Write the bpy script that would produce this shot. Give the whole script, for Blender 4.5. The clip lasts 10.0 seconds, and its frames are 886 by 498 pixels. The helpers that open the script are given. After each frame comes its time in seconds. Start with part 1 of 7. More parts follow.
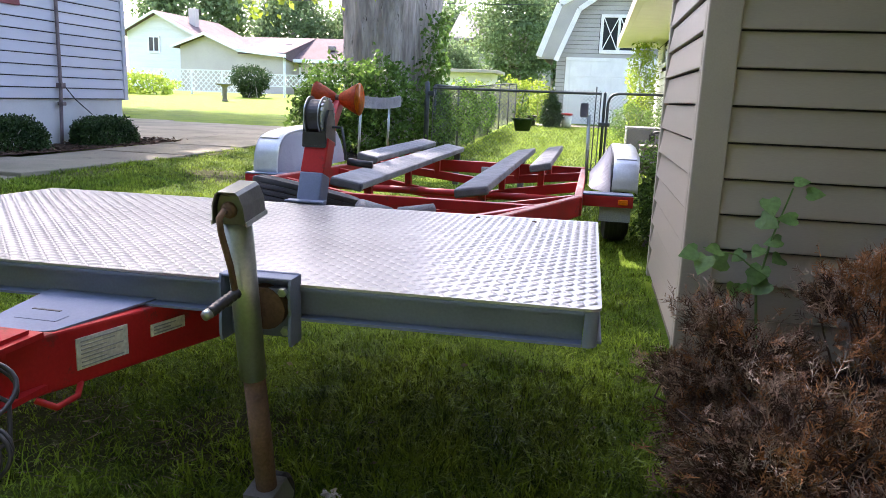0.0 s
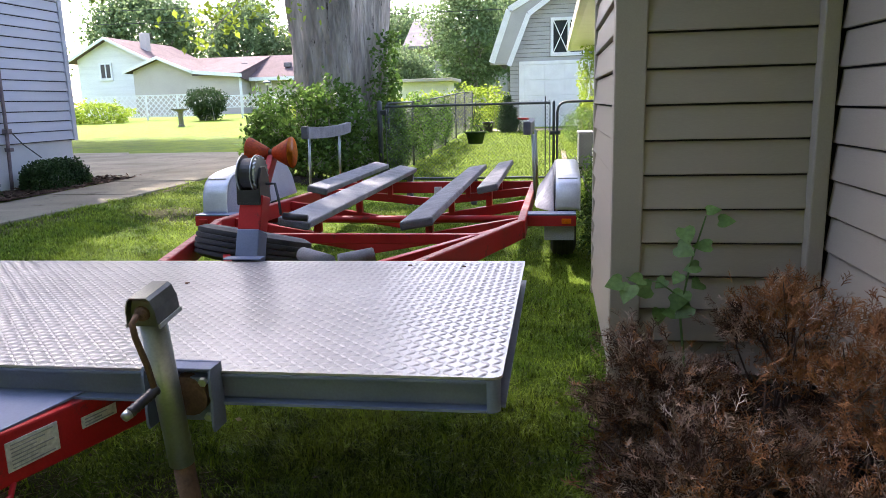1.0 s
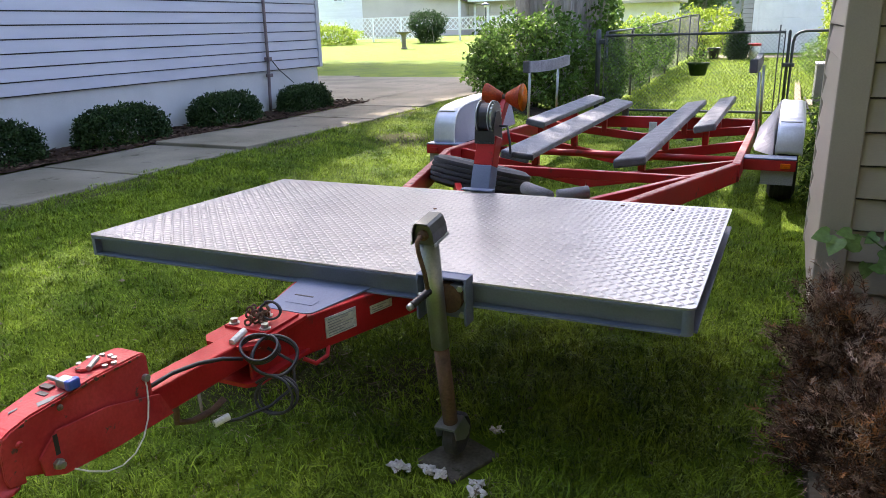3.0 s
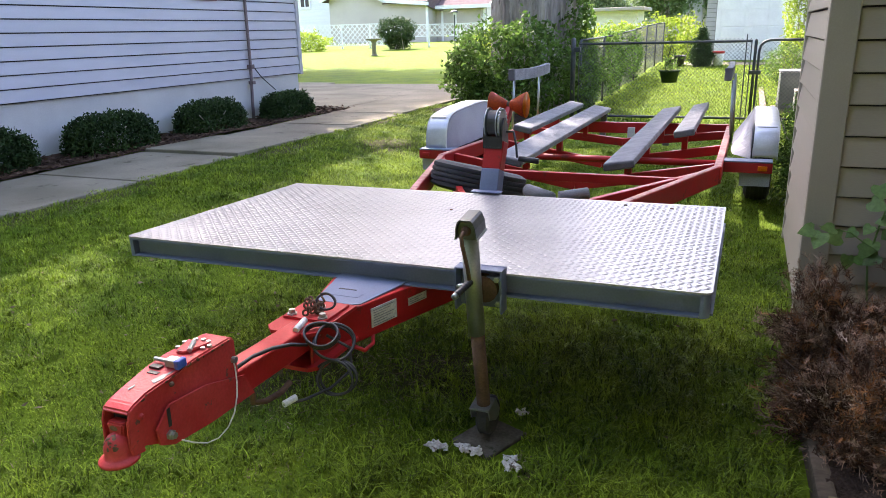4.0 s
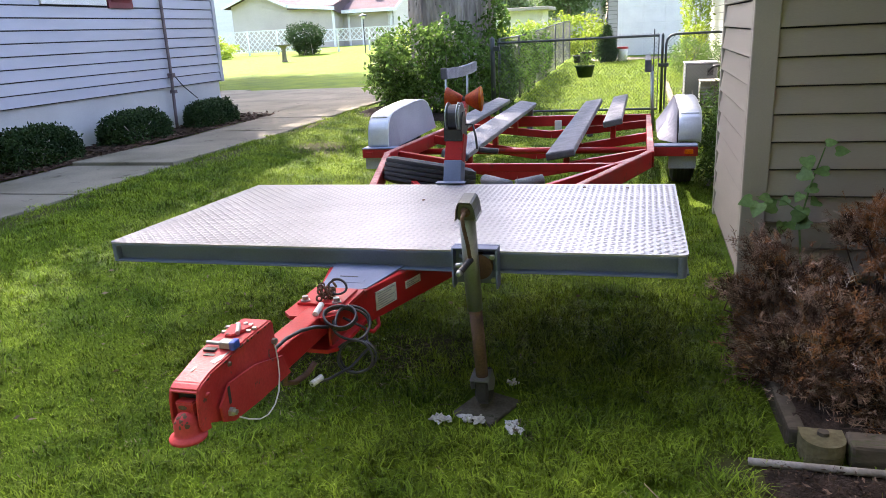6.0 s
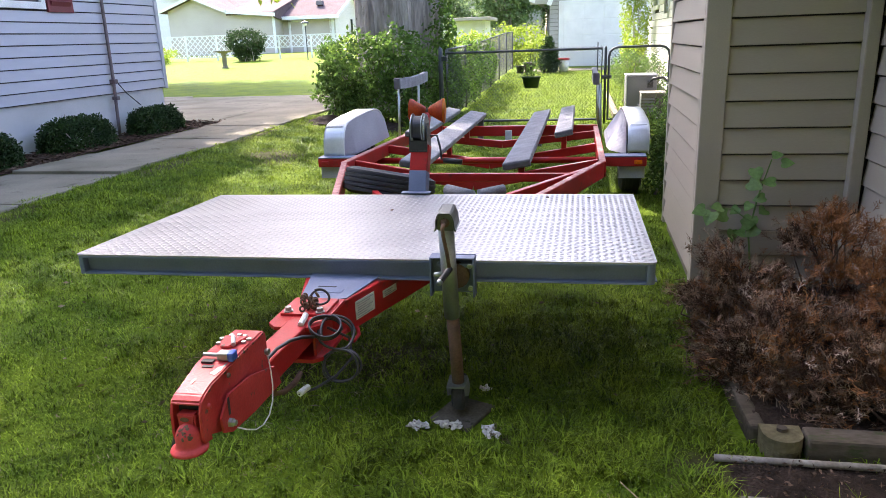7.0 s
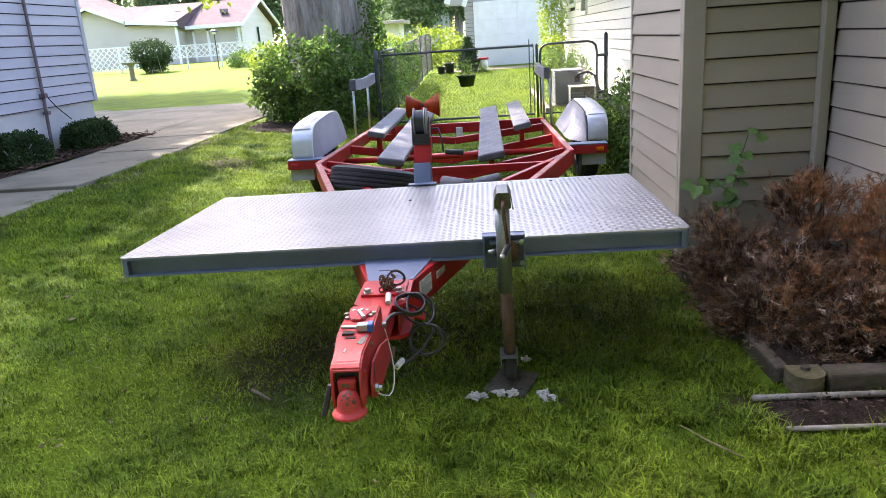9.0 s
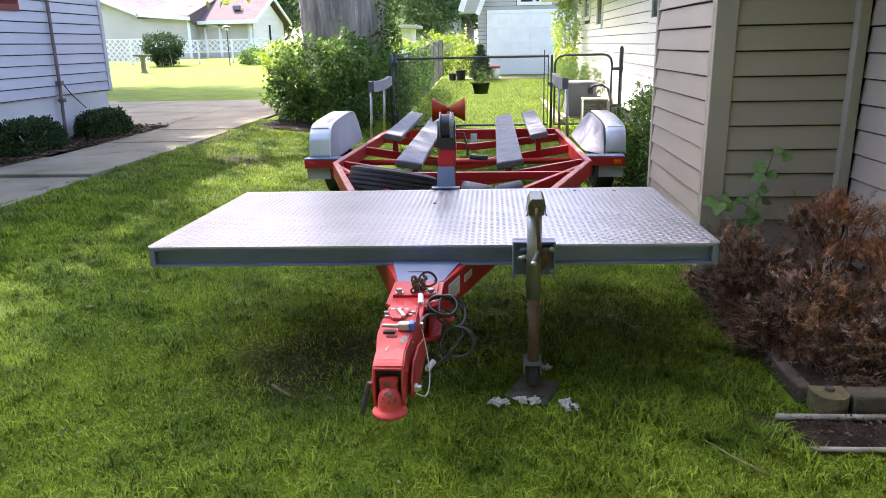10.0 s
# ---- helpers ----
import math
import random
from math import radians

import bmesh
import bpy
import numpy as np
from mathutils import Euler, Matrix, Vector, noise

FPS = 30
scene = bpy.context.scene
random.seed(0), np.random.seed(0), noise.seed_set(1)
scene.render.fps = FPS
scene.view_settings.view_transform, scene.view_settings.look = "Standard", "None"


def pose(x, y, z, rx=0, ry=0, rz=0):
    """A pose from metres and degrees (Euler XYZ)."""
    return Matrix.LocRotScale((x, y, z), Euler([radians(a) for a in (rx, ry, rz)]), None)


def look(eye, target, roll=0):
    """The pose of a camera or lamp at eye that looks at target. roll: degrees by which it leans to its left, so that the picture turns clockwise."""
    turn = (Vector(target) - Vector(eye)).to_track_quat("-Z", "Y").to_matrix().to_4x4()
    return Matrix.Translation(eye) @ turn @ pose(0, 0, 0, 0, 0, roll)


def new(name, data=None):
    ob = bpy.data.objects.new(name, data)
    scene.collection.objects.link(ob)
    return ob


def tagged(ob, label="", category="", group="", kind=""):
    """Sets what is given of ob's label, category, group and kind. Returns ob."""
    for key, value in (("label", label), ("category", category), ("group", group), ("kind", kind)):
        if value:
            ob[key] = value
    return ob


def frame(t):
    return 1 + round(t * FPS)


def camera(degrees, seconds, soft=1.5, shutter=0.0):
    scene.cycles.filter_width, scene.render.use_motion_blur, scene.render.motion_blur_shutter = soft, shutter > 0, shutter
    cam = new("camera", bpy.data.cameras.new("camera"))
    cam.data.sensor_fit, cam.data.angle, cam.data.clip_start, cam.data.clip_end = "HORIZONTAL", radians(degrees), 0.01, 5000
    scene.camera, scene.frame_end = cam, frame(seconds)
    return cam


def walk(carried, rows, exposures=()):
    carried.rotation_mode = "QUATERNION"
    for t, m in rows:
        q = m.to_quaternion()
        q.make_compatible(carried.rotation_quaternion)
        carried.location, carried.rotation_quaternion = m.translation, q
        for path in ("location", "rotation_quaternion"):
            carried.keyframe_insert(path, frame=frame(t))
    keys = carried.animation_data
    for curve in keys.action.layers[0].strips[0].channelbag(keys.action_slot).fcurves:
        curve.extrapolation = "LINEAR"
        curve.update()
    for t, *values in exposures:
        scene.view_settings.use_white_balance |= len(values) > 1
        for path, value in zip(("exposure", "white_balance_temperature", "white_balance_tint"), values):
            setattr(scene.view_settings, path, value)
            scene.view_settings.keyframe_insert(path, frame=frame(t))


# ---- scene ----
cam = camera(63.4, 10.0, soft=0.8)
PATH = [
    (0, (1.109, -1.426, 1.07), (0.728, 0.493, 0.655), 2.2),
    (0.5, (1.221, -1.41, 1.16), (0.989, 0.536, 0.75), -0.6),
    (1, (1.266, -1.464, 1.249), (0.961, 0.472, 0.848), -1.5),
    (1.5, (1.269, -1.565, 1.313), (0.827, 0.322, 0.822), -2.6),
    (2, (1.313, -1.647, 1.351), (0.739, 0.194, 0.821), -2.2),
    (2.5, (1.338, -1.754, 1.373), (0.579, 0.011, 0.818), -1.4),
    (2.7, (1.35, -1.8, 1.381), (0.499, -0.089, 0.793), -1.7),
    (3.8, (1.189, -2.12, 1.43), (0.468, -0.35, 0.848), -1.4),
    (4, (1.199, -2.164, 1.43), (0.454, -0.4, 0.853), -1.5),
    (4.5, (1.221, -2.304, 1.426), (0.457, -0.548, 0.851), -0.6),
    (5, (1.141, -2.382, 1.432), (0.479, -0.58, 0.872), -0.9),
    (5.5, (1.033, -2.428, 1.434), (0.416, -0.621, 0.839), -2.4),
    (5.7, (1.019, -2.413, 1.411), (0.433, -0.588, 0.84), -2.7),
    (6.8, (0.903, -2.471, 1.447), (0.513, -0.608, 0.834), -2.5),
    (7, (0.882, -2.499, 1.447), (0.511, -0.616, 0.883), -2.1),
    (7.5, (0.792, -2.614, 1.441), (0.474, -0.726, 0.86), -3.5),
    (8, (0.709, -2.727, 1.441), (0.41, -0.829, 0.887), -3.5),
    (8.5, (0.547, -2.75, 1.438), (0.315, -0.845, 0.876), -4.8),
    (9, (0.388, -2.744, 1.434), (0.247, -0.831, 0.868), -3.9),
    (9.5, (0.296, -2.756, 1.433), (0.168, -0.831, 0.907), -1.7),
    (10, (0.269, -2.751, 1.426), (0.13, -0.833, 0.877), -1.2),
]
EXPOSURE = [(0.0, 2.85, 6380, 23.5), (1.0, 2.56, 6380, 23.5), (2.5, 2.55, 6420, 22), (4.0, 2.76, 6540, 23), (10.0, 2.84, 6420, 24)]
walk(cam, [(t, look(eye, target, roll)) for t, eye, target, roll in PATH], EXPOSURE)


# ---- world, sun, exposure ----
world = bpy.data.worlds.new("sky")
scene.world = world
world.use_nodes = True
wn = world.node_tree.nodes
sky = wn.new("ShaderNodeTexSky")
sky.sky_type, sky.sun_disc = "NISHITA", False
SUN_AZ, SUN_EL = -38.0, 44.0  # degrees clockwise from +y, and above the horizon
sky.sun_elevation, sky.sun_rotation = radians(SUN_EL), radians(SUN_AZ)
sky.air_density, sky.dust_density, sky.ozone_density = 1.0, 3.0, 1.0
wn["Background"].inputs["Strength"].default_value = 0.15
world.node_tree.links.new(sky.outputs[0], wn["Background"].inputs["Color"])
sun = new("sun", bpy.data.lights.new("sun", "SUN"))
sun.data.energy, sun.data.angle, sun.data.color = 2.9, radians(0.8), (1.0, 0.93, 0.82)
sd = Vector((math.sin(radians(SUN_AZ)) * math.cos(radians(SUN_EL)), math.cos(radians(SUN_AZ)) * math.cos(radians(SUN_EL)), math.sin(radians(SUN_EL))))
sun.matrix_basis = look(sd * 60, (0, 0, 0))


# ---- materials ----
def rgb(c):
    return (*c, 1.0)


def material(name, a, b, rough=0.6, metal=0.0, scale=6.0, grain=90.0, bump=0.15, spots=None, spot_at=0.62, spot_scale=11.0, vary=0.0, island=0.0, stretch=(1, 1, 1), sheen=0.0, through_light=0.0, rough_vary=0.12, dist=0.01, spec=0.5, speck=0.18):
    """Two-scale surface: broad mottling from a to b, fine grain, spots of wear, relief."""
    m = bpy.data.materials.new(name)
    m.use_nodes = True
    n, l = m.node_tree.nodes, m.node_tree.links
    p = n["Principled BSDF"]
    tc, mp = n.new("ShaderNodeTexCoord"), n.new("ShaderNodeMapping")
    mp.inputs["Scale"].default_value = stretch
    l.new(tc.outputs["Object"], mp.inputs["Vector"])
    big, fine = n.new("ShaderNodeTexNoise"), n.new("ShaderNodeTexNoise")
    big.inputs["Scale"].default_value, big.inputs["Detail"].default_value = scale, 4
    fine.inputs["Scale"].default_value, fine.inputs["Detail"].default_value = grain, 3
    for t in (big, fine):
        l.new(mp.outputs[0], t.inputs["Vector"])
    ramp = n.new("ShaderNodeValToRGB")
    ramp.color_ramp.elements[0].color, ramp.color_ramp.elements[1].color = rgb(a), rgb(b)
    ramp.color_ramp.elements[0].position, ramp.color_ramp.elements[1].position = 0.32, 0.68
    l.new(big.outputs["Fac"], ramp.inputs[0])
    last = ramp.outputs[0]
    gr = n.new("ShaderNodeMapRange")
    gr.inputs["From Min"].default_value, gr.inputs["From Max"].default_value = 0.3, 0.7
    gr.inputs["To Min"].default_value, gr.inputs["To Max"].default_value = 1 - speck, 1 + speck
    l.new(fine.outputs["Fac"], gr.inputs["Value"])
    mul = n.new("ShaderNodeMix")
    mul.data_type, mul.blend_type = "RGBA", "MULTIPLY"
    mul.inputs[0].default_value = 1.0
    l.new(last, mul.inputs[6]), l.new(gr.outputs[0], mul.inputs[7])
    last = mul.outputs[2]
    if spots:
        sp = n.new("ShaderNodeTexNoise")
        sp.inputs["Scale"].default_value, sp.inputs["Detail"].default_value, sp.inputs["Roughness"].default_value = spot_scale, 6, 0.7
        l.new(mp.outputs[0], sp.inputs["Vector"])
        sr = n.new("ShaderNodeMapRange")
        sr.inputs["From Min"].default_value, sr.inputs["From Max"].default_value = spot_at, spot_at + 0.05
        l.new(sp.outputs["Fac"], sr.inputs["Value"])
        mx = n.new("ShaderNodeMix")
        mx.data_type = "RGBA"
        mx.inputs[7].default_value = rgb(spots)
        l.new(sr.outputs[0], mx.inputs[0]), l.new(last, mx.inputs[6])
        last = mx.outputs[2]
    for amount, node, out in ((vary, "ShaderNodeObjectInfo", "Random"), (island, "ShaderNodeNewGeometry", "Random Per Island")):
        if amount:
            src = n.new(node)
            vr = n.new("ShaderNodeMapRange")
            vr.inputs["To Min"].default_value, vr.inputs["To Max"].default_value = 1 - amount, 1 + amount
            l.new(src.outputs[out], vr.inputs["Value"])
            mm = n.new("ShaderNodeMix")
            mm.data_type, mm.blend_type = "RGBA", "MULTIPLY"
            mm.inputs[0].default_value = 1.0
            l.new(last, mm.inputs[6]), l.new(vr.outputs[0], mm.inputs[7])
            last = mm.outputs[2]
    l.new(last, p.inputs["Base Color"])
    p.inputs["Metallic"].default_value = metal
    p.inputs["Specular IOR Level"].default_value = spec
    rr = n.new("ShaderNodeMapRange")
    rr.inputs["To Min"].default_value, rr.inputs["To Max"].default_value = max(0.02, rough - rough_vary), min(1.0, rough + rough_vary)
    l.new(big.outputs["Fac"], rr.inputs["Value"]), l.new(rr.outputs[0], p.inputs["Roughness"])
    if bump:
        bp = n.new("ShaderNodeBump")
        bp.inputs["Strength"].default_value, bp.inputs["Distance"].default_value = bump, dist
        l.new(fine.outputs["Fac"], bp.inputs["Height"]), l.new(bp.outputs[0], p.inputs["Normal"])
    if through_light:
        tr, mix = n.new("ShaderNodeBsdfTranslucent"), n.new("ShaderNodeMixShader")
        l.new(last, tr.inputs["Color"])
        mix.inputs[0].default_value = through_light
        l.new(p.outputs[0], mix.inputs[1]), l.new(tr.outputs[0], mix.inputs[2])
        l.new(mix.outputs[0], n["Material Output"].inputs["Surface"])
    return m


LAWN = material("lawn", (0.068, 0.124, 0.008), (0.135, 0.2, 0.013), 0.9, scale=1.6, grain=70, bump=0.6, spots=(0.07, 0.065, 0.025), spot_at=0.63, spot_scale=2.2, dist=0.03, spec=0.08)
GRASS = material("grass_blades", (0.08, 0.15, 0.009), (0.235, 0.33, 0.027), 0.6, scale=3.0, grain=30, bump=0, island=0.7, through_light=0.3, spec=0.15)


def bare_and_shaded(m, places, patch_tone):
    """Patches of worn ground and painted shade, ragged by noise, at places (x, y, half-width, half-length) of a lawn
    material.
    """
    n, l = m.node_tree.nodes, m.node_tree.links
    p = n["Principled BSDF"]
    last = p.inputs["Base Color"].links[0].from_socket
    tc, nz = n.new("ShaderNodeTexCoord"), n.new("ShaderNodeTexNoise")
    nz.inputs["Scale"].default_value, nz.inputs["Detail"].default_value = 5.0, 6
    l.new(tc.outputs["Object"], nz.inputs["Vector"])
    for x, y, w, h in places:
        sub, ln = n.new("ShaderNodeVectorMath"), n.new("ShaderNodeVectorMath")
        sub.operation, ln.operation = "MULTIPLY_ADD", "LENGTH"
        l.new(tc.outputs["Object"], sub.inputs[0])
        sub.inputs[1].default_value, sub.inputs[2].default_value = (1 / w, 1 / h, 0), (-x / w, -y / h, 0)
        l.new(sub.outputs[0], ln.inputs[0])
        ad, mr, mx = n.new("ShaderNodeMath"), n.new("ShaderNodeMapRange"), n.new("ShaderNodeMix")
        ad.operation = "ADD"
        l.new(ln.outputs["Value"], ad.inputs[0]), l.new(nz.outputs["Fac"], ad.inputs[1])
        mr.inputs["From Min"].default_value, mr.inputs["From Max"].default_value = 1.7, 1.1
        l.new(ad.outputs[0], mr.inputs["Value"])
        mx.data_type = "RGBA"
        mx.inputs[7].default_value = rgb(patch_tone)
        l.new(mr.outputs[0], mx.inputs[0]), l.new(last, mx.inputs[6])
        last = mx.outputs[2]
    l.new(last, p.inputs["Base Color"])


# The first two patches paint deck shade, with some thin grass, into the lawn.
BARE_SHADED = [(-0.58, 0.3, 0.4, 0.45), (0.1, 0.45, 0.4, 0.3), (-2.6, 5.3, 0.5, 0.6), (-3.35, 4.4, 0.22, 0.9), (-3.0, 8.3, 0.6, 0.8), (-3.42, 6.6, 0.18, 1.2), (-3.4, 1.5, 0.2, 1.7), (1.35, -0.25, 0.18, 0.2)]
bare_and_shaded(LAWN, BARE_SHADED, (0.062, 0.062, 0.022))
CONCRETE = material("concrete", (0.165, 0.15, 0.108), (0.27, 0.245, 0.188), 0.9, scale=1.3, grain=140, bump=0.3, spots=(0.12, 0.108, 0.078), spot_at=0.6, spot_scale=4, vary=0.08, spec=0.08)
FOUNDATION = material("painted_block", (0.5, 0.5, 0.495), (0.58, 0.58, 0.57), 0.85, scale=2, grain=120, bump=0.15, spots=(0.36, 0.36, 0.35), spot_at=0.66, spot_scale=3, spec=0.08, speck=0.06)
MULCH = material("mulch", (0.035, 0.02, 0.014), (0.1, 0.06, 0.04), 0.95, scale=14, grain=80, bump=1.0, spots=(0.2, 0.13, 0.08), spot_at=0.64, spot_scale=30, dist=0.03, spec=0.08)
CHIP = material("mulch_chips", (0.045, 0.028, 0.02), (0.15, 0.105, 0.075), 0.95, scale=20, grain=80, bump=0.2, island=0.6, spec=0.08)
SIDING_BLUE = material("blue_grey_siding", (0.42, 0.425, 0.485), (0.475, 0.478, 0.54), 0.5, scale=1.2, grain=160, bump=0.04, spots=(0.42, 0.415, 0.465), spot_at=0.7, spot_scale=2.5, vary=0.03, stretch=(1, 0.3, 4), speck=0.05)
SIDING_TAN = material("taupe_siding", (0.352, 0.305, 0.236), (0.403, 0.353, 0.278), 0.55, scale=1.2, grain=160, bump=0.05, spots=(0.31, 0.28, 0.23), spot_at=0.7, spot_scale=3, vary=0.03, stretch=(0.3, 0.3, 4), speck=0.05)
TRIM_TAN = material("taupe_trim", (0.35, 0.308, 0.238), (0.392, 0.348, 0.27), 0.55, scale=2, grain=150, bump=0.03, speck=0.04)
SIDING_WHITE = material("pale_siding", (0.68, 0.67, 0.64), (0.76, 0.75, 0.72), 0.6, scale=1.2, grain=160, bump=0.06, vary=0.03, stretch=(0.3, 0.3, 4))
SIDING_GREY = material("grey_siding", (0.36, 0.35, 0.33), (0.42, 0.41, 0.385), 0.6, scale=1.5, grain=100, bump=0.06, vary=0.04)
WHITE = material("white_paint", (0.74, 0.74, 0.73), (0.82, 0.82, 0.81), 0.5, scale=3, grain=120, bump=0.04)
SOFFIT = material("cream_soffit", (0.66, 0.61, 0.5), (0.72, 0.67, 0.57), 0.6, scale=3, grain=120, bump=0.04, speck=0.05)
CREAM = material("cream_stucco", (0.46, 0.415, 0.36), (0.52, 0.475, 0.415), 0.85, scale=0.8, grain=40, bump=0.1, spec=0.08)
ROOF_PINK = material("pink_shingle", (0.105, 0.078, 0.077), (0.14, 0.105, 0.103), 0.95, scale=1.5, grain=12, bump=0.3, spec=0.08)
ROOF_GREY = material("grey_shingle", (0.14, 0.13, 0.13), (0.22, 0.2, 0.2), 0.9, scale=1.5, grain=14, bump=0.3, spec=0.08)
MAROON = material("maroon_paint", (0.13, 0.015, 0.025), (0.18, 0.025, 0.035), 0.5, scale=4, grain=90, bump=0.05)
BROWN_PIPE = material("brown_pipe_paint", (0.11, 0.08, 0.085), (0.19, 0.145, 0.15), 0.6, scale=8, grain=90, bump=0.1)
GLASS_DARK = material("window_glass", (0.02, 0.025, 0.03), (0.04, 0.045, 0.05), 0.06, scale=2, grain=20, bump=0, rough_vary=0.02)
RED = material("red_paint", (0.33, 0.01, 0.011), (0.44, 0.018, 0.018), 0.46, scale=5, grain=120, bump=0.05, spots=(0.2, 0.024, 0.02), spot_at=0.6, spot_scale=9, spec=0.35, speck=0.08)
RED_FADED = material("faded_red_paint", (0.38, 0.022, 0.025), (0.52, 0.06, 0.058), 0.5, scale=9, grain=120, bump=0.1, spots=(0.13, 0.06, 0.05), spot_at=0.615, spot_scale=26, speck=0.1, spec=0.3)
PLATE = material("aluminium_tread_plate", (0.288, 0.294, 0.302), (0.352, 0.358, 0.365), 0.4, metal=0.75, scale=3, grain=200, bump=0.04, spots=(0.22, 0.21, 0.21), spot_at=0.7, spot_scale=8, speck=0.08, rough_vary=0.07)
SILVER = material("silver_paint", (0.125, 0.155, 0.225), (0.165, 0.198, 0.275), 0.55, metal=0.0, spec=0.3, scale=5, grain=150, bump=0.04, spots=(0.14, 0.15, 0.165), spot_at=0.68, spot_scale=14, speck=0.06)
ZINC = material("zinc_steel", (0.3, 0.33, 0.31), (0.4, 0.43, 0.41), 0.38, metal=0.8, scale=9, grain=150, bump=0.05, spots=(0.24, 0.2, 0.15), spot_at=0.68, spot_scale=14, speck=0.08)
ZINC_DULL = material("dull_weathered_zinc", (0.095, 0.105, 0.103), (0.165, 0.178, 0.174), 0.42, metal=0.6, scale=14, grain=150, bump=0.06, spots=(0.16, 0.08, 0.045), spot_at=0.66, spot_scale=18, speck=0.08)
CHROME = material("bright_galvanised", (0.55, 0.56, 0.57), (0.68, 0.69, 0.7), 0.42, metal=0.55, speck=0.05, scale=6, grain=80, bump=0.1, spots=(0.5, 0.5, 0.5), spot_at=0.66, spot_scale=9)
RUST = material("rusty_steel", (0.08, 0.045, 0.03), (0.17, 0.1, 0.06), 0.85, metal=0.2, scale=14, grain=130, bump=0.3, spots=(0.22, 0.2, 0.17), spot_at=0.7, spot_scale=20)
RUBBER = material("black_rubber", (0.022, 0.022, 0.024), (0.045, 0.045, 0.047), 0.75, scale=8, grain=120, bump=0.15)
CARPET = material("grey_carpet", (0.2, 0.2, 0.21), (0.29, 0.29, 0.3), 0.97, scale=9, grain=320, bump=0.6, spots=(0.15, 0.15, 0.15), spot_at=0.66, spot_scale=13)
CARPET_DARK = material("dark_grey_carpet", (0.09, 0.09, 0.095), (0.14, 0.14, 0.145), 0.97, scale=9, grain=320, bump=0.6)
PANEL_GREY = material("grey_fender_panel", (0.3, 0.3, 0.34), (0.37, 0.37, 0.41), 0.6, scale=4, grain=120, bump=0.1)
AMBER = material("amber_plastic", (0.9, 0.3, 0.01), (0.97, 0.4, 0.02), 0.3, scale=6, grain=80, bump=0.02, through_light=0.65)
ORANGE_RUBBER = material("weathered_red_rubber", (0.42, 0.07, 0.02), (0.6, 0.14, 0.025), 0.5, scale=12, grain=100, bump=0.1, spots=(0.2, 0.04, 0.025), spot_at=0.62, spot_scale=16, through_light=0.6)
RED_SCUFFED = material("scuffed_red_paint", (0.36, 0.09, 0.075), (0.56, 0.27, 0.23), 0.6, scale=16, grain=130, bump=0.15, spots=(0.09, 0.045, 0.035), spot_at=0.6, spot_scale=26, speck=0.2, spec=0.3)
BLACK = material("black_plastic", (0.012, 0.012, 0.014), (0.03, 0.03, 0.032), 0.45, scale=10, grain=120, bump=0.05)
PAPER = material("pale_label", (0.5, 0.52, 0.48), (0.62, 0.63, 0.58), 0.5, scale=25, grain=120, bump=0.02, spots=(0.2, 0.21, 0.2), spot_at=0.66, spot_scale=60)
INK = material("label_ink", (0.2, 0.22, 0.24), (0.34, 0.36, 0.38), 0.6, scale=25, grain=120, bump=0)
BLUE = material("blue_plastic", (0.04, 0.09, 0.4), (0.06, 0.13, 0.5), 0.35, scale=20, grain=120, bump=0)
FENCE_METAL = material("dark_galvanised_pipe", (0.05, 0.056, 0.062), (0.1, 0.107, 0.113), 0.55, metal=0.6, scale=5, grain=120, bump=0.1)
WIRE = material("chain_link_wire", (0.07, 0.08, 0.085), (0.12, 0.13, 0.135), 0.55, metal=0.5, scale=8, grain=120, bump=0)
BARK = material("maple_bark", (0.18, 0.158, 0.145), (0.47, 0.425, 0.395), 0.95, scale=5, grain=22, bump=1.0, spots=(0.05, 0.04, 0.035), spot_at=0.6, spot_scale=9, stretch=(1, 1, 0.18), dist=0.06, spec=0.08)
LEAF = material("green_leaves", (0.055, 0.115, 0.02), (0.14, 0.24, 0.05), 0.5, scale=2.5, grain=30, bump=0, island=0.5, through_light=0.48, spec=0.25)
LEAF_DARK = material("boxwood_leaves", (0.018, 0.045, 0.013), (0.045, 0.085, 0.022), 0.7, scale=6, grain=30, bump=0, island=0.45, through_light=0.25, spec=0.25)
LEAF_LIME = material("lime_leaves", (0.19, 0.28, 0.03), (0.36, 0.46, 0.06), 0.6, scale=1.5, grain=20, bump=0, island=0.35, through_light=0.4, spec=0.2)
# Distance haze is put into this paler leaf colour.
LEAF_HAZED = material("hazed_tree_leaves", (0.11, 0.165, 0.07), (0.2, 0.28, 0.125), 0.7, scale=0.5, grain=10, bump=0, island=0.35, through_light=0.45, spec=0.25)
# Dark brown of the inner sprays: the bush's inner shade is in this colour.
DEAD_SHADED = material("shaded_dead_juniper", (0.03, 0.017, 0.012), (0.115, 0.064, 0.041), 0.9, scale=7, grain=40, bump=0, island=0.35, spec=0.08)
PALE_DEAD = material("pale_dead_juniper", (0.11, 0.068, 0.046), (0.34, 0.23, 0.16), 0.9, scale=6, grain=40, bump=0, island=0.4, spec=0.08)
TWIG = material("pale_bare_twigs", (0.22, 0.165, 0.125), (0.48, 0.38, 0.3), 0.9, scale=9, grain=60, bump=0.1, island=0.35, spec=0.08)
WOOD_DARK = material("dead_stems", (0.05, 0.034, 0.026), (0.13, 0.095, 0.075), 0.9, scale=9, grain=60, bump=0.1, spec=0.08)
RUSSET = material("russet_needles", (0.15, 0.065, 0.03), (0.42, 0.2, 0.085), 0.9, scale=8, grain=40, bump=0, island=0.28, spec=0.08)
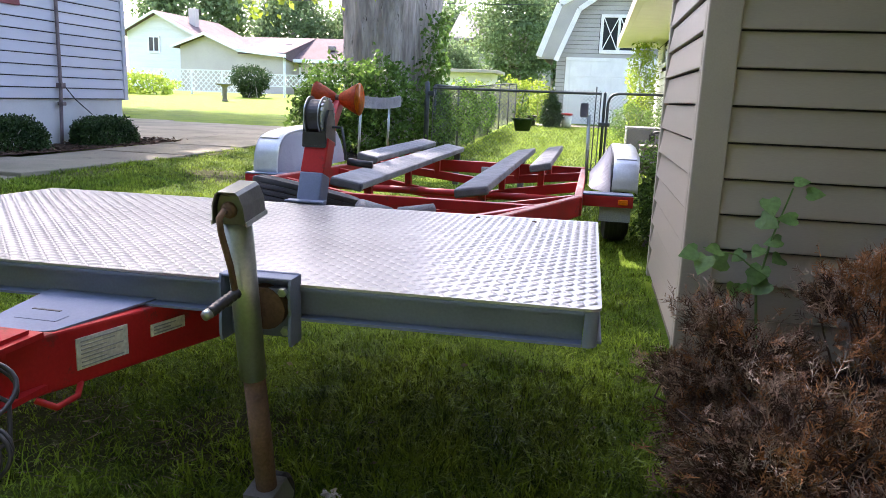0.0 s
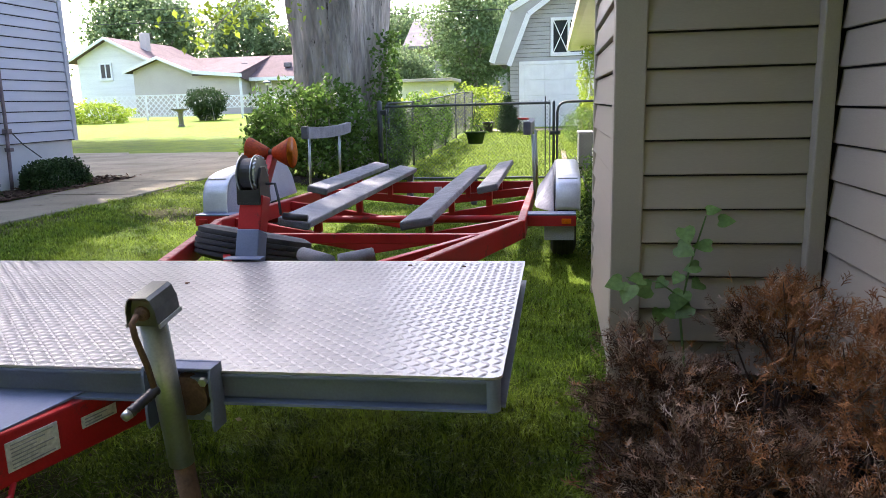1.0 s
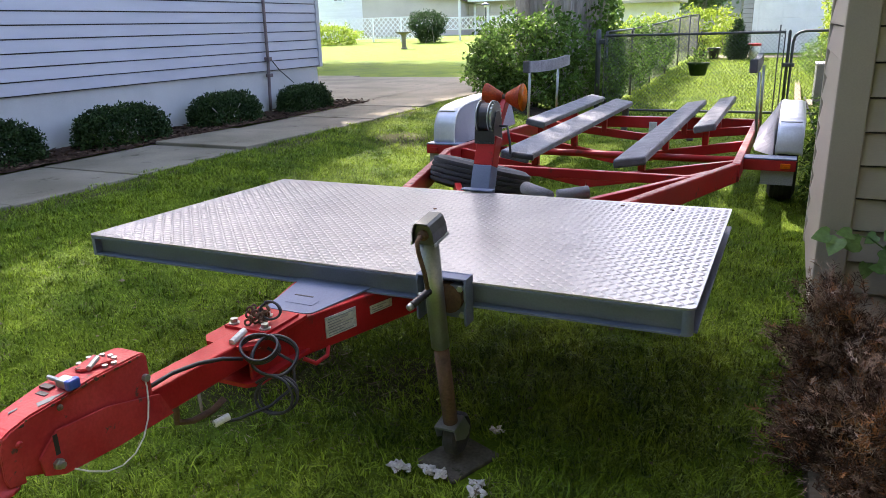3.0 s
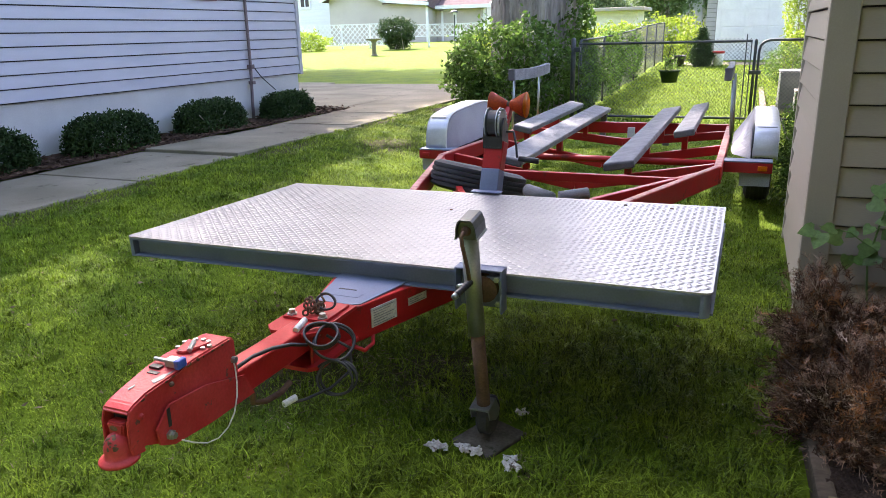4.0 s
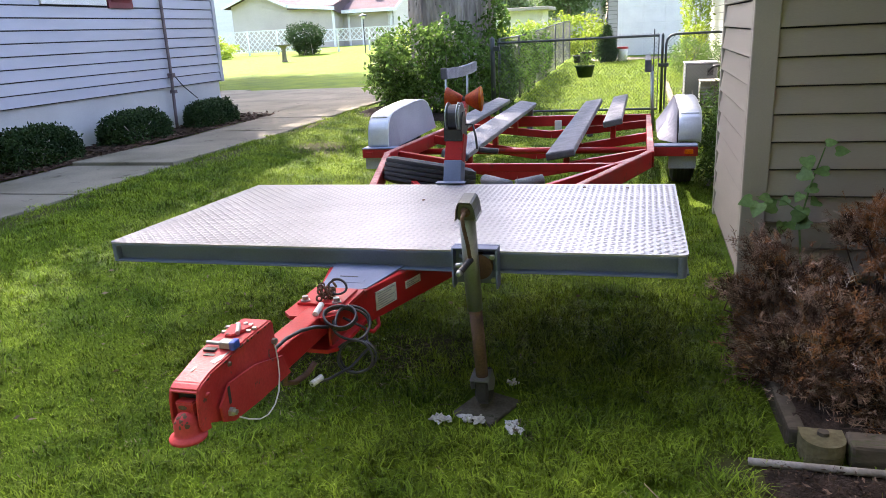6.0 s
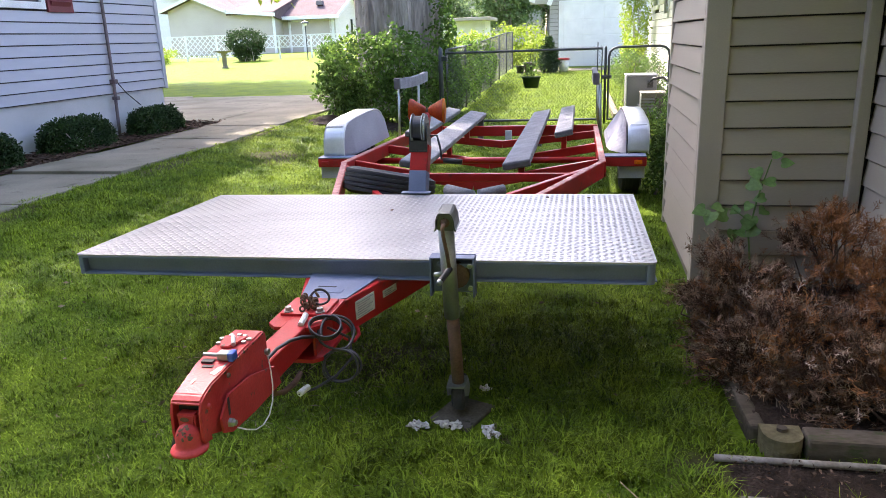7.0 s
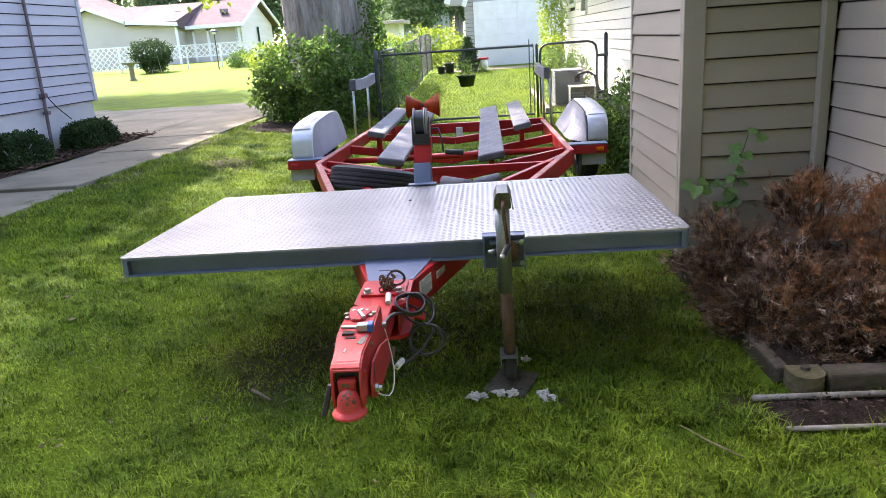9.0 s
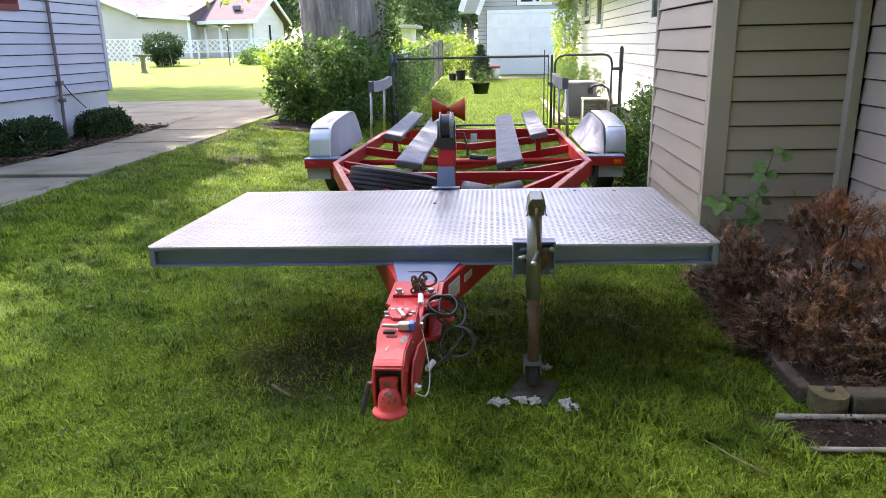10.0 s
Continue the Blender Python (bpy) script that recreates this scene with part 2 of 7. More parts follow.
LEAF_YOUNG = material("young_leaves", (0.12, 0.24, 0.06), (0.2, 0.34, 0.1), 0.5, scale=9, grain=60, bump=0, through_light=0.45, vary=0.2)
DIRTY_CONCRETE = material("dirty_concrete", (0.075, 0.068, 0.05), (0.15, 0.135, 0.105), 0.95, scale=9, grain=90, bump=0.3, spots=(0.05, 0.055, 0.03), spot_at=0.55, spot_scale=14, spec=0.08)
# Near-black wall backing: paints the shadow line under each siding lap.
LAP_SHADE = material("lap_shade", (0.02, 0.02, 0.022), (0.035, 0.034, 0.034), 0.9, scale=4, grain=80, bump=0.1)
SOIL = material("dark_soil", (0.022, 0.017, 0.014), (0.055, 0.04, 0.032), 0.95, scale=10, grain=90, bump=1.0, spots=(0.16, 0.15, 0.13), spot_at=0.74, spot_scale=60, dist=0.02, spec=0.08)
TIMBER = material("weathered_timber", (0.06, 0.052, 0.038), (0.12, 0.104, 0.083), 0.9, scale=5, grain=60, bump=0.4, spots=(0.07, 0.08, 0.04), spot_at=0.62, spot_scale=8, stretch=(0.4, 1, 1), spec=0.08)
LOG = material("mossy_log_edge", (0.09, 0.085, 0.045), (0.17, 0.15, 0.09), 0.9, scale=8, grain=60, bump=0.4, spec=0.08)
PLASTER = material("white_scraps", (0.5, 0.47, 0.42), (0.72, 0.7, 0.66), 0.85, scale=30, grain=90, bump=0.3, spots=(0.2, 0.16, 0.11), spot_at=0.57, spot_scale=30)
EDGING = material("dirty_pale_plastic", (0.2, 0.18, 0.15), (0.33, 0.31, 0.27), 0.75, scale=12, grain=90, bump=0.15, spots=(0.1, 0.085, 0.06), spot_at=0.58, spot_scale=14)
AC_GREY = material("grey_cabinet", (0.13, 0.135, 0.14), (0.18, 0.185, 0.19), 0.6, scale=4, grain=120, bump=0.05, speck=0.06)
STRAW = material("dry_straw", (0.18, 0.145, 0.085), (0.3, 0.25, 0.16), 0.9, scale=20, grain=60, bump=0.1, island=0.4, spec=0.08)


# ---- builders ----
ROOT = {}


def thing(name, label, category, at=(0, 0, 0), group="", kind=""):
    """An Empty at the thing's base; its parts are given in world places."""
    ob = new(name)
    ob.empty_display_size = 0.1
    ob.matrix_basis = Matrix.Translation(at)
    ROOT[ob] = ob.matrix_basis.copy()
    return tagged(ob, label, category, group, kind)


def finish(bm, mat, smooth=False):
    me = bpy.data.meshes.new("mesh")
    bm.to_mesh(me)
    bm.free()
    for mm in mat if isinstance(mat, (list, tuple)) else (mat,):
        me.materials.append(mm)
    if smooth:
        me.polygons.foreach_set("use_smooth", [True] * len(me.polygons))
    return me


def part(name, bm, mat, parent, label="", smooth=False):
    top = parent
    while top.parent:
        top = top.parent
    if isinstance(bm, bmesh.types.BMesh):
        if top in ROOT:
            bm.transform(ROOT[top].inverted())
        me = finish(bm, mat, smooth)
    else:
        me = bm
    ob = new(name, me)
    ob.parent = parent
    return tagged(ob, label)


def solo(name, bm, mat, label, category="", kind="", smooth=False, group=""):
    me = finish(bm, mat, smooth) if isinstance(bm, bmesh.types.BMesh) else bm
    return tagged(new(name, me), label, category, group, kind)


def box(bm, lo, hi, bevel=0.0, m=None):
    lo, hi = Vector(lo), Vector(hi)
    r = bmesh.ops.create_cube(bm, size=1.0, matrix=(m or Matrix()) @ Matrix.LocRotScale((lo + hi) / 2, None, hi - lo))
    if bevel:
        es = list({e for v in r["verts"] for e in v.link_edges})
        bmesh.ops.bevel(bm, geom=es, offset=bevel, segments=2, profile=0.5, affect="EDGES")
    return bm


def beam(bm, a, b, w, h, bevel=0.004, up=(0, 0, 1)):
    """A square bar from a to b: w across, h along up."""
    a, b = Vector(a), Vector(b)
    y = (b - a).normalized()
    x = y.cross(Vector(up)).normalized()
    z = x.cross(y)
    m = Matrix((x, y, z)).transposed().to_4x4()
    m.translation = (a + b) / 2
    d = (b - a).length
    return box(bm, (-w / 2, -d / 2, -h / 2), (w / 2, d / 2, h / 2), bevel, m)


def tube(bm, pts, r, sides=8, cap=True, closed=False):
    """A round bar along pts; r may be one radius or one per point."""
    pts = [Vector(p) for p in pts]
    rs = r if isinstance(r, (list, tuple)) else [r] * len(pts)
    rings, side = [], None
    for i, p in enumerate(pts):
        if closed:
            d = pts[(i + 1) % len(pts)] - pts[i - 1]
        else:
            d = pts[min(i + 1, len(pts) - 1)] - pts[max(i - 1, 0)]
        d.normalize()
        if side is None:
            side = d.orthogonal().normalized()
        side = (side - d * side.dot(d)).normalized()
        up = d.cross(side)
        rings.append([bm.verts.new(p + (side * math.cos(k) + up * math.sin(k)) * rs[i]) for k in (2 * math.pi * j / sides for j in range(sides))])
    pairs = list(zip(rings, rings[1:])) + ([(rings[-1], rings[0])] if closed else [])
    for u, v in pairs:
        for j in range(sides):
            bm.faces.new((u[j], u[(j + 1) % sides], v[(j + 1) % sides], v[j]))
    if cap and not closed:
        bm.faces.new(rings[0][::-1])
        bm.faces.new(rings[-1])
    return bm


def lathe(bm, prof, m, sides=24):
    """Turns (radius, height) pairs about z, then moves by m."""
    rings = [[bm.verts.new(m @ Vector((r * math.cos(2 * math.pi * j / sides), r * math.sin(2 * math.pi * j / sides), z))) for j in range(sides)] for r, z in prof]
    for u, v in zip(rings, rings[1:]):
        for j in range(sides):
            bm.faces.new((u[j], u[(j + 1) % sides], v[(j + 1) % sides], v[j]))
    if prof[0][0] > 1e-5:
        bm.faces.new(rings[0][::-1])
    if prof[-1][0] > 1e-5:
        bm.faces.new(rings[-1])
    return bm


def prism(bm, outline, axis, lo, hi):
    """An outline of (u, v) pairs drawn out along an axis; u, v are the other two axes in order."""
    def at(u, v, w):
        return Vector((w, u, v)) if axis == "x" else Vector((u, w, v)) if axis == "y" else Vector((u, v, w))
    a = [bm.verts.new(at(u, v, lo)) for u, v in outline]
    b = [bm.verts.new(at(u, v, hi)) for u, v in outline]
    n = len(outline)
    for i in range(n):
        bm.faces.new((a[i], a[(i + 1) % n], b[(i + 1) % n], b[i]))
    bm.faces.new(a[::-1])
    bm.faces.new(b)
    bmesh.ops.recalc_face_normals(bm, faces=bm.faces)
    return bm


def B():
    return bmesh.new()


def raw(verts, faces, mat, name="mesh"):
    """A mesh from arrays: verts (n, 3), faces (m, 3 or 4)."""
    me = bpy.data.meshes.new(name)
    verts, faces = np.asarray(verts, np.float32), np.asarray(faces, np.int32)
    k = faces.shape[1]
    me.vertices.add(len(verts)), me.loops.add(faces.size), me.polygons.add(len(faces))
    me.vertices.foreach_set("co", verts.ravel())
    me.loops.foreach_set("vertex_index", faces.ravel())
    me.polygons.foreach_set("loop_start", np.arange(0, faces.size, k, dtype=np.int32))
    me.update(calc_edges=True)
    me.materials.append(mat)
    return me


def leaves(rng, at, size, mat, droop=0.3, slim=0.5, spread=1.0):
    """Folded leaves, one at each place of at (n, 3), turned at random."""
    n = len(at)
    d = rng.normal(size=(n, 3)) * (1, 1, spread)
    d[:, 2] -= droop
    d /= np.linalg.norm(d, axis=1)[:, None]
    s = np.cross(d, rng.normal(size=(n, 3)))
    s /= np.linalg.norm(s, axis=1)[:, None]
    u = np.cross(s, d)
    L = (size * rng.uniform(0.6, 1.3, n))[:, None]
    w = L * slim * 0.5
    base, tip = at, at + d * L
    mid = at + d * L * 0.45
    a, b = mid + s * w + u * w * 0.35, mid - s * w + u * w * 0.35
    v = np.stack([base, a, tip, b], 1).reshape(-1, 3)
    i = np.arange(n)[:, None] * 4
    f = np.concatenate([i + [0, 1, 2], i + [0, 2, 3]])
    return raw(v, f, mat)


def ground_z(x, y):
    """The lie of the land: level by the trailer, rising to the side walk and to the back."""
    t = min(1.0, max(0.0, (-0.9 - x) / 2.6))
    t = t * t * (3 - 2 * t)
    u = min(1.0, max(0.0, (y - 10.5) / 13.0))
    u = u * u * (3 - 2 * u)
    return 0.27 * t + 0.33 * u * (1 - t) + t * 0.021 * min(26.0, max(0.0, y - 14.5)) + 0.012 * noise.noise((x * 0.9, y * 0.9, 0.0)) * (1 if y < 12 else 0)


gz = np.vectorize(ground_z)

# ---- ground ----
def sheet(xs, ys, mat, lift=0.0):
    X, Y = np.meshgrid(xs, ys)
    Z = gz(X, Y) + lift
    v = np.stack([X, Y, Z], -1).reshape(-1, 3)
    w, h = len(xs), len(ys)
    i = (np.arange(h - 1)[:, None] * w + np.arange(w - 1)).ravel()
    return raw(v, np.stack([i, i + 1, i + w + 1, i + w], 1), mat)


XS = np.concatenate([np.array([-1500, -600, -250, -120, -80, -50, -35, -25, -18, -14]), np.arange(-11, 6.01, 0.25), np.array([8, 12, 18, 30, 50, 80, 150, 300, 700, 1500])])
YS = np.concatenate([np.array([-1500, -500, -150, -50, -20, -12, -8]), np.arange(-6, 16.01, 0.25), np.arange(17, 31, 1.0), np.array([34, 38, 45, 55, 70, 100, 160, 300, 700, 1500])])
ground = solo("ground", sheet(XS, YS, LAWN), LAWN, "green lawn with bare, yellowed and shade-painted patches", kind="structure")
ground.data.polygons.foreach_set("use_smooth", [True] * len(ground.data.polygons))

# concrete walk along the blue-grey house, slabs with open joints
walkway = tagged(new("pavement"), "grey concrete walk and drive with cracks", "pavement", kind="structure")
SLABS = [(-6.0, -4.8), (-4.78, -3.6), (-3.58, -2.4), (-2.38, -1.2), (-1.18, 0.02), (0.04, 1.22), (1.24, 2.36), (2.38, 3.66), (3.7, 4.9), (4.92, 6.2), (6.22, 7.6)]
for i, (a, b) in enumerate(SLABS):
    bm = box(B(), (-4.72, a, 0.02), (-3.5, b, 0.292 + (0.016 if i == 8 else 0.004 * (i % 3))), 0.01)
    if i == 8:
        bmesh.ops.rotate(bm, verts=bm.verts, cent=(-4.1, 4.9, 0.27), matrix=Matrix.Rotation(radians(-0.7), 3, "X"))
    part("slab", bm, CONCRETE, walkway)
for a, b, c, d in ((-4.9, 7.62, -3.55, 10.4), (-4.9, 10.42, -3.6, 13.2), (-8.4, 8.2, -4.92, 10.4), (-8.4, 10.42, -4.92, 13.5), (-12.2, 8.2, -8.42, 10.4), (-12.2, 10.42, -8.42, 13.9), (-16, 8.2, -12.22, 13.9)):
    part("slab", box(B(), (a, b, 0.0), (c, d, 0.3), 0.008), CONCRETE, walkway)
# mulch bed along the house
X, Y = np.meshgrid(np.linspace(-5.45, -4.7, 8), np.linspace(-6, 8.1, 120))
Z = gz(X, Y) + 0.03 + 0.02 * np.random.default_rng(2).random(X.shape)
i = (np.arange(119)[:, None] * 8 + np.arange(7)).ravel()
solo("mulch_bed", raw(np.stack([X, Y, Z], -1).reshape(-1, 3), np.stack([i, i + 1, i + 9, i + 8], 1), MULCH), MULCH, "dark mulch bed along the foundation", kind="structure")

# ---- houses ----
def lap_board(length, pitch, mat, proud=0.022, groove=0.0095):
    """One siding board along x from 0 to length, leaning out to its foot, with an open groove above it; its face looks to -y."""
    bm = B()
    prism(bm, [(0.0, 0.0), (-proud, 0.0), (-proud - 0.0015, 0.004), (-proud * 0.3, pitch - groove), (-0.001, pitch - groove + 0.002), (0.0, pitch - groove + 0.002)], "x", 0, length)
    return finish(bm, mat)


def siding(parent, start, turn, length, z0, z1, pitch, mat, holes=()):
    """Boards up a wall; holes are (from, to, low, high) along the wall."""
    made = {}
    z = z0
    while z < z1 - 0.01:
        runs = [(0.0, length)]
        for a, b, lo, hi in holes:
            if z + pitch > lo + 0.01 and z < hi - 0.01:
                runs = [r for u, v in runs for r in ((u, min(v, a)), (max(u, b), v)) if r[1] - r[0] > 0.02]
        for u, v in runs:
            key = round(v - u, 3)
            if key not in made:
                made[key] = lap_board(v - u, pitch, mat)
            ob = new("siding_board", made[key])
            ob.parent = parent
            ob.matrix_basis = Matrix.Translation(start) @ pose(0, 0, 0, 0, 0, turn) @ Matrix.Translation((u, 0, z - start[2]))
        z += pitch


# taupe house beside the trailer: a bump-out, a recess and a wing
PITCH = 0.1385
Z0 = 0.25
# The wall core is near-black so its grooves show as lap shadows.
wall_bump = tagged(new("wall_bump", finish(box(B(), (1.53, 1.53, 0.105), (2.6, 2.98, 2.435)), LAP_SHADE)), "taupe lap siding on the house bump-out", "wall", kind="structure")
siding(wall_bump, (1.522, 2.97, Z0 - PITCH), -90, 1.45, Z0 - PITCH, 2.43, PITCH, SIDING_TAN)
siding(wall_bump, (1.60, 1.522, Z0 - PITCH), 0, 0.68, Z0 - PITCH, 2.43, PITCH, SIDING_TAN)
part("foundation", box(B(), (1.535, 1.54, -0.1), (2.6, 2.97, 0.1)), CONCRETE, wall_bump)
bm = B()
box(bm, (1.497, 1.492, 0.05), (1.62, 1.535, 2.43), 0.006)
box(bm, (1.497, 1.536, 0.05), (1.535, 1.58, 2.43), 0.004)
part("corner_post", bm, TRIM_TAN, wall_bump)
part("corner_post", box(B(), (1.497, 2.94, 0.06), (1.54, 3.0, 2.43), 0.006), TRIM_TAN, wall_bump)
wall_wing = tagged(new("wall_wing", finish(box(B(), (2.34, -6.5, 0.0), (2.6, 1.528, 2.435)), LAP_SHADE)), "taupe lap siding beside the dead juniper", "wall", kind="structure")
siding(wall_wing, (2.332, 1.47, Z0 - 0.02 - PITCH), -90, 7.9, Z0 - 0.02 - PITCH, 2.43, PITCH, SIDING_TAN)
part("inside_corner_trim", box(B(), (2.24, 1.445, 0.08), (2.3, 1.515, 2.43), 0.006), TRIM_TAN, wall_wing)
# straight eave over the bump-out and the recess, unseen, added to darken the recess
shade_eave = tagged(new("eave_front", finish(box(B(), (1.32, -6.5, 2.44), (6.9, 3.3, 2.5)), TRIM_TAN)), "unseen taupe soffit added to shade the bump-out and recess", "eave", kind="structure")
part("fascia", box(B(), (1.28, -6.5, 2.42), (1.32, 3.34, 2.62)), TRIM_TAN, shade_eave)
part("roof_slope", prism(B(), [(1.26, 2.62), (1.26, 2.66), (4.6, 4.4), (4.6, 4.35)], "y", -6.6, 3.4), ROOF_GREY, shade_eave)
# long pale wall behind, with its eave
WALLX = 2.62
wall_long = tagged(new("wall_long", finish(box(B(), (WALLX + 0.03, 2.98, 0.0), (7.0, 18.4, 2.6)), LAP_SHADE)), "pale lap siding of the long house wall", "wall", kind="structure")
WIN = [(7.4, 8.6, 1.68, 2.3), (13.6, 14.5, 1.72, 2.3), (15.7, 16.8, 1.95, 2.4)]
siding(wall_long, (WALLX + 0.022, 18.38, Z0), -90, 15.4, Z0, 2.5, 0.16, SIDING_WHITE, [(18.38 - b, 18.38 - a, lo, hi) for a, b, lo, hi in WIN])
part("corner_post", box(B(), (WALLX - 0.005, 18.36, 0.2), (WALLX + 0.08, 18.44, 2.5), 0.006), WHITE, wall_long)
for k, (a, b, lo, hi) in enumerate(WIN):
    w = tagged(new("window_%d" % (k + 1), finish(box(B(), (WALLX + 0.012, a + 0.06, lo + 0.06), (WALLX + 0.02, b - 0.06, hi)), GLASS_DARK)), "dark house window in a white frame", "window", kind="structure")
    bm = B()
    box(bm, (WALLX - 0.02, a, lo), (WALLX + 0.03, a + 0.07, hi), 0.004), box(bm, (WALLX - 0.02, b - 0.07, lo), (WALLX + 0.03, b, hi), 0.004)
    part("window_frame", bm, WHITE, w)
    part("window_sill", box(B(), (WALLX - 0.04, a - 0.03, lo - 0.03), (WALLX + 0.03, b + 0.03, lo + 0.06), 0.004), WHITE, w)
eave = tagged(new("eave", finish(box(B(), (1.72, 5.2, 2.52), (7.2, 18.9, 2.58)), SOFFIT)), "cream soffit and gutter of the long wall", "eave", kind="structure")
part("gutter", prism(B(), [(1.58, 2.66), (1.6, 2.54), (1.7, 2.515), (1.74, 2.515), (1.74, 2.66)], "y", 5.2, 18.95), SOFFIT, eave)
part("roof_slope", prism(B(), [(1.8, 2.64), (1.8, 2.68), (4.9, 4.2), (4.9, 4.15)], "y", 5.1, 19.0), ROOF_GREY, eave)

# blue-grey house across the walk
HX = -5.53
house = thing("house", "blue-grey lap-sided house on a white block foundation", "house", (HX - 2, 0, 0.2))
part("foundation", box(B(), (-12.0, -7.0, 0.0), (HX - 0.03, 7.98, 0.88)), FOUNDATION, house, "white painted block foundation")
wallp = part("wall", box(B(), (-12.0, -7.0, 0.86), (HX - 0.012, 8.01, 4.2)), LAP_SHADE, house)
inv = ROOT[house].inverted()


def blue_siding():
    sh = {}
    p = 0.1335
    for k in range(25):
        z = 0.87 + p * k
        runs = [(-7.0, 7.98)] if z + p < 1.95 or z > 3.3 else [(-7.0, 4.55), (6.14, 7.98)]
        for a, b in runs + [(8.02, 8.02)]:
            ends = a == b
            key = "end" if ends else round(b - a, 2)
            if key not in sh:
                sh[key] = lap_board(6.5 if ends else b - a, p, SIDING_BLUE, 0.022, 0.013)
            ob = new("siding_board", sh[key])
            ob.parent = wallp
            ob.matrix_basis = inv @ (Matrix.Translation((HX - 0.02, 8.02, z)) @ pose(0, 0, 0, 0, 0, 180) if ends else Matrix.Translation((HX - 0.01, a, z)) @ pose(0, 0, 0, 0, 0, 90))


blue_siding()
part("corner_post", box(B(), (HX - 0.06, 7.98, 0.85), (HX + 0.025, 8.065, 4.2), 0.008), SIDING_BLUE, house)
wdw = part("window", box(B(), (HX - 0.01, 4.62, 2.0), (HX, 5.58, 3.3)), GLASS_DARK, house)
bm = B()
for lo, hi in (((4.56, 1.95), (5.62, 2.03)), ((4.56, 2.03), (4.63, 3.3)), ((5.55, 2.03), (5.62, 3.3))):
    box(bm, (HX - 0.02, lo[0], lo[1]), (HX + 0.035, hi[0], hi[1]), 0.004)
part("window_frame", bm, WHITE, wdw)
sht = part("shutter", box(B(), (HX, 5.66, 1.92), (HX + 0.03, 6.12, 3.3), 0.004), MAROON, house, "maroon louvred shutter")
for k in range(12):
    m = Matrix.Translation((HX + 0.032, 5.89, 2.02 + 0.1 * k)) @ pose(0, 0, 0, 0, 30, 0)
    part("slat", box(B(), (-0.012, -0.18, -0.035), (0.012, 0.18, 0.035), 0, m), MAROON, sht)
pipe = part("conduit", tube(B(), [(HX + 0.05, 6.68, 4.0), (HX + 0.05, 6.68, 2.0), (HX + 0.055, 6.66, 1.05), (HX + 0.05, 6.63, 0.5), (HX + 0.05, 6.62, 0.28)], 0.022, 10), BROWN_PIPE, house, "brown painted conduit down the wall", smooth=True)
part("pipe_clamp", box(B(), (HX + 0.01, 6.63, 1.0), (HX + 0.09, 6.71, 1.06), 0.006), BROWN_PIPE, pipe)
part("pipe_clamp", box(B(), (HX + 0.01, 6.63, 0.78), (HX + 0.09, 6.7, 0.83), 0.006), BROWN_PIPE, pipe)
part("cable", tube(B(), [(HX + 0.06, 6.68, 1.06), (HX + 0.06, 6.9, 0.86), (HX + 0.03, 7.25, 0.66)], 0.008, 6), BLACK, house)
part("roof", prism(B(), [(HX + 0.45, 4.1), (HX + 0.45, 4.2), (-8.7, 5.8), (-12.5, 4.2), (-12.5, 4.1)], "y", -7.3, 8.3), ROOF_GREY, house)

# gambrel garage at the back
GY = 24.0
GZ = 0.30
garage = thing("garage", "grey-sided gambrel garage with a white overhead door", "garage", (1.6, GY + 3, GZ))
outline = [(-0.25, GZ - 0.2), (-0.25, 2.5), (-0.2, 2.55), (0.45, 4.1), (1.65, 4.95), (2.85, 4.1), (3.5, 2.55), (3.55, 2.5), (3.55, GZ - 0.2)]
gw = part("wall", prism(B(), outline, "y", GY, GY + 6.5), LAP_SHADE, garage)
ginv = ROOT[garage].inverted()
gm = {}
for k in range(33):
    z = GZ + 0.14 * k
    if z > 4.75:
        break
    half = 1.9 if z < 2.45 else (1.85 - (z - 2.45) * 0.42 if z < 4.05 else max(0.15, 1.2 - (z - 4.05) * 1.4))
    runs = [(1.65 - half, 0.05), (3.12, 1.65 + half)] if z < 2.5 else ([(1.65 - half, 1.1), (2.34, 1.65 + half)] if 2.62 < z < 3.92 else [(1.65 - half, 1.65 + half)])
    for a, b in runs:
        key = round(b - a, 3)
        gm.setdefault(key, lap_board(b - a, 0.14, SIDING_GREY, 0.02, 0.012))
        ob = new("siding_board", gm[key])
        ob.parent = gw
        ob.matrix_basis = ginv @ Matrix.Translation((a, GY - 0.004, z))
for a, b in (((-0.27, 2.4), (0.4, 4.06)), ((0.4, 4.06), (1.65, 4.93)), ((1.65, 4.93), (2.9, 4.06)), ((2.9, 4.06), (3.57, 2.4))):
    part("rake_board", beam(B(), (a[0], GY - 0.33, a[1]), (b[0], GY - 0.33, b[1]), 0.05, 0.16, 0.0, (b[1] - a[1], 0, a[0] - b[0])), WHITE, garage)
gd = part("door", box(B(), (0.2, GY - 0.03, GZ), (2.98, GY + 0.03, 2.42)), WHITE, garage, "white panelled overhead door")
for k in range(4):
    for j in range(4):
        part("panel", box(B(), (0.24 + 0.685 * j, GY - 0.045, GZ + 0.03 + 0.53 * k), (0.24 + 0.685 * j + 0.67, GY - 0.028, GZ + 0.03 + 0.53 * k + 0.5), 0.006), WHITE, gd)
for lo, hi in (((0.06, GZ), (0.2, 2.42)), ((2.98, GZ), (3.12, 2.42)), ((0.06, 2.42), (3.12, 2.54))):
    part("door_trim", box(B(), (lo[0], GY - 0.06, lo[1]), (hi[0], GY, hi[1]), 0.01), WHITE, garage)
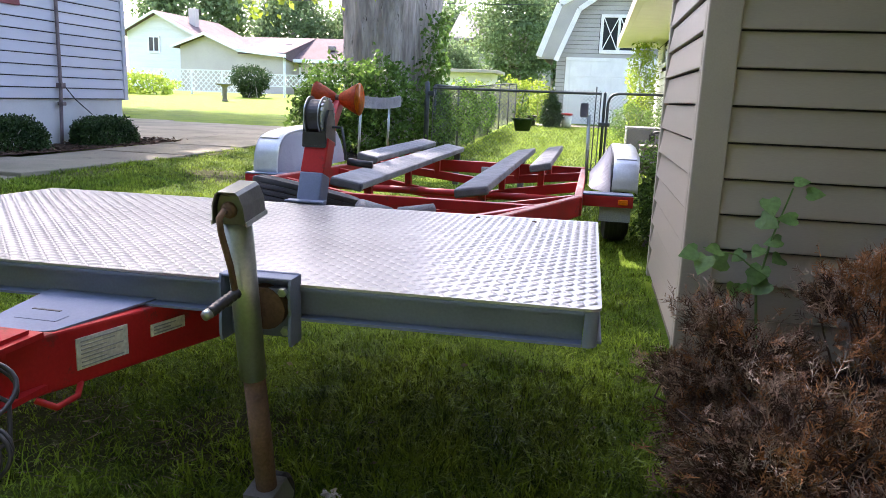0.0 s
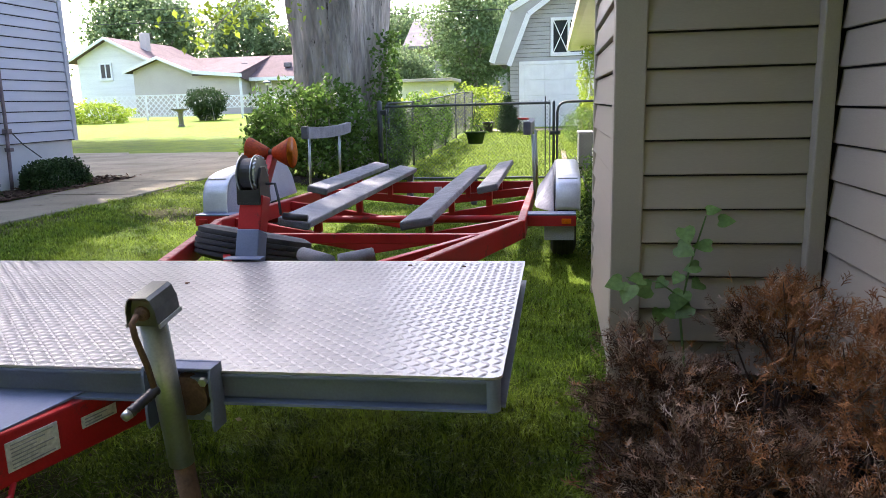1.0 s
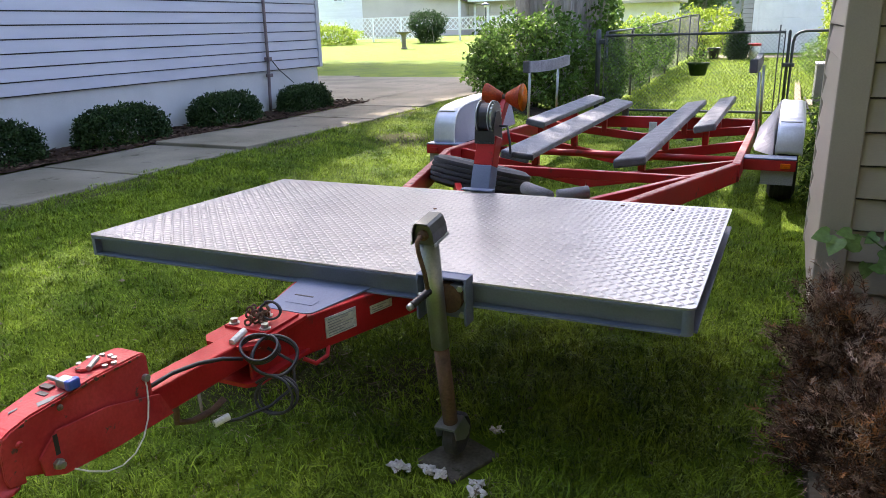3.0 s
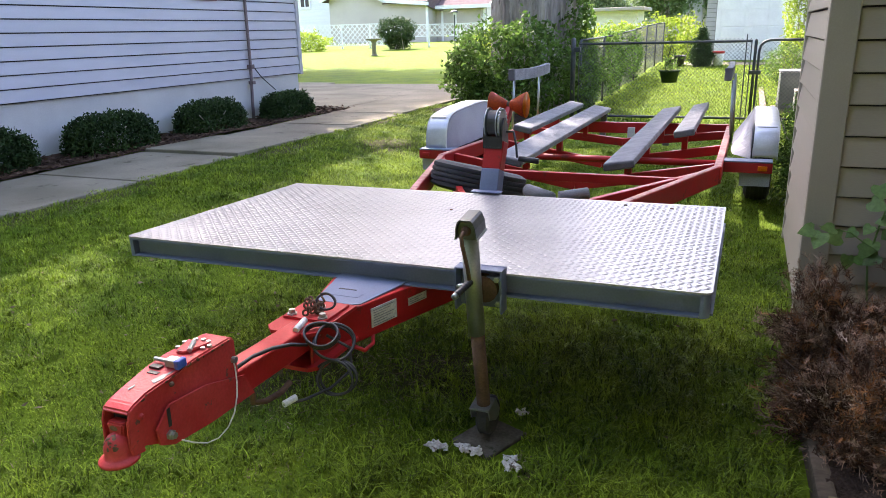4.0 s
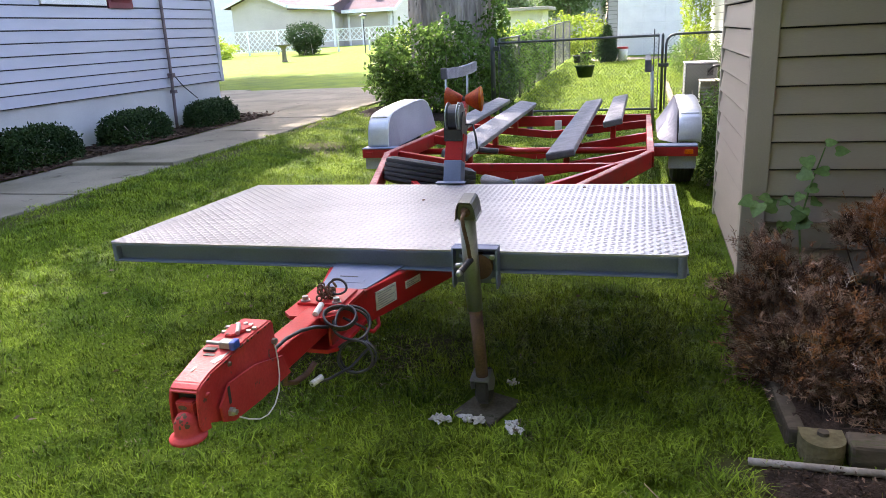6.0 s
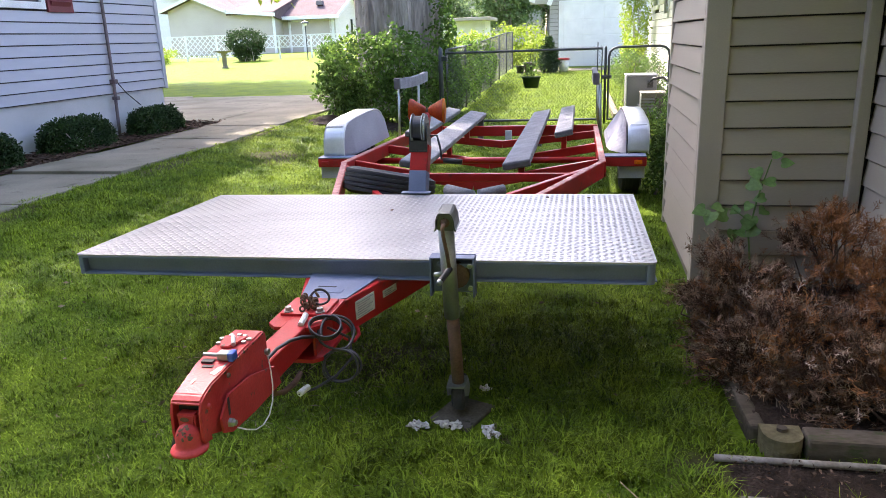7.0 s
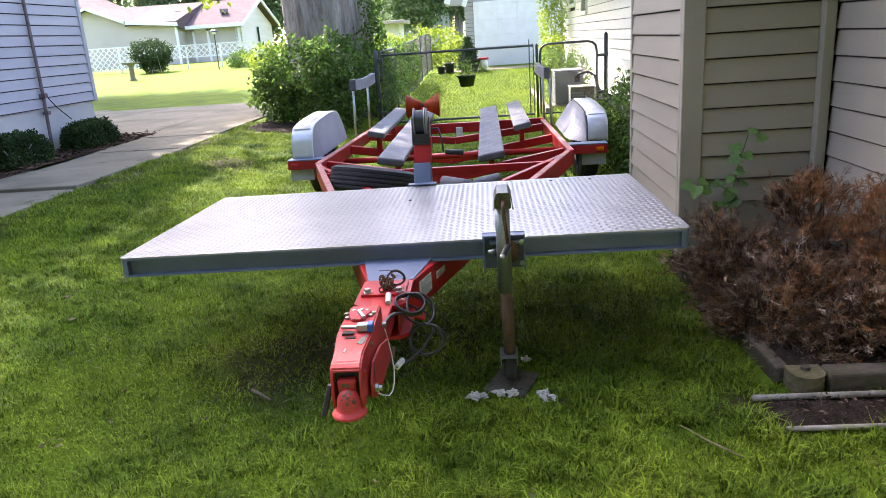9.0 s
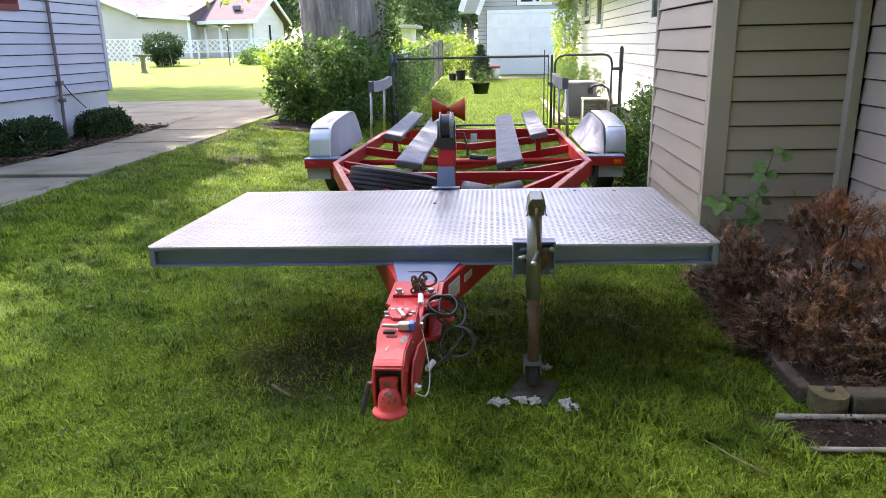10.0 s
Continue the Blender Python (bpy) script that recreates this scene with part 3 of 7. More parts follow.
gwin = part("window", box(B(), (1.2, GY - 0.012, 2.78), (2.26, GY, 3.86)), GLASS_DARK, garage, "white framed loft window with a cross brace")
bm = B()
for lo, hi in (((1.12, 2.68), (2.34, 2.8)), ((1.12, 3.84), (2.34, 3.94)), ((1.12, 2.8), (1.22, 3.84)), ((2.24, 2.8), (2.34, 3.84)), ((1.69, 2.8), (1.77, 3.84))):
    box(bm, (lo[0], GY - 0.06, lo[1]), (hi[0], GY - 0.01, hi[1]), 0.006)
for a, b in (((1.22, 2.8), (1.7, 3.84)), ((1.7, 2.8), (1.22, 3.84)), ((1.76, 2.8), (2.24, 3.84)), ((2.24, 2.8), (1.76, 3.84))):
    beam(bm, (a[0], GY - 0.03, a[1]), (b[0], GY - 0.03, b[1]), 0.03, 0.05, 0.004, (0, 1, 0))
part("window_frame", bm, WHITE, gwin)
part("rake_soffit", prism(B(), [(-0.85, 2.5), (-0.25, 4.2), (1.65, 5.25), (3.55, 4.2), (4.15, 2.5), (3.5, 2.5), (2.85, 4.02), (1.65, 4.87), (0.45, 4.02), (-0.2, 2.5)], "y", GY - 0.31, GY - 0.05), SIDING_GREY, garage, "grey boxed-in gable overhang")
roofline = [(-0.85, 2.5), (-0.25, 4.2), (1.65, 5.25), (3.55, 4.2), (4.15, 2.5)]
for a, b in zip(roofline, roofline[1:]):
    part("roof", beam(B(), (a[0], GY + 3.2, a[1] + 0.08), (b[0], GY + 3.2, b[1] + 0.08), 7.0, 0.09, 0.0, (b[1] - a[1], 0, a[0] - b[0])), ROOF_GREY, garage)
    part("fascia", beam(B(), (a[0], GY - 0.34, a[1] + 0.02), (b[0], GY - 0.34, b[1] + 0.02), 0.06, 0.2, 0.0, (b[1] - a[1], 0, a[0] - b[0])), WHITE, garage)
for a in (-1, 1):
    c = 1.65 + a * 1.95
    part("eave_return", prism(B(), [(c - a * 0.02, 2.45), (c + a * 0.6, 2.45), (c + a * 0.6, 2.55), (c + a * 0.1, 3.95), (c - a * 0.02, 3.95)], "y", GY - 0.3, GY - 0.02), SIDING_GREY, garage)

solo("drive_apron", box(B(), (-1.2, 21.2, 0.0), (4.2, GY - 0.05, 0.325), 0.01), CONCRETE, "grey apron before the garage door", kind="structure")
# low pink-roofed house far across the lawn
FY = 48.0
far = thing("house", "low cream house with a pink shingle roof", "house", (-24, FY + 4, 0.6))
part("wall", prism(B(), [(-35.3, 0.3), (-35.3, 5.15), (-32.5, 6.6), (-29.3, 5.0), (-29.3, 0.3)], "y", FY + 3, FY + 12), SIDING_WHITE, far, "pale grey gable wall")
part("wall", prism(B(), [(-28.9, 0.3), (-28.9, 3.98), (-26.7, 4.8), (-24.1, 3.7), (-20.75, 3.35), (-20.75, 0.3)], "y", FY, FY + 5.4), CREAM, far, "cream gable wall")
part("wall", box(B(), (-20.75, FY + 1.7, 0.3), (-16.75, FY + 9.4, 3.3)), CREAM, far)
part("wall", prism(B(), [(FY + 1.7, 0.3), (FY + 1.7, 3.3), (FY + 5.5, 4.85), (FY + 9.4, 3.3), (FY + 9.4, 0.3)], "x", -17.2, -16.74), SIDING_WHITE, far, "pale gable end wall")


def slope(a, b, y0, y1, mat, name="roof", thick=0.15, parent=far):
    bm = B()
    prism(bm, [(a[0], a[1]), (b[0], b[1]), (b[0], b[1] + thick), (a[0], a[1] + thick)], "y", y0, y1)
    return part(name, bm, mat, parent)


def pitch_roof(x0, x1, lo, hi, thick=0.14, name="roof", mat=ROOF_PINK):
    """A roof plane between the lines (y, z) lo and hi, from x0 to x1."""
    return part(name, prism(B(), [lo, hi, (hi[0], hi[1] + thick), (lo[0], lo[1] + thick)], "x", x0, x1), mat, far)


RAKES = (((-35.9, 4.85), (-32.5, 6.6), FY + 2.4, FY + 12.4), ((-32.5, 6.6), (-28.4, 4.6), FY + 2.4, FY + 12.4), ((-29.4, 3.85), (-26.7, 4.82), FY - 0.5, FY + 5), ((-26.7, 4.82), (-24.0, 3.72), FY - 0.5, FY + 5))
for a, b, y0, y1 in RAKES:
    slope(a, b, y0, y1, ROOF_PINK)
    slope((a[0], a[1] - 0.06), (b[0], b[1] - 0.06), y0 - 0.1, y0, WHITE, "fascia", 0.2)
part("roof", prism(B(), [(FY - 0.5, 3.52), (FY + 5.5, 5.0), (FY + 5.5, 5.14), (FY - 0.5, 3.66)], "x", -24.1, -20.5), ROOF_PINK, far)
slope((-24.1, 3.66), (-20.4, 3.34), FY - 0.6, FY - 0.5, WHITE, "fascia", 0.24)
pitch_roof(-27.0, -24.05, (FY + 1.0, 3.4), (FY + 5.5, 5.0))
pitch_roof(-20.52, -16.3, (FY + 1.0, 3.2), (FY + 5.5, 5.0))
pitch_roof(-27.0, -16.3, (FY + 10.0, 3.2), (FY + 5.5, 5.0))
part("fascia", box(B(), (-20.5, FY + 0.9, 3.1), (-16.3, FY + 1.0, 3.34)), WHITE, far)
part("gutter_pipe", box(B(), (-20.82, FY - 0.1, 0.4), (-20.66, FY + 0.02, 3.4)), WHITE, far)
part("gutter_pipe", box(B(), (-17.0, FY + 1.55, 0.4), (-16.86, FY + 1.68, 3.1)), WHITE, far)
for lo, hi in (((FY + 0.9, 3.2), (FY + 5.5, 5.02)), ((FY + 10.1, 3.2), (FY + 5.5, 5.02))):
    pitch_roof(-16.3, -16.2, (lo[0], lo[1] - 0.08), (hi[0], hi[1] - 0.08), 0.24, "fascia", WHITE)
part("chimney", box(B(), (-31.1, FY + 5, 5.6), (-30.55, FY + 5.6, 7.2)), CREAM, far)
part("roof_step", prism(B(), [(FY - 0.5, 3.5), (FY + 5.5, 4.98), (FY + 5.5, 4.9), (FY + 1.0, 3.1), (FY - 0.5, 3.3)], "x", -20.58, -20.5), ROOF_PINK, far)
wn2 = part("window", box(B(), (-33.35, FY + 2.95, 3.75), (-32.55, FY + 3.0, 4.75)), GLASS_DARK, far)
bm = B()
for a, b in ((-33.47, -33.35), (-32.99, -32.91), (-32.55, -32.43)):
    box(bm, (a, FY + 2.9, 3.65), (b, FY + 2.99, 4.85))
box(bm, (-33.5, FY + 2.88, 3.55), (-32.4, FY + 2.99, 3.7)), box(bm, (-33.47, FY + 2.89, 4.75), (-32.43, FY + 2.99, 4.87))
part("window_frame", bm, WHITE, wn2)
wn2 = part("window", box(B(), (-16.74, FY + 5.2, 2.0), (-16.7, FY + 5.75, 3.1)), GLASS_DARK, far)
part("window_frame", box(B(), (-16.72, FY + 5.1, 1.9), (-16.69, FY + 5.18, 3.2)), WHITE, wn2)
fd = part("door", box(B(), (-20.15, FY + 1.6, 0.8), (-19.25, FY + 1.68, 2.95)), CREAM, far, "pale door in a white frame")
bm = B()
box(bm, (-20.3, FY + 1.55, 0.8), (-20.15, FY + 1.69, 3.08)), box(bm, (-19.25, FY + 1.55, 0.8), (-19.1, FY + 1.69, 3.08)), box(bm, (-20.3, FY + 1.55, 2.95), (-19.1, FY + 1.69, 3.08))
part("door_frame", bm, WHITE, fd)
for x, z in ((-23.4, 4.25), (-21.5, 4.35), (-18.2, 4.3)):
    part("roof_vent", box(B(), (x - 0.25, FY + 2.6, z - 0.2), (x + 0.25, FY + 3.0, z + 0.12), 0.03), ROOF_GREY, far)
part("stair_rail", box(B(), (-30.6, FY + 2.3, 2.1), (-29.0, FY + 2.4, 2.3)), WHITE, far)

# grey-roofed house among the trees
back = thing("house", "white house with a grey roof behind trees", "house", (-6, 52, 0.5))
part("wall", box(B(), (-8.8, 50.0, 0.5), (-2.0, 57, 5.0)), SIDING_GREY, back)
part("roof", prism(B(), [(49.2, 4.9), (49.2, 5.1), (53.5, 7.2), (58, 5.1), (58, 4.9)], "x", -9.2, -1.6), ROOF_GREY, back)
for x in (-7.6, -5.4, -3.4):
    w = part("window", box(B(), (x - 0.4, 49.94, 3.0), (x + 0.4, 49.98, 4.3)), GLASS_DARK, back)
    part("window_frame", box(B(), (x - 0.5, 49.95, 2.9), (x + 0.5, 49.99, 4.4)), WHITE, w)
shed = thing("shed", "small white shed with a flat pale roof", "shed", (-4, 30, 0.4))
part("wall", box(B(), (-5.6, 30, 0.3), (-3.3, 32, 2.12)), WHITE, shed)
part("roof", box(B(), (-5.9, 29.6, 2.12), (-3.0, 32.3, 2.26), 0.02), CREAM, shed)

# white lattice fence
lat = thing("lattice_fence", "white crossed-lattice garden fence", "fence", (-20, 35, 0.6))
LY = 35.0
for k in range(13):
    x = -33.0 + 1.8 * k
    part("post", box(B(), (x - 0.04, LY - 0.04, 0.6), (x + 0.04, LY + 0.04, 2.02 if x < -16 else 1.9), 0.01), WHITE, lat)
for x0, x1, z0, z1 in ((-33.0, -16.0, 0.88, 2.0), (-16.0, -11.2, 1.28, 1.88)):
    for z in (z0, z1):
        part("rail", box(B(), (x0, LY - 0.03, z - 0.025), (x1, LY + 0.03, z + 0.025)), WHITE, lat)
    bm = B()
    h = z1 - z0
    for k in range(int((x1 - x0 - h) / 0.3) + 1):
        x = x0 + 0.3 * k
        beam(bm, (x, LY - 0.012, z0), (x + h, LY - 0.012, z1), 0.045, 0.012, 0, (0, 1, 0))
        beam(bm, (x + h, LY + 0.012, z0), (x, LY + 0.012, z1), 0.045, 0.012, 0, (0, 1, 0))
    part("lattice", bm, WHITE, lat)

# ---- chain-link gate and fence ----
def mesh_wire(of, a, b, z0, z1, pitch=0.058, r=0.0021):
    """Two sets of slanting wires between two posts."""
    a, b = Vector((*a, 0)), Vector((*b, 0))
    d = (b - a).length
    u = (b - a) / d
    n = Vector((-u.y, u.x, 0))
    v, f = [], []
    h = z1 - z0
    for sgn in (1, -1):
        k = -h
        while k < d:
            s0, s1 = k, k + h
            t0, t1 = max(0.0, s0), min(d, s1)
            if t1 > t0:
                ends = []
                for t in (t0, t1):
                    zz = z0 + (t - s0) if sgn > 0 else z1 - (t - s0)
                    ends.append(a + u * t + Vector((0, 0, zz)) + n * (0.002 * sgn))
                base = len(v)
                way = (ends[1] - ends[0]).normalized()
                side = way.cross(n)
                for e in ends:
                    for o in (n, side * 0.87 - n * 0.5, -side * 0.87 - n * 0.5):
                        v.append(e + o * r)
                for j in range(3):
                    f.append((base + j, base + (j + 1) % 3, base + 3 + (j + 1) % 3, base + 3 + j))
            k += pitch
    me = raw([tuple(p) for p in v], f, WIRE)
    me.transform(ROOT[of].inverted())
    return me


GATE = 9.75
gate = thing("drive_gate", "dark pipe-framed chain-link double gate, closed", "gate", (0, GATE, 0))
part("gate_post", tube(B(), [(-1.46, GATE + 0.02, -0.1), (-1.46, GATE + 0.02, 1.27), (-1.46, GATE + 0.02, 1.3)], [0.04, 0.04, 0.015], 12), FENCE_METAL, gate, smooth=True)
part("gate_frame", tube(B(), [(-1.36, GATE, 0.07), (-1.36, GATE, 1.2), (1.2, GATE, 1.2), (1.2, GATE, 0.07)], 0.021, 10, closed=True), FENCE_METAL, gate)
part("chain_link", mesh_wire(gate, (-1.36, GATE), (1.2, GATE), 0.07, 1.24), WIRE, gate)
part("latch_rod", tube(B(), [(1.13, GATE - 0.03, -0.02), (1.13, GATE - 0.03, 1.12), (1.13, GATE - 0.03, 1.3)], 0.009, 6), FENCE_METAL, gate)
part("gate_post", tube(B(), [(1.258, GATE + 0.01, -0.1), (1.258, GATE + 0.01, 1.2), (1.258, GATE + 0.01, 1.23)], [0.022, 0.022, 0.01], 10), FENCE_METAL, gate, smooth=True)
part("hinge", box(B(), (-1.44, GATE - 0.03, 1.08), (-1.34, GATE + 0.04, 1.15), 0.01), FENCE_METAL, gate)
part("hinge", box(B(), (-1.44, GATE - 0.03, 0.2), (-1.34, GATE + 0.04, 0.27), 0.01), FENCE_METAL, gate)
part("fork_latch", box(B(), (1.19, GATE - 0.04, 0.72), (1.36, GATE + 0.04, 0.78), 0.012), FENCE_METAL, gate)
wg = thing("walk_gate", "narrow chain-link walk gate with rounded top corners", "gate", (1.8, GATE, 0))
arch = [(1.31, GATE, 0.07), (1.31, GATE, 1.06), (1.33, GATE, 1.14), (1.38, GATE, 1.19), (1.46, GATE, 1.21), (2.1, GATE, 1.21), (2.18, GATE, 1.19), (2.23, GATE, 1.14), (2.25, GATE, 1.06), (2.25, GATE, 0.07)]
part("gate_frame", tube(B(), arch, 0.02, 10, closed=True), FENCE_METAL, wg, smooth=True)
part("chain_link", mesh_wire(wg, (1.32, GATE), (2.24, GATE), 0.07, 1.18), WIRE, wg)
part("gate_post", tube(B(), [(2.4, GATE, -0.1), (2.4, GATE, 1.3), (2.4, GATE, 1.34)], [0.033, 0.033, 0.012], 12), FENCE_METAL, wg, smooth=True)
for z in (0.35, 0.95):
    part("hinge", box(B(), (2.24, GATE - 0.03, z), (2.44, GATE + 0.03, z + 0.05), 0.01), FENCE_METAL, wg)
fence = thing("chain_link_fence", "weathered chain-link fence running back from the gate", "fence", (-1.45, 16, 0.1))
for k in range(7):
    y = GATE + 0.6 + 2.1 * k
    z = ground_z(-1.45, y)
    part("post", tube(B(), [(-1.46, y, z - 0.05), (-1.46, y, z + 1.22)], 0.022, 8), FENCE_METAL, fence, smooth=True)
    if k:
        zp = ground_z(-1.45, y - 2.1)
        part("chain_link", mesh_wire(fence, (-1.46, y - 2.1), (-1.46, y), (z + zp) / 2 + 0.04, (z + zp) / 2 + 1.2), WIRE, fence)
        part("top_rail", tube(B(), [(-1.46, y - 2.1, zp + 1.22), (-1.46, y, z + 1.22)], 0.018, 8), FENCE_METAL, fence, smooth=True)

# ---- boat trailer ----
trailer = thing("boat_trailer", "red steel boat trailer with a silver tread-plate deck", "trailer", (0, 2.6, 0))


def rz(y):
    return 0.573 - 0.0285 * y


def rx(y):
    return 0.1 + 0.288 * (y + 0.2)


def pz(y):
    return 0.662 - 0.0205 * y


# deck: tread plate with raised lugs, channel beams under it
RC = 0.026
corners = []
for cx, cy, a0 in ((1.157 - RC, RC - 0.002, -90), (1.157 - 0.008, 1.262, 0), (-1.157 + 0.008, 1.262, 90), (-1.157 + RC, RC - 0.002, 180)):
    q = RC if cy < 1 else 0.008
    corners += [(cx + q * math.cos(radians(a0 + 15 * k)), cy + q * math.sin(radians(a0 + 15 * k))) for k in range(7)]
bm = prism(B(), corners, "z", -0.006, 0.0)
for v in bm.verts:
    v.co.z += pz(v.co.y)
deck = part("deck_plate", bm, PLATE, trailer, "aluminium tread-plate deck with rounded corners")
lv, lf = [], []
lug = [(-0.0155, 0, 0), (-0.005, -0.0047, 0), (0.005, -0.0047, 0), (0.0155, 0, 0), (0.005, 0.0047, 0), (-0.005, 0.0047, 0), (-0.007, 0, 0.003), (0.007, 0, 0.003)]
lfaces = [(0, 1, 6), (1, 2, 7), (1, 7, 6), (2, 3, 7), (3, 4, 7), (4, 5, 6), (4, 6, 7), (5, 0, 6)]
STEP = 0.0265
for i in range(87):
    for j in range(47):
        a = radians(40) if (i + j) % 2 else radians(-40)
        x, y = -1.1395 + STEP * i, 0.012 + STEP * j
        if abs(x) > 1.13 and y < 0.03:
            continue
        ca, sa = math.cos(a), math.sin(a)
        base = len(lv)
        lv += [(x + u * ca - v * sa, y + u * sa + v * ca - 2.6, pz(y + u * sa + v * ca) + w) for u, v, w in lug]
        lf += [(base + p, base + q, base + r) for p, q, r in lfaces]
tagged(part("tread_relief", raw(lv, lf, PLATE), PLATE, deck), kind="stuff")
for x, y in ((0.72, 1.18), (0.93, 1.16), (-0.03, 0.86)):
    part("deck_bolt", lathe(B(), [(0.009, 0), (0.008, 0.004), (0.0, 0.006)], Matrix.Translation((x, y, pz(y))), 10), RUST, deck)


def channel(x0, x1, y, z0, z1, face):
    """A C-channel along x; its open side looks along y by -face."""
    t, w = 0.006, 0.038
    o = [(y, z0), (y + face * w, z0), (y + face * w, z1), (y, z1), (y, z1 - t), (y + face * (w - t), z1 - t), (y + face * (w - t), z0 + t), (y, z0 + t)]
    return prism(B(), o, "x", x0, x1)


CH = 0.082
frame_parts = [deck]
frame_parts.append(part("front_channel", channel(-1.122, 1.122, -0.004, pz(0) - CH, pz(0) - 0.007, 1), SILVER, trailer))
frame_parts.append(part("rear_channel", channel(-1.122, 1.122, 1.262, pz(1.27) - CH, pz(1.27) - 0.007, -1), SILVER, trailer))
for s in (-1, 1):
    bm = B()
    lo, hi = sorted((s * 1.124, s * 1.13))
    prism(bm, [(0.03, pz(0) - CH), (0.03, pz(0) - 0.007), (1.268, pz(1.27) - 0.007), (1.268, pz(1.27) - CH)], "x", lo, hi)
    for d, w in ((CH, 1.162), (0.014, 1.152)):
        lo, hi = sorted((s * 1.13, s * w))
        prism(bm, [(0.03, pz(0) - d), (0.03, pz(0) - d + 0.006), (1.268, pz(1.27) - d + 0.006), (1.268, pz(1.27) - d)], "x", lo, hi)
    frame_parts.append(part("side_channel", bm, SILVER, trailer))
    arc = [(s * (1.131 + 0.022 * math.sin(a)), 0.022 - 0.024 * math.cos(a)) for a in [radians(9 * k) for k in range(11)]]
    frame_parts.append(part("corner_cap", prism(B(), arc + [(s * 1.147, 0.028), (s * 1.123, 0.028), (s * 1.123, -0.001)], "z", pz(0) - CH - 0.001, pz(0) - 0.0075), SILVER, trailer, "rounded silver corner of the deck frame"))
for x in (-0.6, 0.6):
    frame_parts.append(part("deck_joist", beam(B(), (x, 0.045, pz(0) - 0.045), (x, 1.22, pz(1.22) - 0.045), 0.04, 0.07), SILVER, trailer))
LEAN = Matrix(((1, 0, 0, 0), (0, 1, 0, 0), (0.0068, 0, 1, -0.0068 * 1.157), (0, 0, 0, 1)))
for ob in frame_parts + [c for c in deck.children]:
    ob.data.transform(LEAN)

# V rails, side rails, crossbars
for s in (-1, 1):
    top = part("frame_rail", beam(B(), (s * (rx(-0.34) - 0.025), -0.34, rz(-0.34) - 0.062), (s * (rx(3.19) - 0.025), 3.19, rz(3.19) - 0.062), 0.05, 0.125, 0.006), RED, trailer)
    part("worn_top", beam(B(), (s * (rx(1.3) - 0.025), 1.3, rz(1.3) + 0.002), (s * (rx(3.16) - 0.025), 3.16, rz(3.16) + 0.002), 0.04, 0.002, 0.0), RED_SCUFFED, top, "scuffed pale red upper face")
    top = part("side_rail", beam(B(), (s * 1.055, 3.16, rz(3.16) - 0.06), (s * 1.055, 6.2, rz(6.2) - 0.06), 0.055, 0.12, 0.006), RED, trailer)
    part("worn_top", beam(B(), (s * 1.055, 3.18, rz(3.18) + 0.002), (s * 1.055, 5.9, rz(5.9) + 0.002), 0.044, 0.002, 0.0), RED_SCUFFED, top, "scuffed pale red upper face")
    part("brace", beam(B(), (s * 0.16, 1.5, 0.44), (s * 1.02, 3.12, rz(3.1) - 0.05), 0.04, 0.075, 0.005), RED, trailer)
for y, drop in ((3.42, 0.17), (4.55, 0.16), (5.75, 0.1)):
    for s in (-1, 1):
        part("cross_member", beam(B(), (s * 0.0, y, rz(y) - 0.06 - drop), (s * 1.03, y, rz(y) - 0.055), 0.05, 0.08, 0.005), RED, trailer)
part("cross_member", beam(B(), (-0.93, 2.72, rz(2.7) - 0.05), (0.93, 2.72, rz(2.7) - 0.05), 0.04, 0.06, 0.005), RED, trailer)
part("rear_cross_member", beam(B(), (-1.08, 6.2, rz(6.2) - 0.05), (1.08, 6.2, rz(6.2) - 0.05), 0.06, 0.12, 0.006), RED, trailer)
part("tail_board", box(B(), (-0.005, 6.1, 0.21), (0.075, 6.13, 0.36), 0.004), PAPER, trailer, "small pale board on the rear cross member")
part("axle", tube(B(), [(-1.25, 4.34, 0.3), (1.25, 4.34, 0.3)], 0.03, 10), RED, trailer, smooth=True)


# carpeted bunks on brackets
def bunk(s, x0, x1, y0, y1, zi, zo, posts):
    """A carpet-wrapped plank; zi and zo are the heights of its inner and outer edge."""
    bm = B()
    c, w = (x0 + x1) / 2, (x1 - x0)
    lean = math.atan2(zo - zi, w)
    m = Matrix.Translation((s * c, (y0 + y1) / 2, (zi + zo) / 2 - 0.025)) @ pose(0, 0, 0, 0, -s * math.degrees(lean), 0)
    box(bm, (-w / 2, -(y1 - y0) / 2, -0.027), (w / 2, (y1 - y0) / 2, 0.027), 0.012, m)
    ob = part("bunk", bm, CARPET, trailer, "grey carpeted bunk board")
    bm = B()
    box(bm, (-w / 2 - 0.003, -(y1 - y0) / 2 - 0.006, -0.034), (w / 2 + 0.003, -(y1 - y0) / 2 + 0.035, 0.022), 0.012, m)
    part("carpet_fold", bm, CARPET_DARK, ob)
    for k, y in enumerate(posts):
        zt = (zi + zo) / 2 - 0.055
        br = part("bunk_bracket", beam(B(), (s * c, y, rz(y) - 0.12), (s * c, y, zt + 0.005), 0.05, 0.06, 0.004, (0, 1, 0)), RED, trailer)
        part("bracket_plate", box(B(), (s * c - 0.045, y - 0.06, zt - 0.004), (s * c + 0.045, y + 0.06, zt + 0.002)), RED, br)


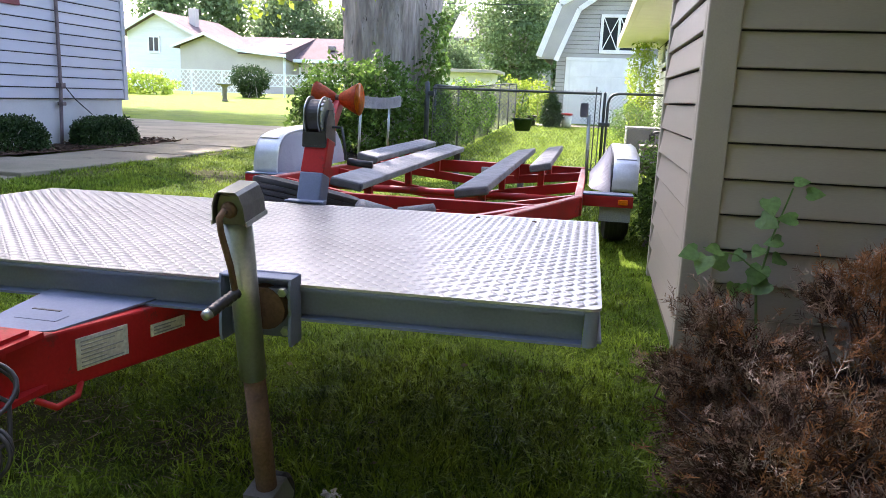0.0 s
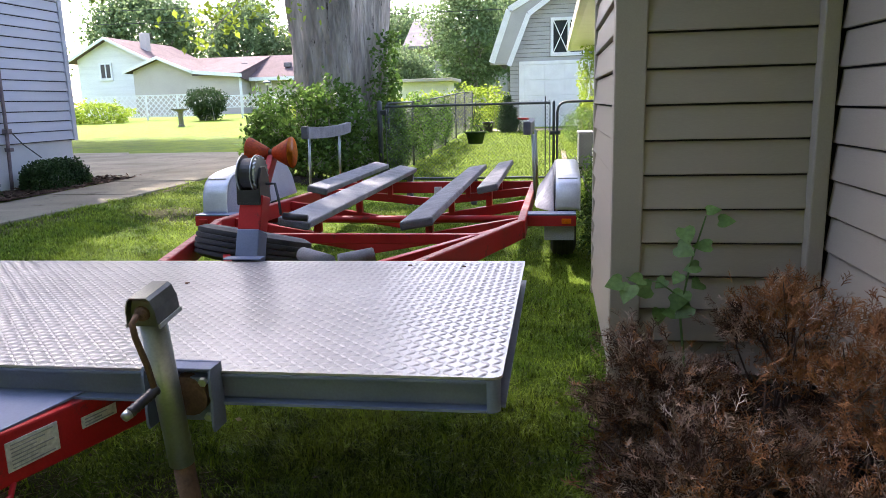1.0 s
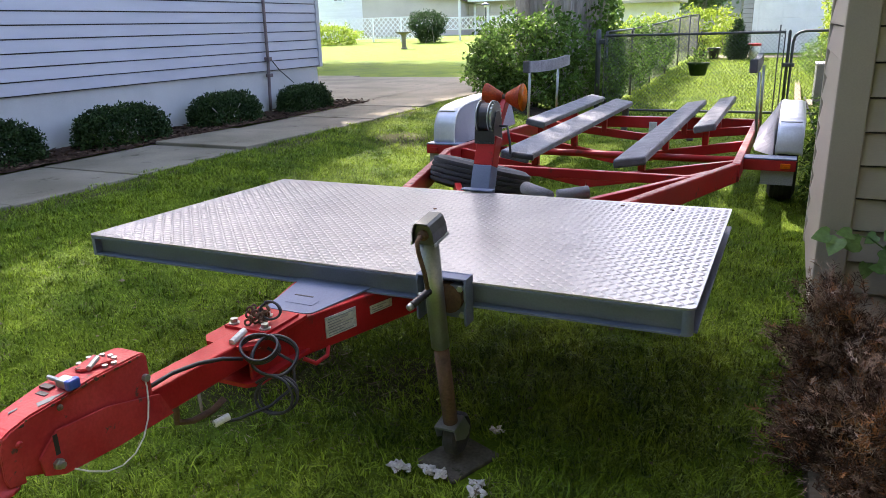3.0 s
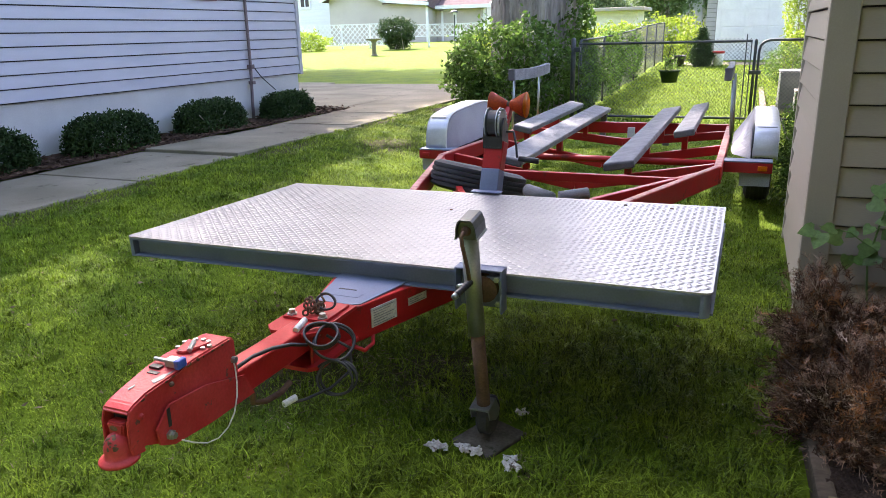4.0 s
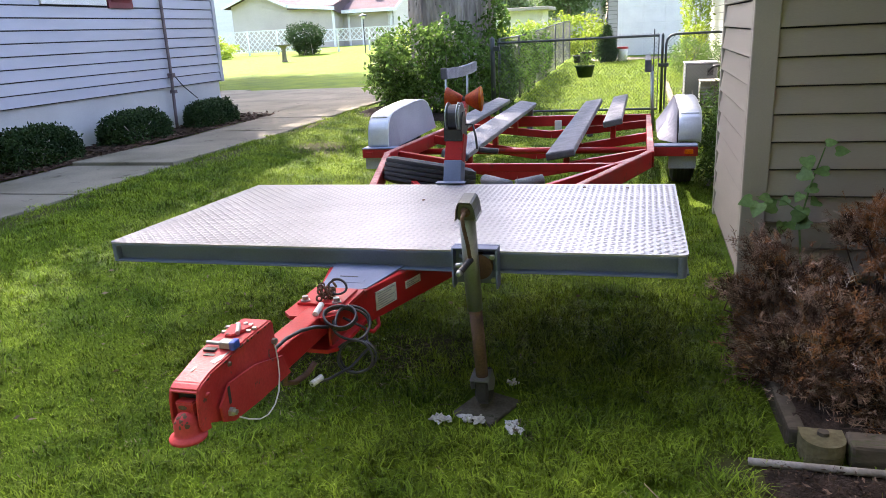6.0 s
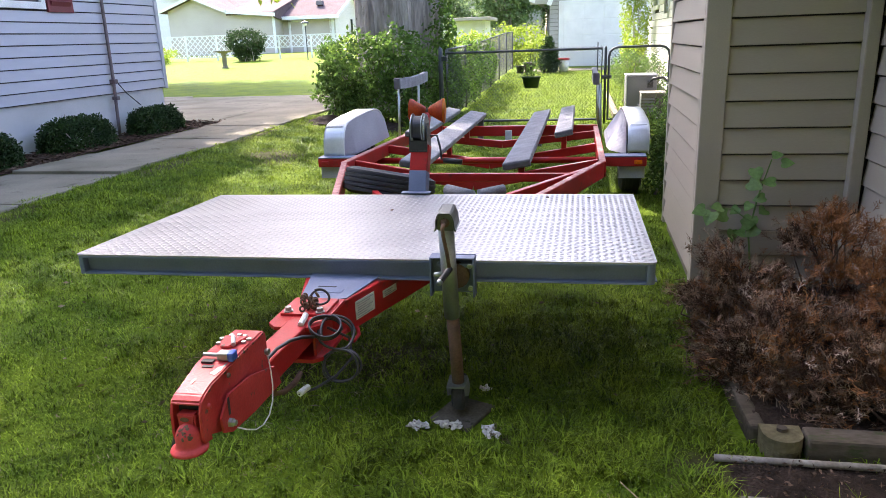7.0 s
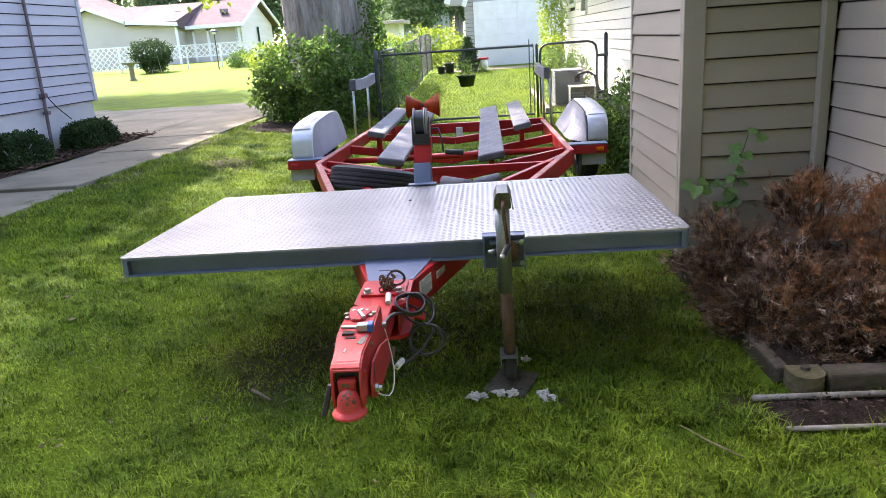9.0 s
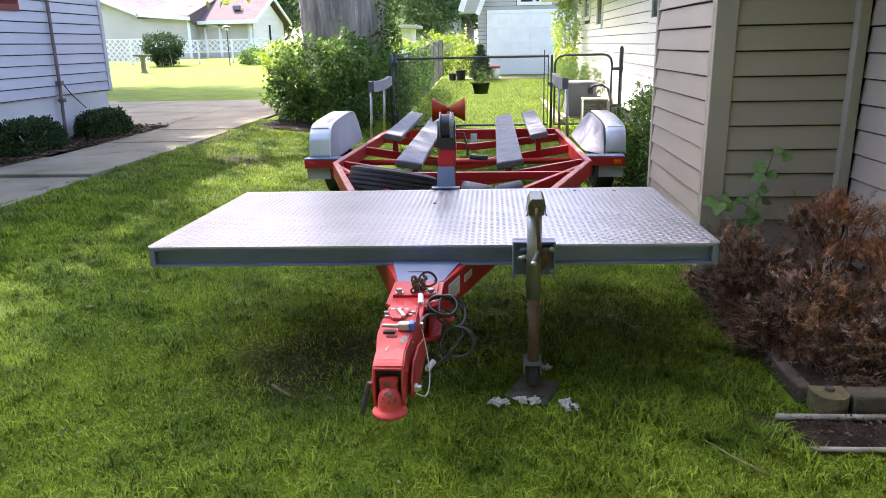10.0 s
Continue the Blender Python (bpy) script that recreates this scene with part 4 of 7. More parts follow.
for s in (-1, 1):
    bunk(s, 0.3, 0.51, 2.93, 6.7, 0.512, 0.548, (3.42, 4.55, 5.75))
    bunk(s, 0.64, 0.81, 4.38, 6.75, 0.555, 0.59, (4.56, 5.76))
    for y in (6.3,):
        part("bunk_strut", beam(B(), (s * 0.37, y + 0.28, 0.1), (s * 0.37, y + 0.36, 0.485), 0.07, 0.06, 0.01, (0, 1, 0)), CARPET_DARK, trailer, "black carpeted rear strut")

# side guide boards on two thin poles
for s in (-1, 1):
    pts = [(5.02, 1.06), (5.3, 1.045), (5.75, 1.035), (6.2, 1.04), (6.48, 1.055)]
    bm = B()
    prism(bm, [(y, z - 0.11) for y, z in pts] + [(y, z + 0.0) for y, z in pts[::-1]], "x", min(s * 1.0, s * 1.055), max(s * 1.0, s * 1.055))
    gb = part("guide_board", bm, CARPET, trailer, "grey carpeted side guide board")
    part("carpet_fold", box(B(), (min(s * 0.995, s * 1.06), 5.0, 0.945), (max(s * 0.995, s * 1.06), 5.05, 1.062), 0.01), CARPET_DARK, gb)
    for y in (5.25, 6.25):
        part("guide_pole", tube(B(), [(s * 1.09, y, rz(y) - 0.08), (s * 1.07, y, 0.94)], 0.014, 8), ZINC, trailer, smooth=True)


# fenders, wheels
def wheel(parent, m, r=0.31, w=0.19, name="wheel"):
    prof = [(0.19, -w * 0.42), (0.22, -w * 0.49), (0.26, -w * 0.52), (r - 0.045, -w * 0.5), (r - 0.022, -w * 0.44)]
    for k in range(5):
        z = w * (-0.34 + 0.17 * k)
        top = r - 0.16 * (z / w) ** 2 * 0.35
        prof += [(top - 0.001, z - w * 0.065), (top, z), (top - 0.001, z + w * 0.065)]
        if k < 4:
            prof += [(top - 0.009, z + w * 0.072), (top - 0.009, z + w * 0.098)]
    prof += [(r - 0.022, w * 0.44), (r - 0.045, w * 0.5), (0.26, w * 0.52), (0.22, w * 0.49), (0.19, w * 0.42)]
    wh = part(name, lathe(B(), [(0.19, -w * 0.42), (0.187, -w * 0.3), (0.187, w * 0.3), (0.19, w * 0.42)], m, 32), ZINC, parent)
    bm = lathe(B(), prof, m, 72)
    part("tyre", bm, RUBBER, wh, "black ribbed tyre", smooth=False)
    part("hub", lathe(B(), [(0.185, -0.02), (0.12, -0.03), (0.06, -0.05), (0.04, -0.08), (0.0, -0.085)], m, 20), ZINC, wh)
    return wh


for s in (-1, 1):
    fy, xf, xr, xo, tall = (3.64, -1.2, -1.15, -1.39, 0.92) if s < 0 else (3.76, 1.275, 1.12, 1.455, 0.8)
    wheel(trailer, Matrix.Translation((s * (1.3 if s < 0 else 1.34), 4.4, 0.31)) @ pose(0, 0, 0, 0, 90 * s, 0))
    prof = [(fy, 0.462), (fy + 0.006, 0.56), (fy + 0.022, 0.635), (fy + 0.05, 0.695), (fy + 0.085, 0.735), (fy + 0.14, 0.765), (fy + 0.22, 0.782), (fy + 0.4, 0.797), (fy + 0.8, 0.812), (fy + 1.02, 0.81)]
    prof += [(fy + 1.05 + 0.33 * math.sin(a), 0.6 + 0.205 * math.cos(a)) for a in [radians(12 * k) for k in range(1, 8)]] + [(fy + 1.395, 0.47)]
    prof = [(y, 0.462 + (z - 0.462) * tall) for y, z in prof]
    n = len(prof)

    def inner(y, z):
        """The inner panel leans in towards its foot."""
        w = min(1.0, max(0.0, (0.462 + 0.35 * tall - z) / (0.35 * tall))) ** 1.4
        return xf + (xr - xf) * w * min(1.0, max(0.0, (y - fy) / 0.25))

    bm = B()
    cols = [[bm.verts.new((x(y, z), y, z - d)) for y, z in prof] for x, d in ((lambda y, z: xf, 0.012), (lambda y, z: xf + s * 0.022, 0.0), (lambda y, z: xo - s * 0.025, 0.0), (lambda y, z: xo, 0.014))]
    for u, v in zip(cols, cols[1:]):
        for p, q, r, t in zip(u, u[1:], v[1:], v):
            bm.faces.new((p, q, r, t))
    bmesh.ops.subdivide_edges(bm, edges=bm.edges[:], cuts=2, use_grid_fill=True)
    for v in bm.verts:
        if s > 0 and abs(v.co.x) > 1.26:
            v.co += Vector((0, 1, 0.6)) * 0.012 * noise.noise(v.co * 14.0)
    bmesh.ops.solidify(bm, geom=bm.faces[:], thickness=0.004)
    fd2 = part("fender", bm, CHROME, trailer, "bright galvanised fender with a folded front" if s < 0 else "dented bright galvanised fender", smooth=True)
    part("front_crease", tube(B(), [(xf + s * 0.02, prof[4][0] - 0.004, prof[4][1] + 0.003), (xo - s * 0.02, prof[4][0] - 0.004, prof[4][1] + 0.003)], 0.005, 6), CHROME, fd2)
    bm = B()
    grid = []
    for k, (y, z) in enumerate(prof):
        y, z = y + (0.012 if k < 6 else -0.006 if k > n - 5 else 0), z - 0.016
        grid.append([[bm.verts.new((inner(y, z + (0.446 - z) * q / 6) - s * 0.004 + o, y, z + (0.446 - z) * q / 6)) for q in range(7)] for o in (0.0, s * 0.005)])
    for u, v in zip(grid, grid[1:]):
        for side in (0, 1):
            for q in range(6):
                p4 = (u[side][q], v[side][q], v[side][q + 1], u[side][q + 1])
                if (p4[0].co - p4[3].co).length > 1e-4 or (p4[1].co - p4[2].co).length > 1e-4:
                    bm.faces.new(p4)
    bmesh.ops.remove_doubles(bm, verts=bm.verts, dist=0.0004)
    bmesh.ops.recalc_face_normals(bm, faces=bm.faces)
    part("fender_panel", bm, PANEL_GREY, fd2, "flat grey inner fender panel")
    part("fender_panel", prism(B(), [(y, z - 0.014) for y, z in prof], "x", min(xo, xo - s * 0.006), max(xo, xo - s * 0.006)), CHROME, fd2)
    part("fender_trim", tube(B(), [(xf - s * 0.003, y - 0.003, z - 0.006) for y, z in prof], 0.006, 6), WHITE if s < 0 else BLACK, fd2, "pale edge trim" if s < 0 else "dark edge trim")
    br = part("fender_bracket", box(B(), (min(s * 1.08, s * 1.42), 3.56, 0.375), (max(s * 1.08, s * 1.42), 3.62, 0.45), 0.004), RED, trailer, "red fender step bracket")
    part("bracket_top", box(B(), (min(s * 1.08, s * 1.42), 3.56, 0.452), (max(s * 1.08, s * 1.42), 3.7, 0.462), 0.003), SILVER, br)
    part("side_marker", box(B(), (min(s * 1.32, s * 1.385), 3.545, 0.395), (max(s * 1.32, s * 1.385), 3.562, 0.43), 0.005), AMBER if s > 0 else RED, br, "small marker lamp")
    part("mud_flap", box(B(), (min(s * 1.2, s * 1.41), 3.6, 0.27), (max(s * 1.2, s * 1.41), 3.606, 0.38)), PANEL_GREY, trailer)

# spare wheel lying behind the deck
wheel(trailer, Matrix.Translation((-0.46, 2.42, 0.45)) @ pose(0, 0, 0, -13, 9, 0), 0.33, 0.18, "spare_wheel")

# winch post, winch and bow roller
post = part("winch_post", beam(B(), (0.0, 1.33, 0.6), (0.0, 1.38, 0.735), 0.1, 0.09, 0.006, (0, 1, 0)), SILVER, trailer, "silver and red winch post")
part("post_upper", beam(B(), (0.0, 1.381, 0.735), (0.01, 1.42, 0.88), 0.1, 0.088, 0.006, (0, 1, 0)), RED, post)
part("post_arm", beam(B(), (0.012, 1.46, 0.85), (0.004, 1.665, 1.04), 0.03, 0.05, 0.005, (0, 1, 0)), RED, post)
part("post_base", box(B(), (-0.08, 1.25, pz(1.3) + 0.001), (0.08, 1.3, pz(1.3) + 0.006)), SILVER, post)
M2 = Matrix.Translation((0.0, 1.42, 0.97)) @ pose(0, 0, 0, 0, 90, 0)
winch = part("winch", lathe(B(), [(0.018, -0.05), (0.018, 0.05)], M2, 16), ZINC, trailer, "hand winch with black strap")
part("strap", lathe(B(), [(0.05, -0.03), (0.07, -0.028), (0.07, 0.022), (0.05, 0.024)], M2, 28), BLACK, winch)
for z in (-0.036, 0.024):
    part("flange", lathe(B(), [(0.02, z), (0.083, z), (0.083, z + 0.005), (0.02, z + 0.005)], M2, 28), ZINC, winch)
bm = B()
lathe(bm, [(0.02, 0.034), (0.072, 0.034), (0.072, 0.042), (0.02, 0.042)], M2, 28)
for k in range(22):
    box(bm, (0.068, -0.005, 0.034), (0.079, 0.005, 0.042), 0, M2 @ Matrix.Rotation(2 * math.pi * k / 22, 4, "Z"))
part("gear", bm, ZINC, winch)
bm = B()
for x in (-0.046, 0.05):
    prism(bm, [(1.36, 0.85), (1.48, 0.85), (1.47, 0.95), (1.44, 1.0), (1.4, 1.0), (1.37, 0.95)], "x", x - 0.003, x + 0.003)
box(bm, (-0.046, 1.36, 0.848), (0.05, 1.48, 0.856)), box(bm, (-0.046, 1.362, 0.856), (0.05, 1.367, 0.91))
part("winch_frame", bm, BLACK, winch)
hd = part("crank", tube(B(), [(0.06, 1.42, 0.93), (0.1, 1.42, 0.93), (0.12, 1.4, 0.86), (0.124, 1.4, 0.8)], 0.006, 8), FENCE_METAL, winch, smooth=True)
part("crank_grip", tube(B(), [(0.135, 1.4, 0.795), (0.24, 1.4, 0.785)], 0.015, 10), BLACK, hd, smooth=True)
MR = Matrix.Translation((0.004, 1.64, 1.045)) @ pose(0, 0, 0, 0, 90, 0)
roller = part("bow_roller", lathe(B(), [(0.016, -0.014), (0.016, 0.014)], MR, 20), RUST, trailer, "weathered red hourglass bow roller")
for s in (-1, 1):
    m = MR @ Matrix.Diagonal((1, 1, s, 1))
    bm = lathe(B(), [(0.017, 0.008), (0.024, 0.012), (0.048, 0.055), (0.07, 0.094), (0.071, 0.098), (0.068, 0.098), (0.064, 0.09)], m, 28)
    bmesh.ops.recalc_face_normals(bm, faces=bm.faces)
    part("cone", bm, ORANGE_RUBBER, roller, "faded red rubber cone", smooth=False)
    bm = lathe(B(), [(0.0705, 0.099), (0.066, 0.0965), (0.045, 0.09), (0.014, 0.087), (0.012, 0.095), (0.0, 0.096)], m, 28)
    part("end_bell", bm, AMBER, roller, "amber dished end bell", smooth=True)
# padded keel stops
for a, b in (((0.09, 1.72, 0.56), (0.26, 1.6, 0.55)), ((0.3, 1.62, 0.55), (0.44, 1.7, 0.565))):
    bm = tube(B(), [a, b], 0.035, 12)
    part("keel_pad", bm, CARPET, trailer, "grey carpet-wrapped pad", smooth=True)

# tongue: gusset plate, hinge, tube, surge coupler
part("tongue_gusset", prism(B(), [(-0.14, 0.03), (-0.085, -0.235), (-0.06, -0.25), (0.06, -0.25), (0.085, -0.235), (0.14, 0.03)], "z", rz(-0.1) + 0.0015, rz(-0.1) + 0.007), SILVER, trailer)
part("gusset_slot", box(B(), (-0.06, -0.128, rz(-0.1) + 0.0071), (0.01, -0.121, rz(-0.1) + 0.0082)), BLACK, trailer)
part("serial_plate", box(B(), (-0.05, -0.19, rz(-0.1) + 0.0071), (0.05, -0.15, rz(-0.1) + 0.0084), 0.0004), SILVER, trailer)
tongue = part("tongue", beam(B(), (0.014, -0.95, 0.572), (0.0, -0.3, 0.548), 0.076, 0.076, 0.006), RED, trailer, "red square tongue tube")
for z in (rz(-0.38) - 0.005, rz(-0.38) - 0.115):
    part("hinge_plate", prism(B(), [(-0.09, -0.27), (-0.09, -0.5), (-0.06, -0.53), (0.06, -0.53), (0.09, -0.5), (0.09, -0.27)], "z", z, z + 0.012), RED, tongue)
part("hinge_plate", prism(B(), [(-0.075, -0.29), (-0.075, -0.44), (0.075, -0.44), (0.075, -0.29)], "z", rz(-0.38) + 0.0075, rz(-0.38) + 0.016), RED, tongue)
for x, y in ((-0.055, -0.42), (0.055, -0.42), (0.0, -0.34)):
    bm = lathe(B(), [(0.017, 0.0), (0.017, 0.004), (0.011, 0.0045), (0.011, 0.016), (0.0, 0.017)], Matrix.Translation((x, y, rz(-0.38) + 0.0162)), 6)
    part("hinge_bolt", bm, ZINC, tongue)
for s in (-1, 1):
    part("hinge_cheek", box(B(), (min(s * 0.052, s * 0.062), -0.5, rz(-0.38) - 0.104), (max(s * 0.052, s * 0.062), -0.3, rz(-0.38) - 0.005), 0.003), RED, tongue)
part("handle_loop", tube(B(), [(0.1, -0.19, 0.455), (0.115, -0.22, 0.44), (0.115, -0.28, 0.44), (0.085, -0.3, 0.46)], 0.007, 8), RED, tongue, smooth=True)
# labels on the rail beside the hinge
for a, b, lo, hi, rows in ((-0.2, -0.08, 0.032, 0.1, 7), (-0.02, 0.075, 0.057, 0.085, 3)):
    m = Matrix.Translation((rx(a) + 0.0015, a, rz(a) - 0.125)) @ pose(0, 0, 0, 0, 0, math.degrees(math.atan2(1, 0.288)))
    L = (b - a) * math.hypot(1, 0.288)
    lb = part("data_label", box(B(), (0, -0.003, lo), (L, 0.0, hi), 0, m), PAPER, trailer, "weathered pale data label")
    for r in range(rows):
        z = lo + (hi - lo) * (r + 0.7) / (rows + 0.6)
        part("print_bar", box(B(), (L * 0.08, -0.0042, z - 0.0014), (L * (0.9 - 0.17 * (r * 2 % 3)), -0.0031, z + 0.0014), 0, m), INK, lb)
# coupler
CX = 0.016


def box_side(x0, x1):
    """The coupler's side outline drawn from x0 to x1."""
    bm = prism(B(), [(-0.83, 0.545), (-0.83, 0.706), (-0.845, 0.714), (-0.98, 0.716), (-1.04, 0.71), (-1.12, 0.7), (-1.162, 0.69), (-1.18, 0.68), (-1.182, 0.671), (-1.158, 0.668), (-1.155, 0.62), (-1.155, 0.585), (-1.1, 0.56), (-0.95, 0.55)], "x", x0, x1)
    return bm


bm = box_side(CX - 0.046, CX + 0.046)
for v in bm.verts:
    if v.co.y < -1.1:
        v.co.x = CX + (v.co.x - CX) * 0.82
    if v.co.y > -0.9 and v.co.z > 0.65:
        v.co.x = CX + (v.co.x - CX) * 0.9
bmesh.ops.bevel(bm, geom=[e for e in bm.edges if abs(e.verts[0].co.x - e.verts[1].co.x) < 0.001 or e.calc_length() > 0.05], offset=0.004, segments=2, affect="EDGES")
cp = part("coupler", bm, RED_FADED, trailer, "faded red surge-brake coupler")
for s in (-1, 1):
    part("coupler_plate", prism(B(), [(-0.79, 0.535), (-0.82, 0.6), (-0.96, 0.64), (-1.08, 0.65), (-1.125, 0.61), (-1.12, 0.57), (-1.08, 0.55), (-0.95, 0.538)], "x", min(CX + s * 0.047, CX + s * 0.053), max(CX + s * 0.047, CX + s * 0.053)), RED_FADED, cp)
for s in (-1, 1):
    lo, hi = sorted((CX + s * 0.0315, CX + s * 0.0385))
    bm = prism(B(), [(-1.15, 0.57), (-1.183, 0.578), (-1.189, 0.6), (-1.186, 0.655), (-1.176, 0.68), (-1.15, 0.688)], "x", lo, hi)
    bmesh.ops.bevel(bm, geom=bm.edges[:], offset=0.0018, segments=2, affect="EDGES")
    part("cheek", bm, RED_FADED, cp)
# Thin black sheet that paints the shade between cheeks and ball clamp.
part("mouth", box(B(), (CX - 0.0312, -1.1585, 0.574), (CX + 0.0312, -1.1575, 0.668)), BLACK, cp, "black sheet for the shade in the gap round the ball clamp")
bm = prism(B(), [(CX - 0.024, 0.652), (CX + 0.024, 0.652), (CX + 0.021, 0.636), (CX + 0.021, 0.615), (CX + 0.026, 0.59), (CX + 0.032, 0.566), (CX - 0.032, 0.566), (CX - 0.026, 0.59), (CX - 0.021, 0.615), (CX - 0.021, 0.636)], "y", -1.188, -1.16)
bmesh.ops.bevel(bm, geom=bm.edges[:], offset=0.004, segments=2, affect="EDGES")
part("ball_nose", bm, RED_FADED, cp)
part("ball_socket", lathe(B(), [(0.0, 0.06), (0.008, 0.059), (0.018, 0.053), (0.0255, 0.042), (0.029, 0.028), (0.0285, 0.012), (0.033, 0.006), (0.041, 0.002), (0.043, -0.002), (0.042, -0.006), (0.036, -0.006)], Matrix.Translation((CX + 0.002, -1.19, 0.571)), 30), RED_FADED, cp, smooth=True)
rp = random.Random(4)
for k in range(16):
    a, e = rp.gauss(-1.5, 0.5), rp.uniform(0.15, 1.25)
    n = Vector((math.cos(a) * math.cos(e), math.sin(a) * math.cos(e), math.sin(e)))
    o = Vector((CX + 0.002, -1.19, 0.599)) + Vector((n.x * 0.0288, n.y * 0.0288, n.z * 0.0315))
    w = rp.uniform(0.002, 0.0055)
    t1 = n.orthogonal().normalized()
    t2 = n.cross(t1)
    bm = B()
    ring = [bm.verts.new(o + (t1 * math.cos(q) + t2 * math.sin(q)) * w * rp.uniform(0.6, 1.3) + n * 0.0004) for q in [2 * math.pi * j / 7 for j in range(7)]]
    hub = bm.verts.new(o + n * 0.0012)
    for j in range(7):
        bm.faces.new((ring[j], ring[(j + 1) % 7], hub))
    part("paint_chip", bm, RUST, cp)
for k in range(26):
    s = rp.choice((-1, 1))
    y = rp.uniform(-1.16, -0.85)
    z = float(np.interp(y, [-1.162, -1.12, -1.04, -0.98, -0.845], [0.69, 0.7, 0.71, 0.716, 0.714])) - rp.uniform(0.003, 0.008)
    x = CX + s * (0.0462 * (0.82 if y < -1.1 else 1.0))
    w, h = rp.uniform(0.003, 0.009), rp.uniform(0.002, 0.004)
    bm = B()
    hub = bm.verts.new((x + s * 0.0008, y, z))
    ring = [bm.verts.new((x + s * 0.0004, y + w * math.cos(q) * rp.uniform(0.6, 1.2), z + h * math.sin(q) * rp.uniform(0.6, 1.2))) for q in [2 * math.pi * j / 7 for j in range(7)]]
    for j in range(7):
        bm.faces.new((ring[j], ring[(j + 1) % 7], hub))
    part("paint_chip", bm, RUST, cp)
part("nose_hole", lathe(B(), [(0.011, 0.0), (0.011, 0.0012), (0.0, 0.0014)], Matrix.Translation((CX - 0.002, -1.1885, 0.64)) @ pose(0, 0, 0, 90, 0, 0) @ Matrix.Diagonal((1, 0.5, 1, 1)), 14), RUST, cp)
for s in (-1, 1):
    part("pivot_bolt", lathe(B(), [(0.012, 0.0), (0.012, 0.008), (0.008, 0.009), (0.008, 0.017), (0.0, 0.018)], Matrix.Translation((CX + s * 0.053, -1.092, 0.582)) @ pose(0, 0, 0, 0, 90 * s, 0), 6), ZINC, cp)
    part("rivet", lathe(B(), [(0.008, 0.0), (0.006, 0.005), (0.0, 0.006)], Matrix.Translation((CX + s * 0.039, -1.15, 0.655)) @ pose(0, 0, 0, 0, 90 * s, 0), 10), RED_FADED, cp)
    part("rivet", lathe(B(), [(0.007, 0.0), (0.005, 0.005), (0.0, 0.006)], Matrix.Translation((CX + s * 0.046, -1.06, 0.69)) @ pose(0, 0, 0, 0, 90 * s, 0), 10), RUST, cp)
part("slot", box(B(), (CX + 0.0532, -1.092, 0.6), (CX + 0.054, -1.082, 0.645)), BLACK, cp)
bm = prism(B(), [(CX - 0.036, -0.905), (CX + 0.03, -0.905), (CX + 0.012, -0.962), (CX + 0.004, -0.972), (CX - 0.014, -0.972), (CX - 0.022, -0.962)], "z", 0.7162, 0.724)
bmesh.ops.bevel(bm, geom=bm.edges[:], offset=0.002, segments=2, affect="EDGES")
part("cover_plate", bm, RED_FADED, cp, "three-cornered bolted cover plate")
part("pin_slot", box(B(), (CX - 0.02, -1.062, 0.7078), (CX + 0.008, -1.05, 0.7093)), BLACK, cp)
for x, y in ((-0.04, -0.915), (-0.024, -0.893), (-0.004, -0.888), (0.014, -0.893), (0.034, -0.912), (-0.034, -0.945), (0.028, -0.93)):
    part("cover_bolt", lathe(B(), [(0.0065, 0.0), (0.0065, 0.006), (0.0, 0.007)], Matrix.Translation((CX + x, y, 0.7155)) @ pose(0, 0, 0, 0, 0, 900 * x), 6), ZINC, cp)
part("latch_lever", tube(B(), [(CX + 0.015, -0.96, 0.724), (CX - 0.005, -0.92, 0.728)], 0.006, 8), ZINC, cp)
part("latch_pin", tube(B(), [(CX - 0.035, -1.018, 0.722), (CX + 0.012, -1.02, 0.722)], 0.005, 8), ZINC, cp)
part("padlock", box(B(), (CX + 0.006, -1.034, 0.713), (CX + 0.036, -1.008, 0.733), 0.004), ZINC, cp, "small padlock with a blue bumper")
part("padlock_bumper", box(B(), (CX + 0.034, -1.036, 0.711), (CX + 0.05, -1.006, 0.735), 0.005), BLUE, cp)
part("latch_tab", box(B(), (CX - 0.03, -1.045, 0.71), (CX + 0.0, -1.03, 0.7155)), BLACK, cp)
for pts in ([(0.014, -1.085), (0.028, -1.092), (0.036, -1.07), (0.033, -1.05), (0.024, -1.056), (0.019, -1.07)], [(0.03, -1.05), (0.036, -1.056), (0.037, -1.035)], [(-0.014, -1.125), (-0.009, -1.13), (-0.006, -1.112), (-0.011, -1.108)]):
    bm = prism(B(), [(CX + u, v) for u, v in pts], "z", 0.0, 0.0011)
    for v in bm.verts:
        v.co.z += 0.7104 + (v.co.y + 1.04) * 0.125
    part("worn_patch", bm, ZINC_DULL, cp)
part("breakaway_cord", tube(B(), [(0.062, -0.85, 0.655), (0.068, -0.852, 0.635), (0.075, -0.86, 0.605), (0.083, -0.875, 0.57), (0.09, -0.9, 0.537), (0.092, -0.93, 0.514), (0.09, -0.965, 0.504), (0.086, -1.0, 0.51), (0.078, -1.035, 0.53), (0.068, -1.06, 0.55)], 0.0019, 6), PAPER, cp, "thin white cord", smooth=True)
part("cord_clip", lathe(B(), [(0.009, 0.0), (0.009, 0.01), (0.0, 0.011)], Matrix.Translation((CX + 0.044, -0.848, 0.655)) @ pose(0, 0, 0, 0, 90, 0), 8), ZINC, cp)
